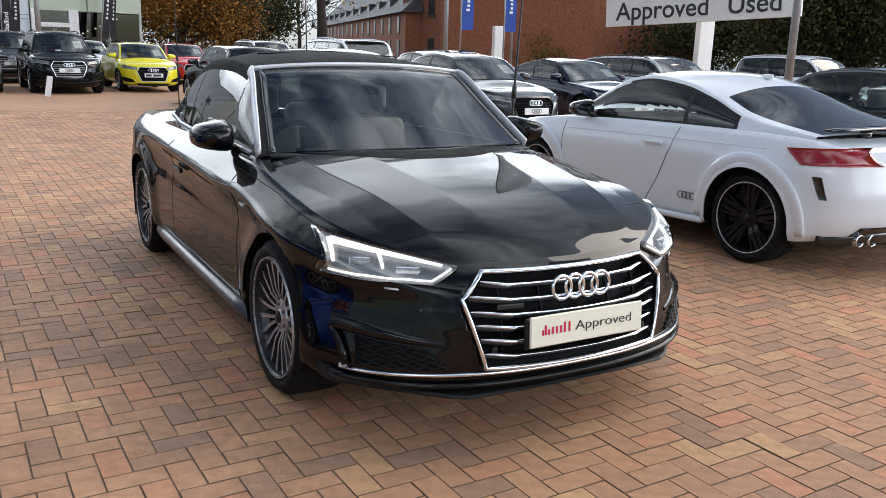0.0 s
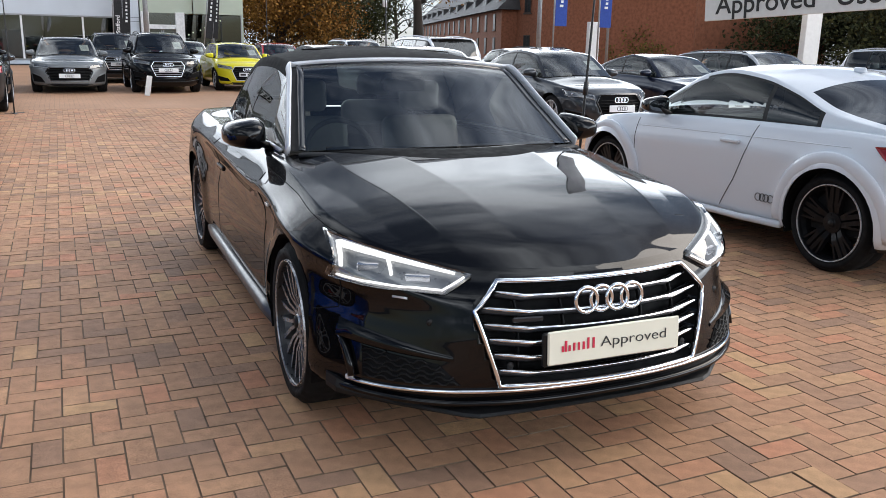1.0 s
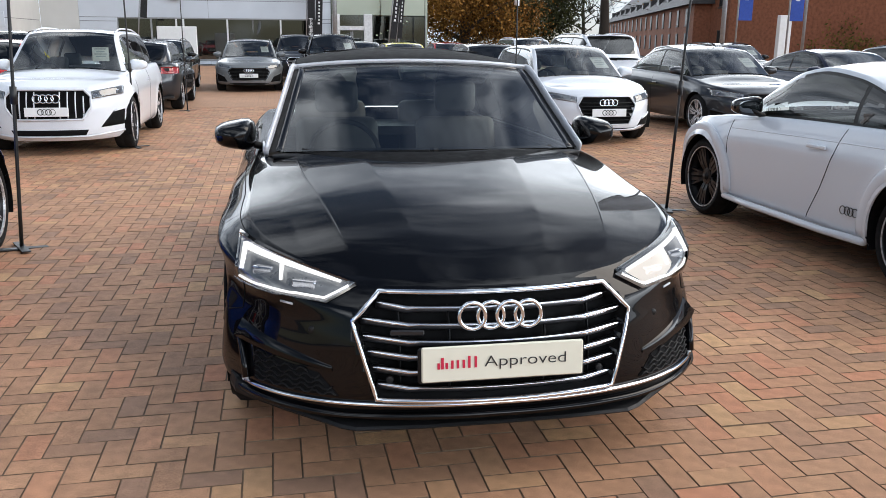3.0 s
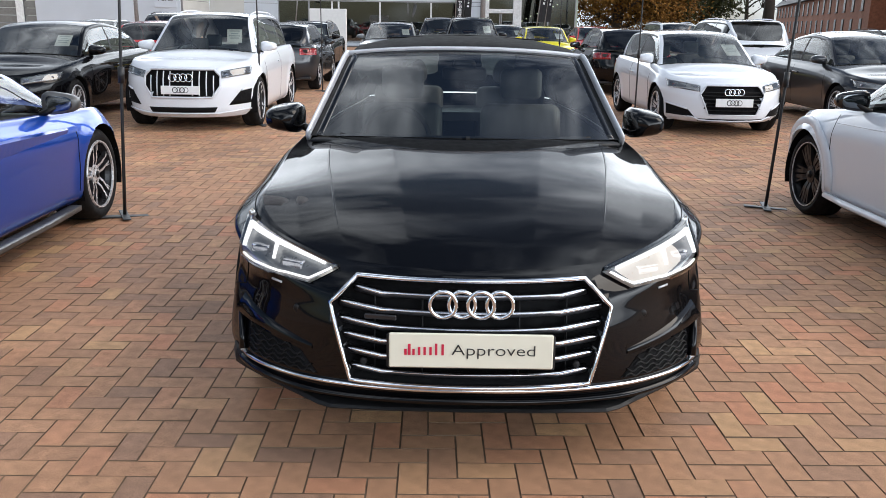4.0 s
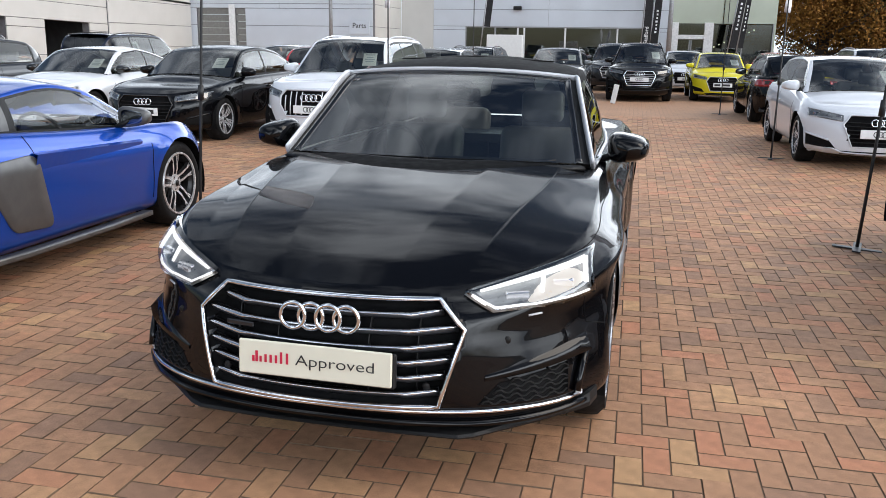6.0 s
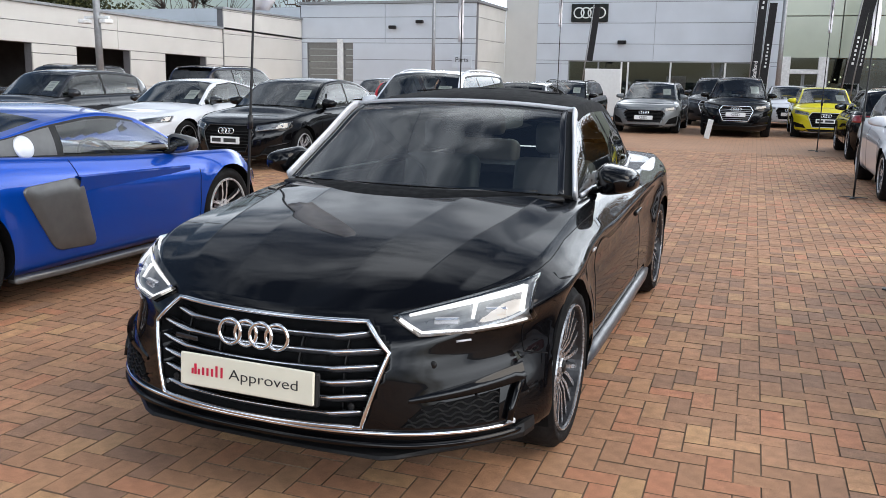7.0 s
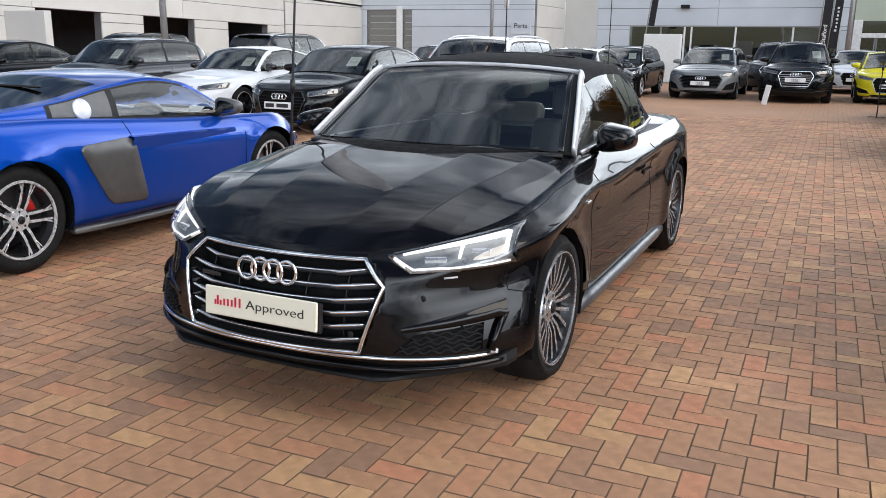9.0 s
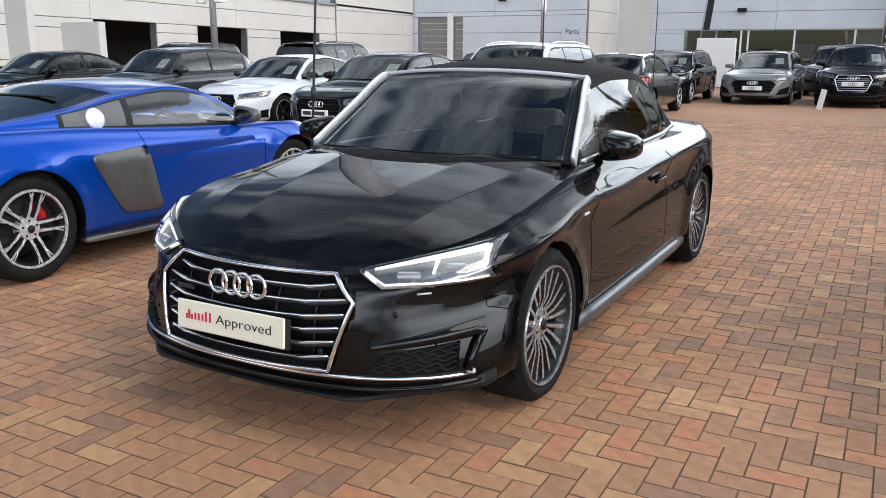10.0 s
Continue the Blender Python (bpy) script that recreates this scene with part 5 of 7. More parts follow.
def blades(root, s, sh, cab):
    for sg, view in ((1, "left"), (-1, "right")):
        # a four-sided plate with rounded corners, drawn as rings towards its middle
        quad = [np.array(q) for q in ((3.13, 0.765), (2.63, 0.79), (2.49, 0.31), (2.86, 0.33))]
        rim = []
        for i in range(4):
            p0, p1, p2 = quad[i - 1], quad[i], quad[(i + 1) % 4]
            a0, a2 = p1 + (p0 - p1) * 0.16, p1 + (p2 - p1) * 0.16
            rim += [a0 * (1 - t) ** 2 + p1 * 2 * t * (1 - t) + a2 * t * t for t in np.linspace(0, 1, 6)]
        mid, m = sum(quad) / 4, len(rim)
        v = [tuple(sh.at(view, *(mid + (q - mid) * k), o)) for k, o in ((1.0, -0.02), (1.0, 0.01), (0.97, 0.014), (0.6, 0.014), (0.2, 0.014)) for q in rim]
        v, f = facing(v, [(r * m + i, r * m + (i + 1) % m, (r + 1) * m + (i + 1) % m, (r + 1) * m + i) for r in range(4) for i in range(m)] + [tuple(4 * m + i for i in range(m))], (sg, 0, 0))
        part("side_blade", mesh_of("side_blade", v, f, M_BLADE), None, root, "satin grey side blade")
        bar("side_skirt", [(sg * 0.93, 1.4, 0.19), (sg * 0.94, 1.9, 0.185), (sg * 0.94, 2.8, 0.19), (sg * 0.925, 3.2, 0.2)], M_BLADE, root, 0.04, 0.018, sides=12, square=True)
        # the sharp ledge over the hollow of the door
        n, rows = 18, [[], [], []]
        for i in range(n + 1):
            k = i / n
            y = 1.45 + 1.2 * k
            rows[0].append(sh.at(view, y, 0.76 + 0.035 * k, 0.0))
            rows[1].append(sh.at(view, y, 0.742 + 0.035 * k, 0.008 + 0.036 * k))
            rows[2].append(sh.at(view, y, 0.715 - 0.05 * k, -0.004))
        v = [tuple(p) for r in rows for p in r]
        part("door_ledge", mesh_of("door_ledge", v, [(r * (n + 1) + i, r * (n + 1) + i + 1, (r + 1) * (n + 1) + i + 1, (r + 1) * (n + 1) + i) for r in (0, 1) for i in range(n)], s["paint"], smooth=False), None, root)
        i, j = cab.index(2.95), 4
        c = Vector(cab.G[i, j]) * 1.0
        c.x *= sg
        v, f = lathe([(-0.01, 0.075), (0.006, 0.075), (0.012, 0.066), (0.013, 0.0)], 32)
        part("fuel_cap", mesh_of("fuel_cap", v, f, M_SATIN), None, root, "round brushed metal fuel cap", m=Matrix.Translation(c) @ pose(0, 0, 0, 0, 0, 0 if sg > 0 else 180) @ pose(0, 0, 0, 0, -18, 0))
    bar("rear_slat", [(-0.5, 3.0, 1.14), (0.5, 3.0, 1.14)], M_TRIM, root, 0.02, 0.008)


R8 = spec(4.43, 0.965, 1.245, 0.93, 2.65, 0.6, 0.86, 1.3, 1.85, 2.66, 3.95, M_BLUE, r=0.345, rim="split_twin", rim_mats=(M_ALLOY, M_ALLOYD), caliper=True, bow=0.3, rear_seats=False, mirror=M_BLADE, cell=0.035, flare=0.022,
          edge=[(0, 0.6), (0.15, 0.61), (0.5, 0.76), (0.93, 0.845), (1.4, 0.85), (2.0, 0.87), (2.7, 0.915), (3.4, 0.96), (3.9, 0.97), (4.2, 0.95), (4.43, 0.9)],
          centre=[(0.13, 0.6), (0.5, 0.7), (1.0, 0.8), (1.3, 0.88), (2.7, 0.95), (3.9, 1.0), (4.35, 0.93)],
          rail=[(1.3, 0.85), (1.6, 1.03), (1.85, 1.14), (2.2, 1.185), (2.66, 1.14), (3.1, 1.06), (3.95, 0.98)],
          roof=[(1.3, 0.88), (1.6, 1.06), (1.85, 1.18), (2.15, 1.24), (2.5, 1.225), (2.9, 1.15), (3.4, 1.07), (3.95, 1.0)],
          windows=[(1.4, 2.62), (2.68, 3.2, 3)], panes=(M_GLASS, M_SIDEG, M_PRIV, M_BLADE), seat_z=0.3, door_lines=[[(1.35, 0.3), (1.33, 0.72)], [(2.62, 0.78), (2.66, 0.9)]], handles=[], tyre=0.28)
R8["details"] = [nose, mirrors, tail, seams, blades]
car(R8, "sports_car", "bright blue mid-engined sports coupe with satin grey side blade", "car", m=pose(-3.57, 4.65, 0, 0, 0, 180))


def tt_tail(root, s, sh, cab):
    wing = [(x, 3.86 + 0.05 * (1 - (x / 0.7) ** 2), 1.0 + 0.02 * (1 - (x / 0.7) ** 2)) for x in np.linspace(-0.68, 0.68, 15)]
    w = bar("rear_wing", wing, M_GLOSS, root, 0.085, 0.012, sides=10, label="black fixed rear wing")
    for sg, view in ((1, "left"), (-1, "right")):
        bar("wing_stay", [(sg * 0.33, 3.86, 0.93), (sg * 0.34, 3.88, 1.0)], M_GLOSS, root, 0.05, 0.02, sides=8)
        for x in (0.43, 0.54):
            v, f = lathe([(-0.06, 0.042), (0.05, 0.045), (0.06, 0.041), (0.05, 0.036), (-0.06, 0.034)], 24)
            c = sh.at("rear", sg * x, 0.27)
            part("exhaust_pipe", mesh_of("exhaust_pipe", v, f, M_CHROME), None, root, m=Matrix.Translation((c.x, c.y + 0.01, 0.27)) @ pose(0, 0, 0, 0, 0, 90))
        em = part("emblem", ring_mesh("emblem", 0.027, 0.003, 0.039, M_ALLOYD), None, root, m=Matrix.Translation(sh.at(view, 2.83, 0.41, 0.012)) @ pose(0, 0, 0, 0, 0, 90))
        part("bumper_vent", mesh_of("bumper_vent", *sh.patch(view, [(3.87, 0.7), (3.92, 0.7), (3.965, 0.55), (3.925, 0.55)], 0.004, 3, 5), M_GLOSS), None, root)
        bar("side_skirt", [(sg * 0.895, 1.28, 0.24), (sg * 0.91, 1.6, 0.235), (sg * 0.912, 2.6, 0.235), (sg * 0.9, 3.0, 0.245)], s["paint"], root, 0.03, 0.026, sides=8)
        bar("side_crease", sh.line(view, [(1.3, 0.8), (2.2, 0.825), (3.5, 0.85)], -0.001), s["paint"], root, 0.004, 0.004)
        for ya in (s["axle_f"], s["axle_r"]):
            ring = [tuple(sh.at(view, ya + (s["arch"] + 0.062) * math.cos(a), s["wheel"] + (s["arch"] + 0.062) * math.sin(a), -0.006)) for a in np.linspace(-0.12, math.pi + 0.12, 33)]
            bar("wheel_arch", ring, s["paint"], root, 0.052, 0.021, up=(1, 0, 0), sides=14)
        part("tail_light", mesh_of("tail_light", *sh.patch(view, [(3.66, 0.872), (4.02, 0.892), (4.1, 0.775), (3.79, 0.77)], 0.008, 12, 5), M_TAIL), None, root, "long red tail light")
    part("diffuser_panel", mesh_of("diffuser_panel", *sh.patch("rear", [(-0.68, 0.215), (0.68, 0.215), (0.58, 0.37), (-0.58, 0.37)], 0.006, 24, 5), M_GLOSS), None, root, "gloss black rear diffuser")
    bar("diffuser", sh.line("rear", [(-0.78, 0.27), (-0.4, 0.3), (0.4, 0.3), (0.78, 0.27)], 0.01), M_GLOSS, root, 0.05, 0.02, up=(0, 1, 0))
    part("roof_aerial", boxed(-0.015, 0.015, 2.7, 2.8, 1.3, 1.34, 0.01, 2), s["paint"], root)


TT = spec(4.18, 0.916, 1.355, 0.89, 2.505, 0.7, 0.92, 1.3, 1.9, 2.92, 3.8, M_WHITE, r=0.334, rim="five_twin", rim_mats=(M_WHEELK, M_WHEELK), mirror=M_GLOSS, cell=0.03, flare=0.04, flare_w=0.085, nr=2.9, R=0.62,
          edge=[(0, 0.7), (0.12, 0.71), (0.4, 0.79), (0.89, 0.86), (1.3, 0.895), (2.4, 0.935), (3.3, 0.945), (3.8, 0.93), (4.18, 0.86)],
          centre=[(0.13, 0.7), (0.4, 0.8), (0.9, 0.88), (1.3, 0.94), (3.7, 0.97), (4.1, 0.9)],
          rail=[(1.3, 0.92), (1.6, 1.12), (1.9, 1.265), (2.15, 1.3), (2.5, 1.265), (2.85, 1.17), (3.2, 1.04), (3.8, 0.955)],
          roof=[(1.3, 0.95), (1.6, 1.15), (1.9, 1.31), (2.2, 1.352), (2.5, 1.34), (2.85, 1.275), (3.3, 1.12), (3.8, 0.98)],
          windows=[(1.45, 2.62), (2.66, 3.12, 2)], rear_seats=False, handles=[(2.45, 0.78)], rear_inset=3,
          door_lines=[[(1.3, 0.3), (1.28, 0.86)], [(2.36, 0.28), (2.5, 0.5), (2.62, 0.75), (2.66, 0.92)]], trim_z=0.24, trim=M_GLOSS)
TT["tails"] = []
TT["details"] = [nose, mirrors, tail, seams, tt_tail]
car(TT, "coupe", "white sports coupe with black wheels and black rear wing", "car", m=pose(3.83, 5.06, 0, 0, 0, 180))


# ---- the other parked cars ----
ROW = "cars parked on the forecourt"


def parked(kind, label, x, y, paint, turn=0, wheels="five", dark=False, small=None, **k):
    """One of the usual body shapes, its nose at x, y."""
    base = dict(hatchback=(4.31, 0.89, 1.43, 0.87, 2.63, 0.72, 0.92, 1.3, 1.95, 3.55, 4.15), small_hatchback=(4.03, 0.87, 1.41, 0.8, 2.56, 0.74, 0.93, 1.2, 1.8, 3.4, 3.88),
                saloon=(4.5, 0.9, 1.42, 0.87, 2.65, 0.71, 0.92, 1.35, 2.0, 3.05, 3.85), large_saloon=(4.73, 0.92, 1.43, 0.87, 2.82, 0.72, 0.93, 1.42, 2.1, 3.25, 4.1),
                coupe=(4.67, 0.92, 1.37, 0.88, 2.76, 0.7, 0.9, 1.48, 2.1, 2.95, 3.95), estate_car=(4.98, 0.96, 1.47, 0.92, 2.93, 0.75, 0.95, 1.45, 2.1, 4.1, 4.8),
                suv=(4.48, 0.925, 1.6, 0.87, 2.68, 0.86, 1.02, 1.25, 1.85, 3.9, 4.34), crossover=(4.2, 0.9, 1.5, 0.85, 2.6, 0.8, 0.97, 1.25, 1.85, 3.45, 4.05), large_suv=(4.68, 0.945, 1.66, 0.88, 2.82, 0.88, 1.05, 1.35, 1.95, 4.05, 4.55))[kind]
    r = 0.36 if "suv" in kind else 0.325
    s = spec(*base, paint, r=r, rim=wheels, rim_mats=(M_WHEELK, M_WHEELK) if dark else (M_ALLOY, M_ALLOYD))
    if kind == "coupe":
        s["rear_seats"] = False
        s["windows"] = [(1.6, 2.72), (2.76, 3.4)]
    if "suv" in kind or kind == "estate_car":
        b, deck = base[6], base[10]
        s["rail"] = s["rail"][:3] + [((base[8] + base[9]) / 2, base[2] - 0.035), (base[9], base[2] - 0.075), (deck - 0.15, b + 0.3), (deck, b + 0.04)]
        s["windows"] = [(base[7] + 0.12, base[7] + 1.15), (base[7] + 1.2, base[7] + 2.05), (base[7] + 2.1, deck - 0.32, 2)]
        s["details"] = s["details"] + [roof_rails]
    g = s["grille"]
    if kind in ("suv",):
        z = base[5]
        g.update(poly=[(0, z - 0.04), (0.42, z - 0.04), (0.5, z - 0.12), (0.5, z - 0.25), (0.4, z - 0.4), (0, z - 0.4)], plate=z - 0.3, emblem=z - 0.14, ring=0.05, posts=[-0.42, -0.33, -0.24, -0.15, 0.15, 0.24, 0.33, 0.42], bars=[], fw=0.014, bar=M_SATIN)
        s["recess"][0] = (full(g["poly"][1:-1]), 0.05, 1)
    if paint in (M_BLACK, M_DGREY, M_NAVY) and kind != "large_suv":
        g["frame"] = M_GLOSS
    g["plate_bars"] = "number plate" in label or paint is M_YELLOW
    if kind == "suv":
        z, W = base[5], base[1]
        s["vents"] = [(W * 0.64, z - 0.51), (W * 0.9, z - 0.49), (W * 0.92, z - 0.29), (W * 0.8, z - 0.31)]
        s["lamps"] = [[(W * 0.56, z - 0.15), (W * 0.9, z - 0.1), (W * 0.9, z + 0.0), (W * 0.55, z - 0.06)]]
    if kind == "large_suv":
        g.update(frame=M_CHROME, fw=0.014, bar=M_SATIN)
    s.update(k)
    kindname = {"small_hatchback": "hatchback", "crossover": "suv", "large_saloon": "saloon", "large_suv": "suv"}.get(kind, kind)
    nx, ny = (x, y)
    return car(s, kindname, label, "car", ROW, pose(nx, ny, 0, 0, 0, turn))


def roof_rails(root, s, sh, cab):
    H = max(z for _, z in s["roof"])
    for sg in (1, -1):
        ys = np.linspace(s["header"] + 0.1, s["rear_header"], 9)
        pts = [(sg * (cab.G[cab.index(y), cab.ns + 2, 0]), y, cab.G[cab.index(y), cab.ns + 2, 2] + 0.035 * min(1, 4 * min(i, 8 - i) / 8 + 0.1)) for i, y in enumerate(ys)]
        bar("roof_rail", pts, M_TRIM if s["paint"] is not M_WHITE else M_SATIN, root, 0.014, 0.012, sides=6)
    w = cab.G[cab.index(s["rear_header"]), -1]
    bar("roof_spoiler", [(-0.52, w[1] + 0.02, w[2] - 0.02), (0, w[1] + 0.08, w[2] + 0.0), (0.52, w[1] + 0.02, w[2] - 0.02)], s["paint"], root, 0.09, 0.015, sides=8)


parked("suv", "white compact sport utility car with slatted dark grille", -3.5, 8.85, M_WHITE)
parked("hatchback", "white hatchback with gloss dark grille", 4.05, 9.05, M_WHITE, wheels="five_twin", group="")
parked("saloon", "dark grey metallic saloon with lit sky on its bonnet", 7.0, 9.55, M_DGREY, wheels="five_twin")
parked("coupe", "navy blue coupe with chrome window trim", 10.2, 10.2, M_NAVY)
parked("estate_car", "silver grey estate car with roof rails", 13.2, 10.4, M_SILVER)
parked("suv", "white sport utility car with roof rails", 18.6, 10.4, M_WHITE)
parked("large_saloon", "dark grey saloon beside the white coupe", 6.75, 5.6, M_DGREY, 180, panes=(M_GLASS, M_SIDEG, M_GLASS))
parked("large_saloon", "black saloon with white number plate", -6.05, 8.65, M_BLACK, wheels="five_twin")
parked("coupe", "white coupe with black wheels", -8.75, 9.25, M_WHITE, dark=True, mirror=M_GLOSS)
parked("crossover", "black compact crossover car with tinted rear windows", -11.6, 9.0, M_DGREY)
parked("saloon", "black saloon at the end of the row", -14.8, 8.3, M_BLACK)
parked("hatchback", "dark grey hatchback with red tail lights", -3.5, 20.0, M_DGREY, 180)
parked("hatchback", "red hatchback in the second row", -6.3, 20.0, M_RED, 180)
parked("large_suv", "navy sport utility car with roof spoiler", -12.2, 20.4, M_NAVY, 180)
parked("large_suv", "dark sport utility car by the workshop", -18.5, 16.0, M_DGREY)
parked("large_suv", "dark sport utility car in the third row", -8.0, 21.5, M_DGREY)
parked("hatchback", "silver hatchback in the third row", -10.6, 22.5, M_GREY)
parked("estate_car", "black estate car in the far row", -3.95, 21.4, M_BLACK)
wide = [(0, 0.66), (0.5, 0.66), (0.58, 0.56), (0.46, 0.34), (0, 0.34)]
parked("estate_car", "nardo grey sports estate with wide black grille", -1.4, 22.4, M_GREY, wheels="five_twin", dark=True,
       grille=dict(poly=wide, frame=M_GLOSS, bar=M_TRIM, bh=0.006, fw=0.014, bars=[0.38, 0.42, 0.46, 0.5, 0.54, 0.58, 0.62], emblem=0.6, plate=0.46),
       recess=[(full(wide[1:-1]), 0.05, 1)], vents=[(0.6, 0.28), (0.88, 0.3), (0.9, 0.52), (0.7, 0.44)])
parked("large_suv", "black sport utility car with chrome grille", 1.1, 22.2, M_BLACK)
parked("small_hatchback", "yellow small hatchback with dark grille", 3.45, 23.1, M_YELLOW)
parked("large_suv", "dark sport utility car behind the grey estate", 0.2, 28.0, M_DGREY)
parked("hatchback", "white hatchback behind the black sport utility car", 2.7, 28.5, M_WHITE)
parked("hatchback", "black hatchback seen from behind", 4.25, 20.0, M_BLACK, 180)
parked("large_suv", "white sport utility car seen from behind", 7.1, 20.8, M_WHITE, 180)
parked("suv", "white sport utility car in the far row", 8.4, 25.4, M_WHITE)
parked("saloon", "red saloon in the far row", 6.0, 28.0, M_RED)
parked("saloon", "dark saloon in the far row", 9.8, 20.6, M_DGREY, 180)
parked("estate_car", "black estate car by the brick building", 14.0, 21.0, M_BLACK)


# ---- ground ----
def paver_material(name, parts):
    """Fired paving blocks: tone by block, blotches, grit and fine pitting."""
    m, n, l, b = material(name)
    if parts:
        rnd = n.new("ShaderNodeObjectInfo").outputs["Random"]
    else:
        rnd = n.new("ShaderNodeNewGeometry").outputs["Random Per Island"]
    ramp = n.new("ShaderNodeValToRGB")
    cr = ramp.color_ramp
    cr.elements[0].position, cr.elements[0].color = 0.0, (0.302, 0.176, 0.112, 1)
    cr.elements[1].position, cr.elements[1].color = 1.0, (0.5, 0.297, 0.151, 1)
    for p, c in ((0.08, (0.323, 0.185, 0.117)), (0.2, (0.385, 0.209, 0.119)), (0.45, (0.411, 0.222, 0.126)), (0.62, (0.438, 0.234, 0.13)), (0.74, (0.489, 0.217, 0.121)), (0.8, (0.417, 0.228, 0.13)), (0.9, (0.458, 0.255, 0.138))):
        e = cr.elements.new(p)
        e.color = (*c, 1)
    l.new(rnd, ramp.inputs["Fac"])
    v, _ = grain(n, l, 1.3, 0.82, 1.15, 4.0)
    v2, no2 = grain(n, l, 260.0, 0.66, 1.34, 4.0)
    v3, _ = grain(n, l, 17.0, 0.82, 1.18, 5.0)
    m1, m2 = n.new("ShaderNodeMath"), n.new("ShaderNodeMath")
    m1.operation = m2.operation = "MULTIPLY"
    l.new(v, m1.inputs[0])
    l.new(v2, m1.inputs[1])
    l.new(m1.outputs[0], m2.inputs[0])
    l.new(v3, m2.inputs[1])
    sc = n.new("ShaderNodeVectorMath")
    sc.operation = "SCALE"
    l.new(ramp.outputs["Color"], sc.inputs[0])
    l.new(m2.outputs[0], sc.inputs["Scale"])
    l.new(sc.outputs["Vector"], b.inputs["Base Color"])
    b.inputs["Roughness"].default_value = 0.78
    b.inputs["Specular IOR Level"].default_value = 0.35
    bp = n.new("ShaderNodeBump")
    bp.inputs["Strength"].default_value, bp.inputs["Distance"].default_value = 0.14, 0.003
    l.new(no2.outputs["Fac"], bp.inputs["Height"])
    l.new(bp.outputs["Normal"], b.inputs["Normal"])
    return m


def far_paving(name):
    """Block paving too far off to tell the blocks apart."""
    m, n, l, b = material(name)
    tc = n.new("ShaderNodeTexCoord")
    br = n.new("ShaderNodeTexBrick")
    br.inputs["Scale"].default_value = 1.0
    br.inputs["Brick Width"].default_value, br.inputs["Row Height"].default_value, br.inputs["Mortar Size"].default_value = 0.2, 0.1, 0.004
    br.inputs["Color1"].default_value, br.inputs["Color2"].default_value, br.inputs["Mortar"].default_value = (0.43, 0.238, 0.134, 1), (0.375, 0.207, 0.121, 1), (0.15, 0.098, 0.062, 1)
    l.new(tc.outputs["Object"], br.inputs["Vector"])
    v, _ = grain(n, l, 0.35, 0.85, 1.15)
    sc = n.new("ShaderNodeVectorMath")
    sc.operation = "SCALE"
    l.new(br.outputs["Color"], sc.inputs[0])
    l.new(v, sc.inputs["Scale"])
    l.new(sc.outputs["Vector"], b.inputs["Base Color"])
    b.inputs["Roughness"].default_value = 0.8
    return m


M_SAND = plain("joint_sand", (0.17, 0.108, 0.067), 0.95, vary=0.35, scale=6.0, bump=0.5, bump_scale=150)
M_FARPAVE = far_paving("far_paving")
M_ASPHALT = plain("asphalt", (0.06, 0.06, 0.062), 0.9, bump=0.4, bump_scale=120)
tagged(part("ground", boxed(-400, 400, -300, 500, -1.0, -0.03), M_ASPHALT, None), "dark asphalt around the paved forecourt", "ground", kind="structure")
PAVE_X0, PAVE_X1, PAVE_Y0, PAVE_Y1, UNIT = -11.0, 12.0, -7.0, 17.0, 0.1015
pavement = part("pavement", boxed(-30, 34, -30, 48, -0.028, -0.0055), M_FARPAVE, None)
tagged(pavement, "red and buff herringbone block paving", "pavement", kind="structure")
tagged(part("joint_bed", boxed(PAVE_X0 + 0.03, PAVE_X1 - 0.03, PAVE_Y0 + 0.03, PAVE_Y1 - 0.03, -0.0054, -0.0045), M_SAND, None), "dark sand between the paving blocks", "sand", kind="structure")
M_PAVER, M_PAVERP = paver_material("paving_block", False), paver_material("paving_block_near", True)


def paver_shape(w, h, dz=(0, 0, 0, 0)):
    g, c = 0.001, 0.0024
    lo = [(g, g), (w - g, g), (w - g, h - g), (g, h - g)]
    hi = [(g + c, g + c), (w - g - c, g + c), (w - g - c, h - g - c), (g + c, h - g - c)]
    return [(x, y, -0.007) for x, y in lo] + [(x, y, d) for (x, y), d in zip(hi, dz)]


PAVER_FACES = [(4, 5, 6, 7), (0, 1, 5, 4), (1, 2, 6, 5), (2, 3, 7, 6), (3, 0, 4, 7)]
rng = np.random.default_rng(5)
near_mesh = {o: mesh_of("paving_block", paver_shape(*((2 * UNIT, UNIT) if o else (UNIT, 2 * UNIT))), PAVER_FACES, [M_PAVERP, M_SAND], [0, 1, 1, 1, 1], smooth=False) for o in (True, False)}
pv, pf, count = [], [], 0
X0, Y0 = -0.035, -0.02
near_blocks = []
for a in range(int((PAVE_X0 - X0) / UNIT), int((PAVE_X1 - X0) / UNIT)):
    for b in range(int((PAVE_Y0 - Y0) / UNIT), int((PAVE_Y1 - Y0) / UNIT)):
        k = (a - b) % 4
        if k not in (0, 3):
            continue
        x, y, flat = X0 + a * UNIT, Y0 + b * UNIT, k == 0
        if -1.15 < x < 1.95 and -0.85 < y < 0.9 and count < 300 and not (abs(x) < 0.75 and y > 0.25):
            near_blocks.append((x, y, flat))
            count += 1
            continue
        w, h = ((2 * UNIT, UNIT) if flat else (UNIT, 2 * UNIT))
        d = rng.normal(0, 0.0005, 4) + rng.normal(0, 0.0008)
        i = len(pv)
        pv += [(px + x, py + y, pz) for px, py, pz in paver_shape(w, h, np.clip(d, -0.003, 0.002))]
        pf += [tuple(q + i for q in f) for f in PAVER_FACES]
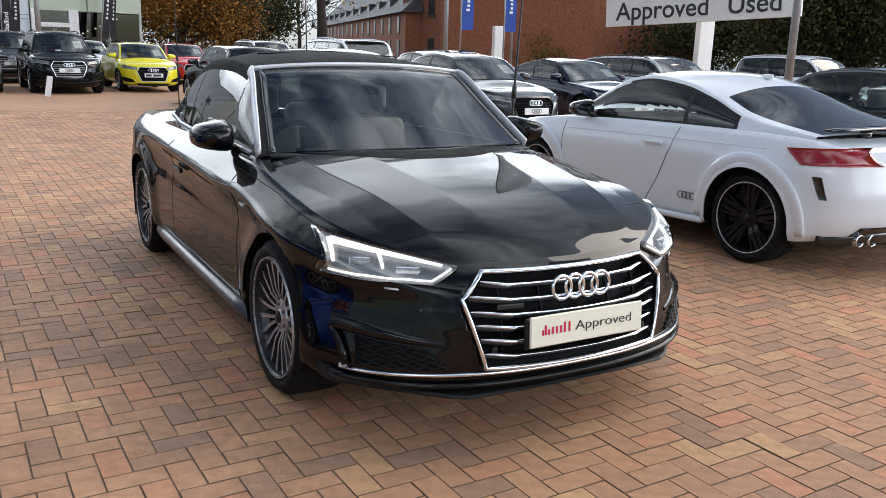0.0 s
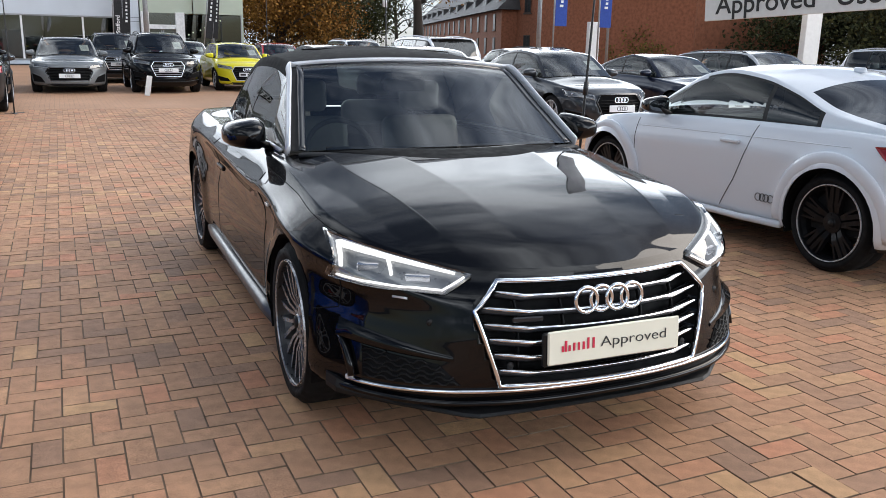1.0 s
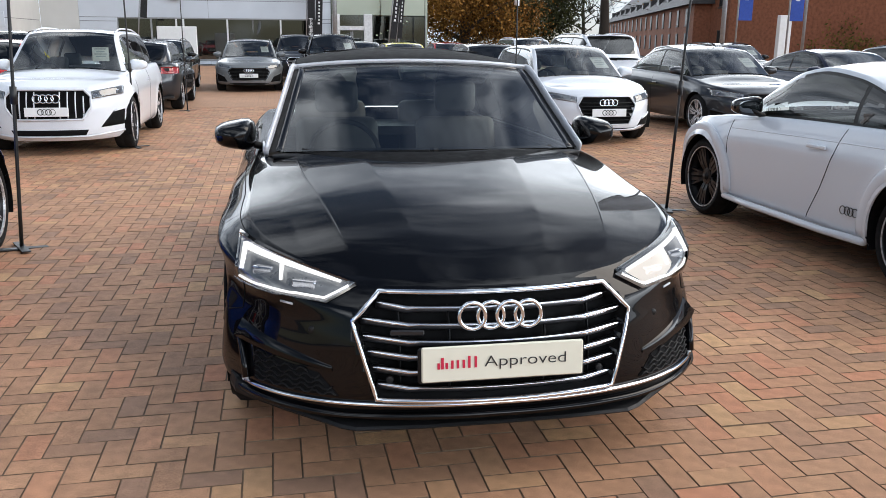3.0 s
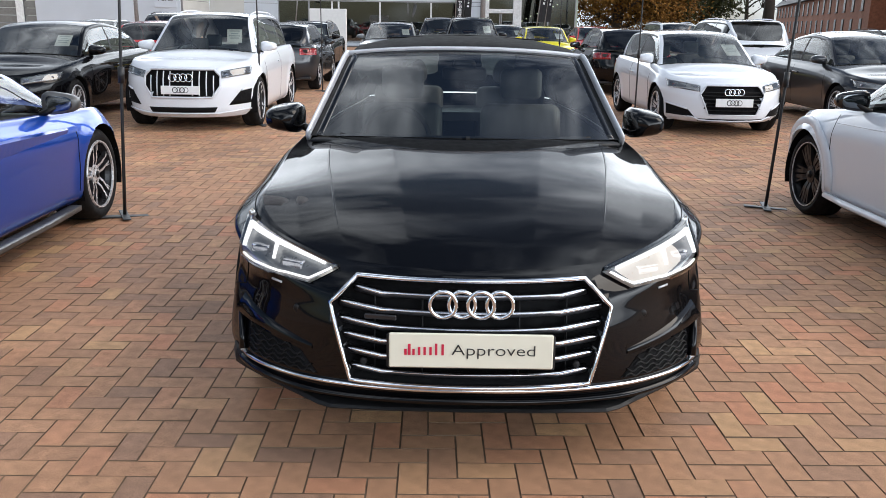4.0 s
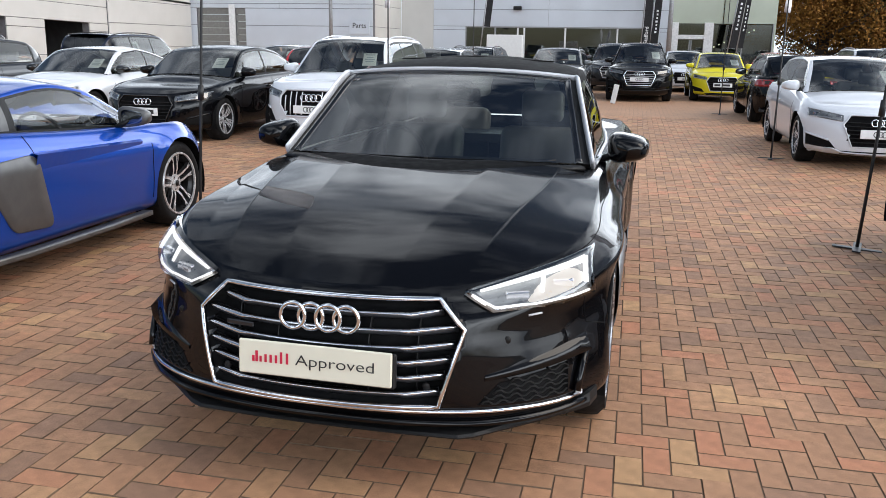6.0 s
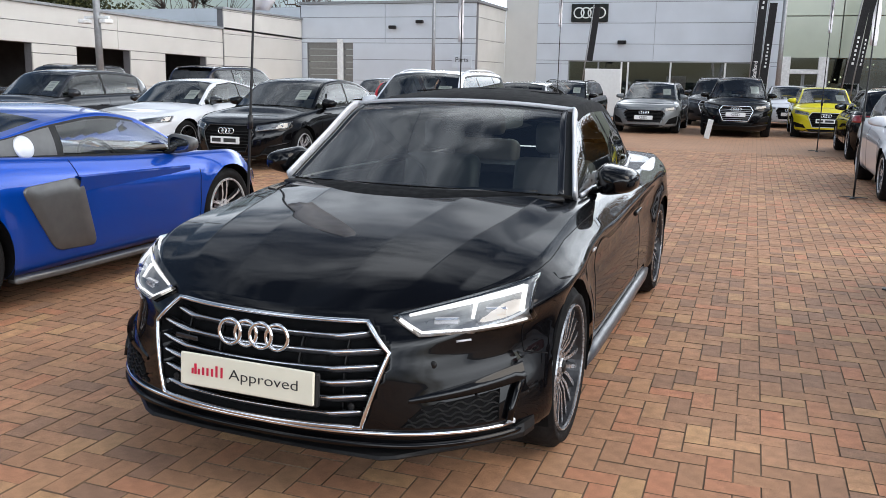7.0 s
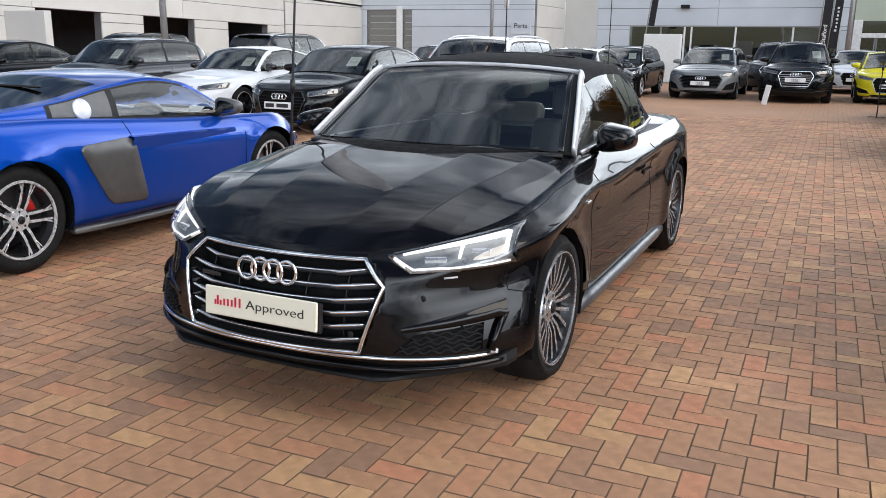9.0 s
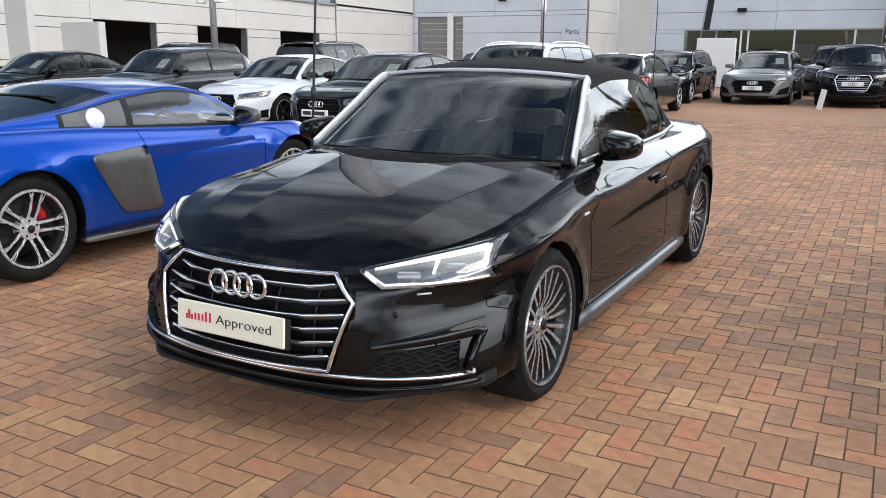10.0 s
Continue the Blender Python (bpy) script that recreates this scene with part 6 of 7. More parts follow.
rest = part("paving_blocks", mesh_of("paving_blocks", pv, pf, [M_PAVER, M_SAND], [0, 1, 1, 1, 1] * (len(pf) // 5), smooth=False), None, pavement, "weathered herringbone blocks")
tagged(rest, kind="stuff")


# ---- showroom, workshop and what stands beyond ----
M_PANEL = plain("silver_cladding", (0.55, 0.59, 0.64), 0.45, 0.2, vary=0.05, scale=0.6)
M_PANELW = plain("pale_cladding", (0.53, 0.525, 0.5), 0.5, 0.1, vary=0.06, scale=0.6)
M_JOINT = plain("cladding_joint", (0.12, 0.12, 0.13), 0.7)
M_FRAMEW = plain("white_frame", (0.7, 0.71, 0.71), 0.45)
M_SHOWGLASS = glass("showroom_glass", (0.8, 0.9, 0.85), 0.6)
M_GREENGLASS = plain("pale_green_panel", (0.42, 0.47, 0.38), 0.12, 0.0, coat=0.6, vary=0.1, scale=0.4)
# near-black colour carries the shade inside the workshop
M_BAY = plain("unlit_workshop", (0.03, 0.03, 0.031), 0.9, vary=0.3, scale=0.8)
M_INNER = plain("showroom_interior", (0.3, 0.3, 0.29), 0.8)
M_STEEL = plain("galvanised_post", (0.3, 0.31, 0.32), 0.5, 0.7)
M_POLE = plain("black_pole", (0.012, 0.012, 0.013), 0.45)
M_SHUTTER = plain("shutter_grey", (0.2, 0.2, 0.19), 0.5, 0.3)
M_FOOT = plain("dark_steel_foot", (0.06, 0.065, 0.07), 0.5, 0.4)
M_FLAGW = plain("white_flag", (0.75, 0.75, 0.78), 0.8)
M_FLAGK = plain("black_flag", (0.012, 0.012, 0.014), 0.8)
M_FLAGB = plain("blue_flag", (0.02, 0.06, 0.3), 0.8)
M_SIGN = plain("sign_white", (0.7, 0.71, 0.7), 0.5, vary=0.04)
M_LAMP = glow("showroom_lamp", (1.0, 0.9, 0.7), 6.0)


def clad(name, label, x0, x1, y0, y1, z1, mat, axis, face, step=1.22, z0=0.0, openings=()):
    """A wall of horizontal cladding boards on a dark backing; openings (a, b, z0, z1) are left out."""
    th = 0.06
    lo, hi = (x0, x1) if axis == "y" else (y0, y1)
    root = new(name)
    tagged(root, label, "wall", kind="structure")
    cuts = sorted({lo, hi, *[v for o in openings for v in o[:2]]})
    z = z0
    while z < z1 - 0.01:
        zt = min(z + step, z1)
        zs = sorted({z, zt, *[v for o in openings for v in o[2:4] if z < v < zt]})
        for za, zb in zip(zs, zs[1:]):
            run = None
            spans = []
            for a, b in zip(cuts, cuts[1:]):
                blocked = any(o[0] <= (a + b) / 2 <= o[1] and o[2] <= (za + zb) / 2 <= o[3] for o in openings)
                if not blocked:
                    if run is not None and abs(run[1] - a) < 1e-6:
                        run[1] = b
                    else:
                        run = [a, b]
                        spans.append(run)
            for a, b in spans:
                n = max(1, round((b - a) / 7.2))
                for i in range(n):
                    p, q = a + (b - a) * i / n + 0.008, a + (b - a) * (i + 1) / n - 0.008
                    g = 0.012
                    if axis == "y":
                        f0, f1 = (y0, y0 + th) if face < 0 else (y1 - th, y1)
                        bm = boxed(p, q, f0, f1, za + g, zb - g, 0.006, 1)
                    else:
                        f0, f1 = (x1 - th, x1) if face > 0 else (x0, x0 + th)
                        bm = boxed(f0, f1, p, q, za + g, zb - g, 0.006, 1)
                    part("panel", bm, mat, root)
        z = zt
    # backing, split round the openings
    for a, b in zip(cuts, cuts[1:]):
        o = [w for w in openings if w[0] <= (a + b) / 2 <= w[1]]
        za = z0
        for w in sorted(o, key=lambda w: w[2]) + [None]:
            zb = w[2] if w else z1
            if zb - za > 0.01:
                bm = boxed(a, b, y0 + th + 0.002, y1, za, zb) if axis == "y" else boxed(x0, x1 - th - 0.002, a, b, za, zb)
                part("backing", bm, M_JOINT, root)
            za = w[3] if w else z1
    return root


main = clad("wall_north", "silver clad showroom wall with a ribbon window", -11.5, 2.8, 50, 50.4, 9.0, M_PANEL, "y", -1, 1.22, openings=[(-9.46, 2.2, 0.25, 2.66)])
part("parapet", boxed(-11.6, 2.9, 49.9, 60, 9.0, 9.15), M_STEEL, main)
win = new("window_1")
tagged(win, "long dark ribbon window with pale mullions", "window", kind="structure")
edges = [-9.46, -7.6, -6.2, -5.8, -3.3, -0.2, 2.2]
for a, b in zip(edges, edges[1:]):
    part("pane", boxed(a + 0.03, b - 0.03, 50.12, 50.14, 0.3, 2.6), M_SHOWGLASS, win)
for x in edges:
    part("mullion", boxed(x - 0.05, x + 0.05, 50.06, 50.2, 0.25, 2.66), M_FRAMEW if x > -7 else M_STEEL, win)
part("window_frame", boxed(-9.5, 2.25, 50.04, 50.2, 2.6, 2.7), M_STEEL, win)
part("window_sill", boxed(-9.5, 2.25, 50.0, 50.25, 0.2, 0.3), M_STEEL, win)
inner = new("showroom_interior")
tagged(inner, "dim showroom behind the glass", "interior", kind="structure")
part("back_wall", boxed(-11, 9, 58, 58.2, 0, 8), M_INNER, inner)
part("floor_slab", boxed(-11, 9, 50.5, 58, 0.0, 0.02), M_INNER, inner)
part("ceiling_slab", boxed(-11, 2.8, 50.5, 58, 3.0, 3.1), M_INNER, inner)
for i in range(8):
    part("pendant_lamp", boxed(5.6 + 0.33 * i, 5.68 + 0.33 * i, 53 + 0.4 * (i % 3), 53.08 + 0.4 * (i % 3), 1.6 + 0.15 * i, 1.68 + 0.15 * i, 0.03, 2), M_LAMP, inner)
bx = tagged(new("wall_sign"), "black wall sign with four white rings", "sign")
bx.matrix_basis = pose(-8.26, 49.9, 5.48)
part("board", boxed(-1.12, 1.12, -0.06, 0.1, -0.53, 0.53, 0.02, 1), M_GLOSS, bx)
part("emblem", ring_mesh("emblem", 0.3, 0.04, 0.43, M_FRAMEW), None, bx, m=pose(0, -0.09, 0))

hall = tagged(new("glass_hall"), "tall glazed entrance hall with pale green panels", "facade", kind="structure")
for x0, x1 in ((2.85, 5.75), (5.8, 8.6)):
    for z0, z1 in ((2.95, 5.2), (5.25, 7.5), (7.55, 9.1)):
        part("panel", boxed(x0, x1, 49.95, 50.05, z0, z1, 0.01, 1), M_GREENGLASS, hall)
for a, b in ((5.3, 6.9), (6.95, 8.55)):
    part("pane", boxed(a, b, 50.0, 50.02, 0.1, 2.9), M_SHOWGLASS, hall)
for x in (5.27, 6.92, 8.57):
    part("mullion", boxed(x - 0.03, x + 0.03, 49.96, 50.08, 0, 2.95), M_STEEL, hall)
part("side_wall", boxed(8.6, 8.7, 50, 58, 0, 9.1), M_GREENGLASS, hall)
part("roof_slab", boxed(2.8, 8.7, 49.9, 58.2, 9.1, 9.3), M_STEEL, hall)
part("door_portal", boxed(2.85, 3.3, 49.7, 50.2, 0, 3.0, 0.02, 1), M_FRAMEW, hall)
part("door_portal", boxed(4.75, 5.25, 49.7, 50.2, 0, 3.0, 0.02, 1), M_FRAMEW, hall)
part("door_head", boxed(3.3, 4.75, 49.7, 50.2, 2.05, 2.3, 0.02, 1), M_FRAMEW, hall)
part("fanlight", boxed(3.3, 4.75, 49.95, 49.97, 2.3, 2.95), M_SHOWGLASS, hall)
for x in (3.32, 4.05):
    part("door_leaf", boxed(x, x + 0.68, 49.9, 49.94, 0.02, 2.03), M_SHOWGLASS, hall)
    part("door_stile", boxed(x + (0.62 if x < 4 else 0.0), x + (0.68 if x < 4 else 0.06), 49.88, 49.96, 0.02, 2.03), M_STEEL, hall)

block = clad("wall_parts", "silver clad parts department front with shutters", -24.8, -13.57, 44, 44.4, 5.65, M_PANEL, "y", -1, 1.22, openings=[(-24.4, -22.3, 0.0, 3.4), (-21.95, -21.3, 0.0, 3.4)])
for i in range(9):
    part("shutter_slat", boxed(-24.38, -22.32, 44.12, 44.16, 0.38 * i + 0.01, 0.38 * i + 0.36, 0.008, 1), M_SHUTTER, block)
    part("shutter_slat", boxed(-21.93, -21.32, 44.12, 44.16, 0.38 * i + 0.01, 0.38 * i + 0.36, 0.008, 1), M_SHUTTER, block)
part("door_post", boxed(-22.3, -21.95, 43.92, 44.05, 0, 3.6), M_FRAMEW, block)
part("parapet", boxed(-24.9, -13.45, 43.9, 50, 5.65, 5.8), M_STEEL, block)
clad("wall_return", "pale clad return wall", -13.9, -13.57, 44.45, 50, 5.65, M_PANELW, "x", 1)
tagged(part("wall_infill", boxed(-13.55, -11.5, 50.0, 50.4, 0, 9), M_PANELW, None), "pale clad wall between the blocks", "wall", kind="structure")
side = clad("wall_workshop", "pale clad workshop wall with dark bay openings", -25.2, -24.8, 12.0, 43.9, 4.18, M_PANELW, "x", 1, 1.165,
            openings=[(20.1, 23.2, 0.0, 2.7), (25.5, 28.7, 0.0, 2.7), (31.1, 34.3, 0.0, 2.7)])
part("parapet", boxed(-25.4, -24.7, 12.0, 43.9, 4.18, 4.28), M_STEEL, side)
# back wall and ceiling painted dark for the shade within the bays
part("bay_shade_wall", boxed(-30.2, -30.0, 12, 43, 0, 3.9), M_BAY, side)
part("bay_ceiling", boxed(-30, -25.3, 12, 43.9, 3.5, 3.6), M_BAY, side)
part("end_wall", boxed(-30, -25.25, 11.6, 11.95, 0, 3.95), M_PANELW, side)
tall = clad("wall_workshop_end", "taller pale clad end of the workshop", -25.1, -24.7, 35.8, 43.9, 4.75, M_PANELW, "x", 1, 1.165)
part("parapet", boxed(-25.2, -24.62, 35.7, 43.9, 4.75, 4.85), M_STEEL, tall)
side.matrix_basis = pose(0, 12, 0, -1.1) @ pose(0, -12, 0)  # the yard falls away
clad("wall_upper", "silver clad upper wall behind the workshop", -40.0, -24.85, 44.0, 44.4, 5.5, M_PANEL, "y", -1, 0.8, z0=3.9)
t = tagged(new("parts_sign"), "small wall sign for the parts entrance", "sign")
t.matrix_basis = pose(-14.35, 43.93, 2.42)
part("backplate", boxed(-0.6, 0.6, 0.0, 0.05, -0.4, 0.32, 0.01, 1), M_PANEL, t)
part("lettering", text_mesh("Parts", 0.4, M_INK, 0.004), None, t, m=pose(0, -0.012, -0.06, 90))
for x, z in ((-18.6, 4.3), (-16.9, 4.6)):
    f = tagged(new("floodlight"), "small black wall floodlight", "lamp")
    f.matrix_basis = pose(x, 43.9, z)
    part("housing", boxed(-0.22, 0.22, -0.3, -0.06, -0.1, 0.08, 0.03, 1), M_TRIM, f)
    part("bracket", boxed(-0.05, 0.05, -0.1, 0.13, -0.04, 0.04), M_TRIM, f)
f = tagged(new("floodlight"), "small black wall floodlight", "lamp")
f.matrix_basis = pose(-6.2, 49.9, 3.75)
part("housing", boxed(-0.25, 0.25, -0.35, -0.06, -0.12, 0.1, 0.03, 1), M_TRIM, f)
part("bracket", boxed(-0.05, 0.05, -0.1, 0.13, -0.04, 0.04), M_TRIM, f)

# ---- brick building ----
M_BRICK = plain("red_brickwork", (0.31, 0.115, 0.06), 0.85, vary=0.25, scale=5.0, bump=0.3, bump_scale=30)
M_SLATE = plain("grey_slate", (0.06, 0.055, 0.055), 0.7, vary=0.2, scale=2.0, bump=0.4, bump_scale=12)
M_PANE = plain("dark_window_pane", (0.02, 0.022, 0.025), 0.3, spec=0.2)
M_SASH = plain("brown_sash", (0.09, 0.06, 0.045), 0.5)


def brick_wing(name, label, x, y, ang, length, depth, eave, ridge, floors, step, dormers=False):
    """A long brick range: its front runs along local x, the roof slopes up behind it."""
    h = tagged(new(name), label, "building")
    h.matrix_basis = pose(x, y, 0, 0, 0, ang)
    part("wall", boxed(0, length, 0, depth, 0, eave), M_BRICK, h)
    ov = 0.5
    v = [(-ov, -ov, eave - 0.1), (length + ov, -ov, eave - 0.1), (length + ov, depth + ov, eave - 0.1), (-ov, depth + ov, eave - 0.1), (1.5, depth / 2, ridge), (length - 1.5, depth / 2, ridge)]
    part("roof", mesh_of("roof", v, [(0, 1, 5, 4), (1, 2, 5), (2, 3, 4, 5), (3, 0, 4), (3, 2, 1, 0)], M_SLATE, smooth=False), None, h)
    for z in floors:
        k = 1.6
        while k < length - 1.2:
            w = part("window", boxed(k - 0.48, k + 0.48, -0.06, 0.08, z, z + 1.35), M_SASH, h)
            part("pane", boxed(k - 0.43, k - 0.03, -0.075, -0.062, z + 0.08, z + 1.28), M_PANE, w)
            part("pane", boxed(k + 0.03, k + 0.43, -0.075, -0.062, z + 0.08, z + 1.28), M_PANE, w)
            part("window_sill", boxed(k - 0.6, k + 0.6, -0.12, 0.0, z - 0.1, z), M_SASH, w)
            k += step
    if dormers:
        k = 3.0
        while k < length - 2:
            d = part("dormer", boxed(k - 0.8, k + 0.8, 0.4, 2.6, eave, eave + 1.5), M_SLATE, h)
            part("pane", boxed(k - 0.55, k + 0.55, 0.36, 0.39, eave + 0.25, eave + 1.25), M_PANE, d)
            k += step * 1.5
    return h


brick_wing("brick_building", "long red brick building with slate roof and dormers", 54.7, 134.6, -106.9, 76.0, 12.0, 4.6, 10.5, (0.9, 2.9), 4.2, True)
brick_wing("brick_building", "tall red brick range beside the forecourt", 33.8, 64.7, -88.5, 24.5, 12.0, 6.3, 9.8, (1.1, 4.2), 3.3)
brick_wing("brick_building", "red brick gable end lit by the sun", 34.5, 40.1, 24.0, 16.0, 12.0, 6.0, 9.5, (1.2, 4.3), 7.0)

# ---- trees ----
M_BARK = plain("bark", (0.06, 0.045, 0.035), 0.9, bump=0.8, bump_scale=25)


def leaf_material(name, lo, hi):
    m, n, l, b = material(name)
    rnd = n.new("ShaderNodeNewGeometry").outputs["Random Per Island"]
    ramp = n.new("ShaderNodeValToRGB")
    ramp.color_ramp.elements[0].color, ramp.color_ramp.elements[1].color = (*lo, 1), (*hi, 1)
    l.new(rnd, ramp.inputs["Fac"])
    l.new(ramp.outputs["Color"], b.inputs["Base Color"])
    b.inputs["Roughness"].default_value, b.inputs["Specular IOR Level"].default_value = 0.75, 0.2
    return m


M_LEAFO = leaf_material("autumn_leaf", (0.16, 0.066, 0.015), (0.36, 0.175, 0.037))
M_LEAFG = leaf_material("evergreen_leaf", (0.02, 0.026, 0.012), (0.085, 0.085, 0.03))
M_LEAFY = leaf_material("yellow_green_leaf", (0.06, 0.06, 0.015), (0.25, 0.2, 0.04))


def tree(name, label, x, y, height, spread, leaf, count, seed, low=0.25, size=0.3):
    """A tapered trunk, forking limbs and a ragged crown of single leaves."""
    r = np.random.default_rng(seed)
    root = tagged(new(name), label, "tree")
    root.matrix_basis = pose(x, y, 0)
    pieces, tips = [], []
    trunk = [(0, 0, -0.1), (0.1, 0.05, height * 0.2), (0.0, 0.15, height * 0.4), (0.1, 0.0, height * 0.75)]
    rt = height * (0.028 if leaf else 0.015)
    pieces.append(sweep(trunk, np.array([rt * 1.3, rt, rt * 0.75, rt * 0.3]), sides=8, up=(0, 1, 0)))
    for i in range(16):
        z = height * (low + 0.55 * i / 16)
        a = i * 2.4 + r.uniform(-0.4, 0.4)
        ln = spread * (0.55 + 0.45 * r.random()) * (1.15 - 0.6 * i / 16)
        p1 = np.array([0.3 * ln * math.cos(a), 0.3 * ln * math.sin(a), z + 0.15 * ln])
        p2 = np.array([ln * math.cos(a + 0.2), ln * math.sin(a + 0.2), z + 0.45 * ln * r.uniform(0.5, 1.2)])
        pieces.append(sweep([(0, 0, z), p1, (p1 + p2) / 2 + r.normal(0, 0.1 * ln, 3), p2], np.array([rt * 0.5, rt * 0.35, rt * 0.2, rt * 0.08]), sides=6, up=(0.1, 0.2, 1)))
        tips += [p1, (p1 + p2) / 2, p2]
        for j in range(3 if leaf else 22):
            q = p2 + r.normal(0, 0.3 * ln, 3) + (0 if leaf else np.array([0, 0, 0.25 * ln]))
            pieces.append(sweep([(p1 + p2) / 2, ((p1 + p2) / 2 + q) / 2 + r.normal(0, 0.1, 3), q], np.array([rt * 0.2, rt * 0.12, rt * 0.05]), sides=5, up=(0.1, 0.2, 1)))
            tips.append(q)
    part("trunk", joined("trunk", pieces, M_BARK), None, root)
    if leaf is None:
        return root
    tips = np.array(tips)
    c = tips[r.integers(0, len(tips), count)] + r.normal(0, 1, (count, 3)) * np.array([0.16, 0.16, 0.13]) * spread
    c[:, 2] = np.maximum(c[:, 2], height * low * 0.7)
    u, w = r.normal(0, 1, (count, 3)), r.normal(0, 1, (count, 3))
    u /= np.linalg.norm(u, axis=1)[:, None]
    w -= (u * w).sum(1)[:, None] * u
    w /= np.linalg.norm(w, axis=1)[:, None]
    sz = size * r.uniform(0.5, 1.2, count)[:, None]
    n = np.cross(u, w) * sz * 0.25
    quad = np.stack([c - u * sz, c + w * sz * 0.55 + n, c + u * sz, c - w * sz * 0.55 + n], 1).reshape(-1, 3)
    me = bpy.data.meshes.new("crown")
    me.vertices.add(len(quad))
    me.vertices.foreach_set("co", quad.ravel())
    me.loops.add(count * 4)
    me.loops.foreach_set("vertex_index", np.arange(count * 4, dtype=np.int32))
    me.polygons.add(count)
    me.polygons.foreach_set("loop_start", np.arange(0, count * 4, 4, dtype=np.int32))
    me.polygons.foreach_set("loop_total", np.full(count, 4, dtype=np.int32))
    me.update(calc_edges=True)
    me.materials.append(leaf)
    tagged(part("crown", me, None, root), kind="stuff")
    return root


tree("tree", "broad tree in orange brown autumn leaf", 12.8, 58.0, 13.0, 5.0, M_LEAFO, 45000, 1, 0.08, 0.12)
tree("tree", "tall dark evergreen tree", 17.0, 60.0, 15.0, 4.6, M_LEAFG, 45000, 2, 0.05, 0.12)
tree("tree", "thin autumn tree with orange leaves", 25.0, 62.0, 14.0, 4.5, M_LEAFO, 8000, 3, 0.42, 0.14)
tree("tree", "dark green tree behind the sign", 40.0, 26.0, 12.0, 5.5, M_LEAFG, 60000, 4, 0.05, 0.13)
tree("tree", "dark green tree behind the sign", 46.0, 36.0, 13.0, 5.5, M_LEAFG, 60000, 5, 0.05, 0.15)
tree("bush", "yellow green autumn bush by the brick wall", 34.0, 44.0, 4.2, 2.2, M_LEAFY, 7000, 6, 0.05, 0.1)
tree("tree", "bare winter tree behind the workshop", -46.0, 62.0, 14.0, 4.5, None, 0, 7, 0.3)
tree("tree", "bare winter tree behind the workshop", -36.0, 64.0, 13.0, 4.0, None, 0, 8, 0.3)
tree("tree", "dark green tree behind the workshop", -60.0, 62.0, 11.5, 5.0, M_LEAFG, 12000, 9, 0.2, 0.2)
tree("tree", "bare branching tree by the brick building", 27.0, 72.0, 11.0, 4.0, None, 0, 10, 0.2)

# ---- signs, posts and flags ----
sg = tagged(new("forecourt_sign"), "large white sign board on steel posts", "sign")
S0, S1 = Vector((19.04, 21.29, 0)), Vector((21.08, 14.75, 0))
ang = math.degrees(math.atan2((S1 - S0).y, (S1 - S0).x))
length = (S1 - S0).length
sg.matrix_basis = pose(S0.x, S0.y, 0, 0, 0, ang) @ pose(0, 0, 0, 0, -3.0, 0)
part("board", boxed(0, length, -0.06, 0.06, 2.45, 3.6, 0.01, 1), M_SIGN, sg)
part("lettering", text_mesh("Approved", 0.86, M_INK, 0.004, "LEFT", 0.008), None, sg, "dark lettering", m=pose(0.42, -0.07, 2.66, 90))
part("lettering", text_mesh("Used", 0.86, M_INK, 0.004, "LEFT", 0.008), None, sg, "dark lettering", m=pose(4.5, -0.07, 2.66, 90))
for x in np.linspace(0.8, length - 0.8, 5):
    bar("sign_post", [(x, 0.12, 0), (x, 0.12, 3.5)], M_STEEL, sg, 0.05, sides=10)


def feather(x, y, mat, lean=2.0, turn=0.0, base=0.35, rod=2.0, top=3.6):
    """A pole on a flat steel foot with a sail-shaped flag."""
    f = tagged(new("feather_flag"), "sail-shaped flag on a thin black pole with a flat foot", "flag", "feather flags")
    f.matrix_basis = pose(x, y, 0, 0, lean, turn)
    part("foot", boxed(-base / 2, base / 2, -0.03, 0.03, 0.0, 0.012, 0.003, 1), M_FOOT, f)
    part("foot_bar", boxed(-0.03, 0.03, -base / 2, base / 2, 0.012, 0.022, 0.003, 1), M_FOOT, f)
    zs = np.linspace(0.01, top, 14)
    pole = [(0.25 * max(0, (z - rod) / (top - rod)) ** 2.5, 0, z) for z in zs]
    bar("pole", pole, M_POLE, f, np.linspace(0.014, 0.007, 14), sides=8, up=(0, 1, 0))
    bar("knob", [(0, 0, 1.02), (0, 0, 1.14)], M_POLE, f, 0.024, sides=10, up=(0, 1, 0))
    vs, fs = [], []
    n = 16
    for i in range(n + 1):
        z = rod + (top - rod) * i / n
        px = 0.25 * ((z - rod) / (top - rod)) ** 2.5
        w = 0.5 * math.sin(math.pi * min(1, 0.08 + 0.92 * i / n)) ** 0.6 * (0.6 + 0.4 * i / n)
        for j in range(5):
            vs.append((px + w * j / 4, 0.04 * math.sin(j * 1.4 + i * 0.5), z))
    fs = [(i * 5 + j, i * 5 + j + 1, i * 5 + j + 6, i * 5 + j + 5) for i in range(n) for j in range(4)]
    fl = part("flag", mesh_of("flag", vs, fs, mat), None, f)
    so = fl.modifiers.new("cloth", "SOLIDIFY")
    so.thickness = 0.004
    return f


feather(-2.5, 3.78, M_FLAGW, 3.2, 25)
feather(-2.6, 9.69, M_FLAGW, 1.0, 112)
feather(2.72, 4.37, M_FLAGW, 2.4, -15)
feather(2.9, 9.95, M_FLAGW, 4.0, 78)
feather(2.97, 18.3, M_FLAGW, 1.0, 85, rod=2.6)
feather(-2.5, 15.9, M_FLAGW, 1.0, 104, rod=2.6)


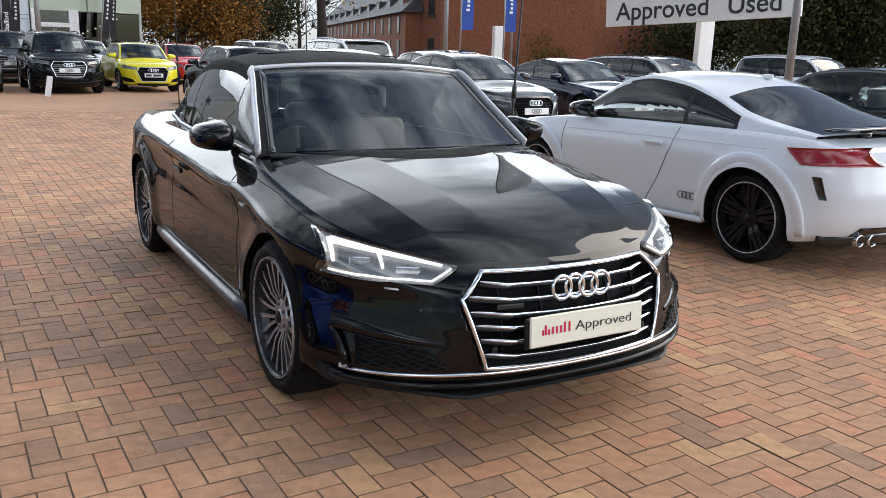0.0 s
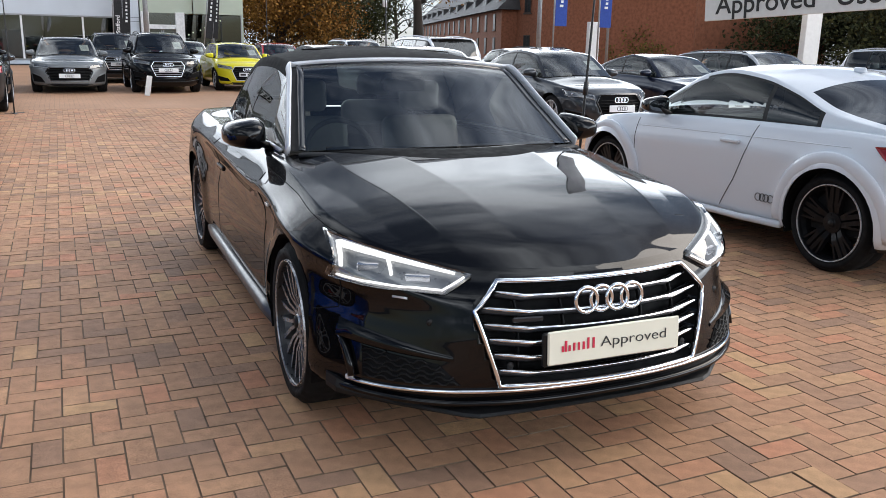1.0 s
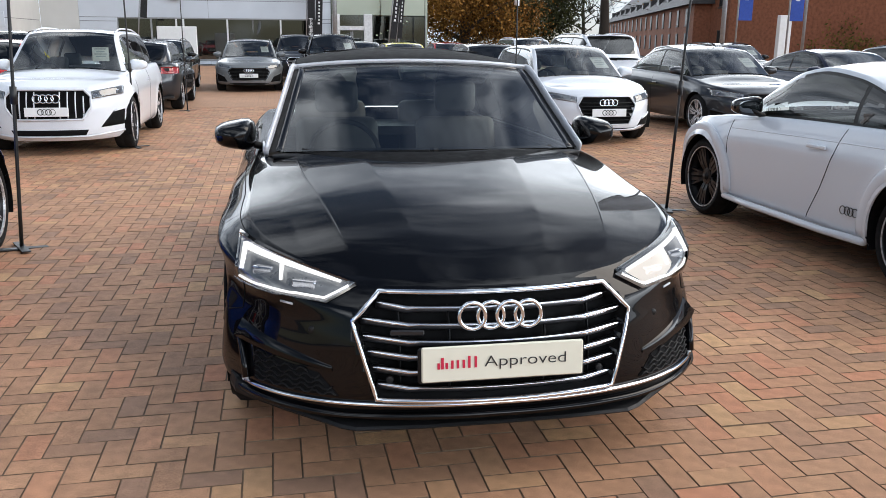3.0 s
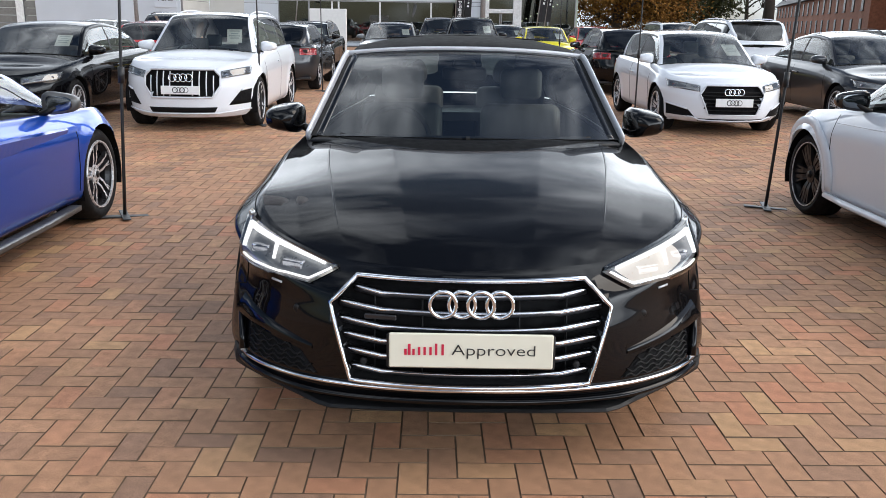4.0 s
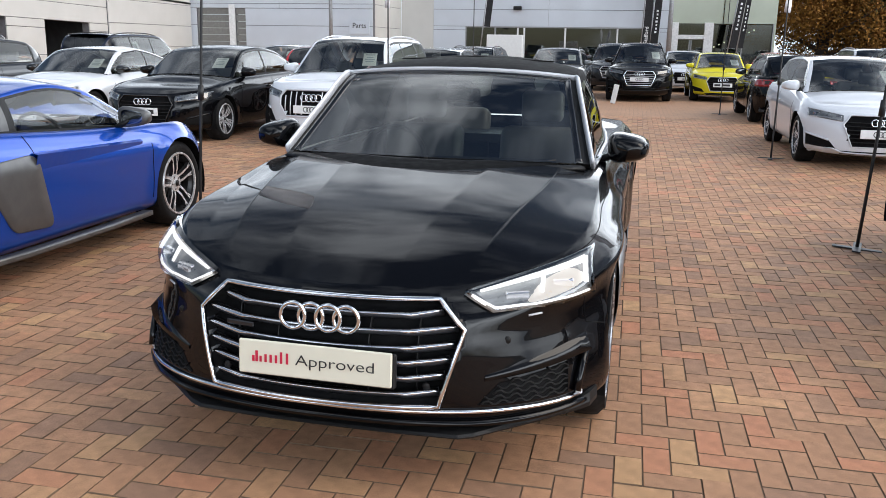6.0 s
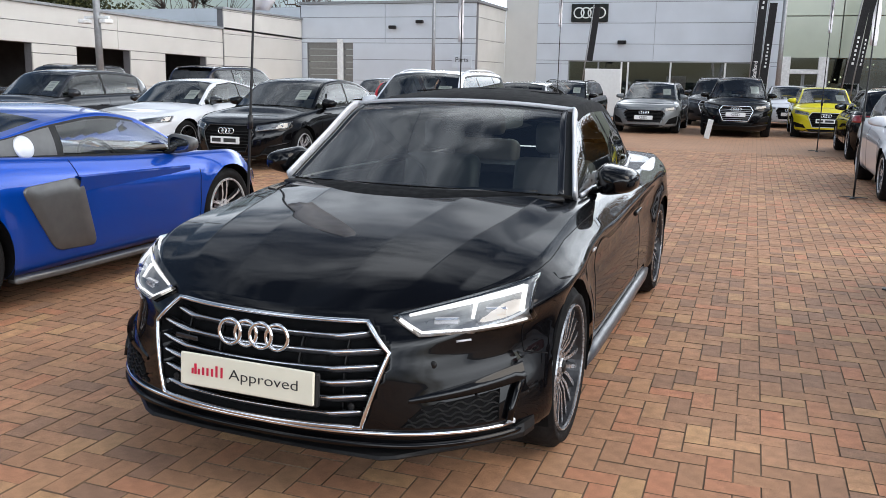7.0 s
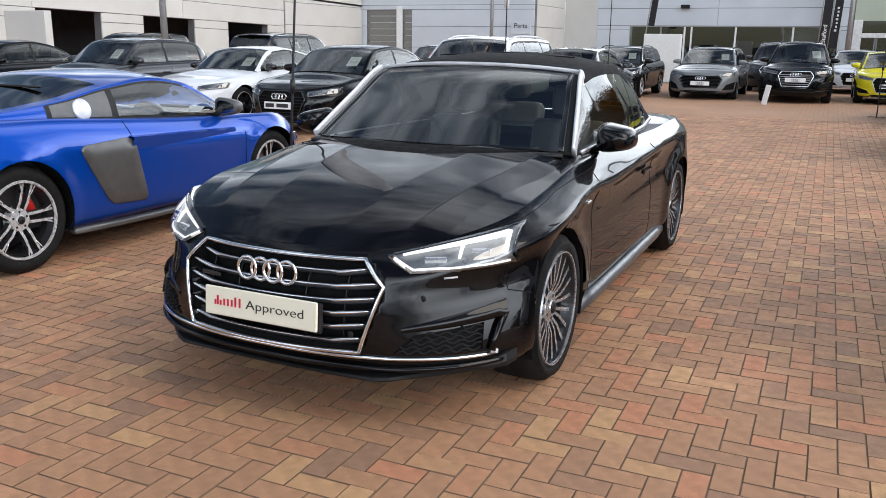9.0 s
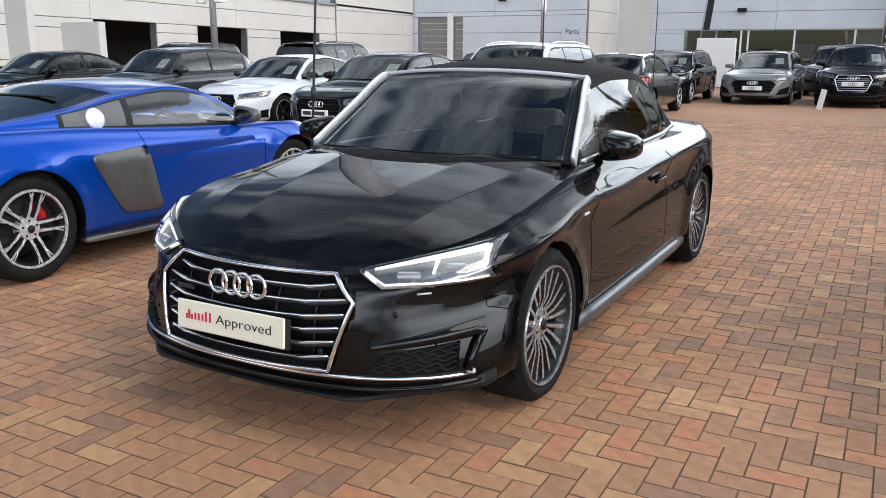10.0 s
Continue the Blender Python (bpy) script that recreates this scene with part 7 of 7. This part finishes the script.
def banner(x, y, z0, z1, w, mat, mark, lean=0.0, words=""):
    b = tagged(new("banner_flag"), "tall printed banner on a pole", "flag", "banners")
    b.matrix_basis = pose(x, y, 0, 0, lean, 0)
    bar("pole", [(0, 0, 0), (0, 0, z1 + 0.1)], M_STEEL, b, 0.035, sides=8, up=(0, 1, 0))
    part("flag", boxed(0.05, 0.05 + w, -0.01, 0.01, z0, z1, 0.004, 1), mat, b)
    if words:
        part("lettering", text_mesh(words, w * 0.7, mark, 0.004, "LEFT", 0.004), None, b, "white lettering", m=pose(0.05 + w * 0.66, -0.016, z0 + 0.25, 0, -90, 0) @ pose(0, 0, 0, 90))
    for k in range(4 if words else 7):
        zz = z0 + (z1 - z0) * ((0.66 if words else 0.2) + 0.045 * k)
        part("marking", boxed(0.05 + w * (0.42 if k % 3 else 0.34), 0.05 + w * 0.64, -0.016, -0.012, zz, zz + (z1 - z0) * 0.025), mark, b)


banner(16.6, 27.5, 2.3, 6.0, 0.55, M_FLAGB, M_FRAMEW)
banner(18.75, 27.5, 2.3, 6.0, 0.55, M_FLAGB, M_FRAMEW)
banner(1.15, 47.0, 1.5, 7.4, 0.42, M_FLAGK, M_FRAMEW, 1.5, "Stafford")
banner(1.6, 48.0, 1.5, 5.8, 0.4, M_FLAGK, M_FRAMEW, 2.5)
banner(5.6, 46.0, 1.6, 6.4, 0.36, M_FLAGK, M_FRAMEW, 6.5)
banner(6.2, 47.0, 1.6, 6.2, 0.26, M_FLAGK, M_FRAMEW, 5.0)
banner(-8.0, 46.5, 2.6, 5.6, 0.35, M_FLAGK, M_FLAGK, 6.0)


def post(x, y, h, r=0.09, label="grey steel lamp post", cctv=False):
    p = tagged(new("lamp_post"), label, "post", "posts")
    p.matrix_basis = pose(x, y, 0)
    bar("column", [(0, 0, 0), (0, 0, h * 0.4), (0, 0, h)], M_STEEL, p, np.array([r * 1.15, r, r * 0.75]), sides=14, up=(0, 1, 0))
    if cctv:
        part("bracket", boxed(-0.45, 0.45, -0.05, 0.05, 3.0, 3.08, 0.01, 1), M_FRAMEW, p)
        for s in (-0.4, 0.4):
            part("camera_housing", boxed(s - 0.12, s + 0.12, -0.25, 0.1, 2.86, 2.98, 0.03, 2), M_FRAMEW, p)


post(-17.1, 18.3, 8.0, 0.1, "grey post with small security cameras", True)
post(14.3, 10.0, 8.0, 0.085)
post(18.0, 31.0, 8.0, 0.1)
post(24.5, 35.0, 8.0, 0.07)
post(-14.6, 40.0, 9.0, 0.09)
post(2.6, 44.0, 9.0, 0.12)
for x, y, w, h, lab, name in ((-4.4, 33.0, 1.5, 1.95, "plain white notice box", "notice_box"), (21.2, 18.8, 0.7, 2.75, "tall pale totem sign", "totem_sign"), (20.2, 30.0, 0.55, 2.6, "small grey totem sign", "totem_sign"), (-20.5, 14.0, 1.0, 3.4, "tall pale totem sign", "totem_sign"),
                            (-18.6, 14.6, 1.6, 2.2, "plain white notice box", "notice_box")):
    b = tagged(new(name), lab, "sign")
    b.matrix_basis = pose(x, y, 0)
    part("panel", boxed(-w / 2, w / 2, -0.12, 0.12, 0.05, h, 0.02, 1), M_PANELW if y < 15 and x < 0 else M_SIGN, b)
    part("foot", boxed(-w / 2 - 0.05, w / 2 + 0.05, -0.2, 0.2, 0, 0.05), M_STEEL, b)
bol = tagged(new("marker_board"), "leaning white marker board on the paving", "marker")
bol.matrix_basis = pose(0.42, 21.3, 0, 0, 10, 0)
part("board", boxed(-0.07, 0.07, -0.02, 0.02, 0.0, 0.52, 0.008, 1), M_SIGN, bol)

# ---- the blocks the camera passes nearest ----
for x, y, flat in near_blocks:
    part("paving_block", near_mesh[flat], None, pavement, m=pose(x, y, rng.normal(0, 0.0008), rng.normal(0, 0.25), rng.normal(0, 0.25)))
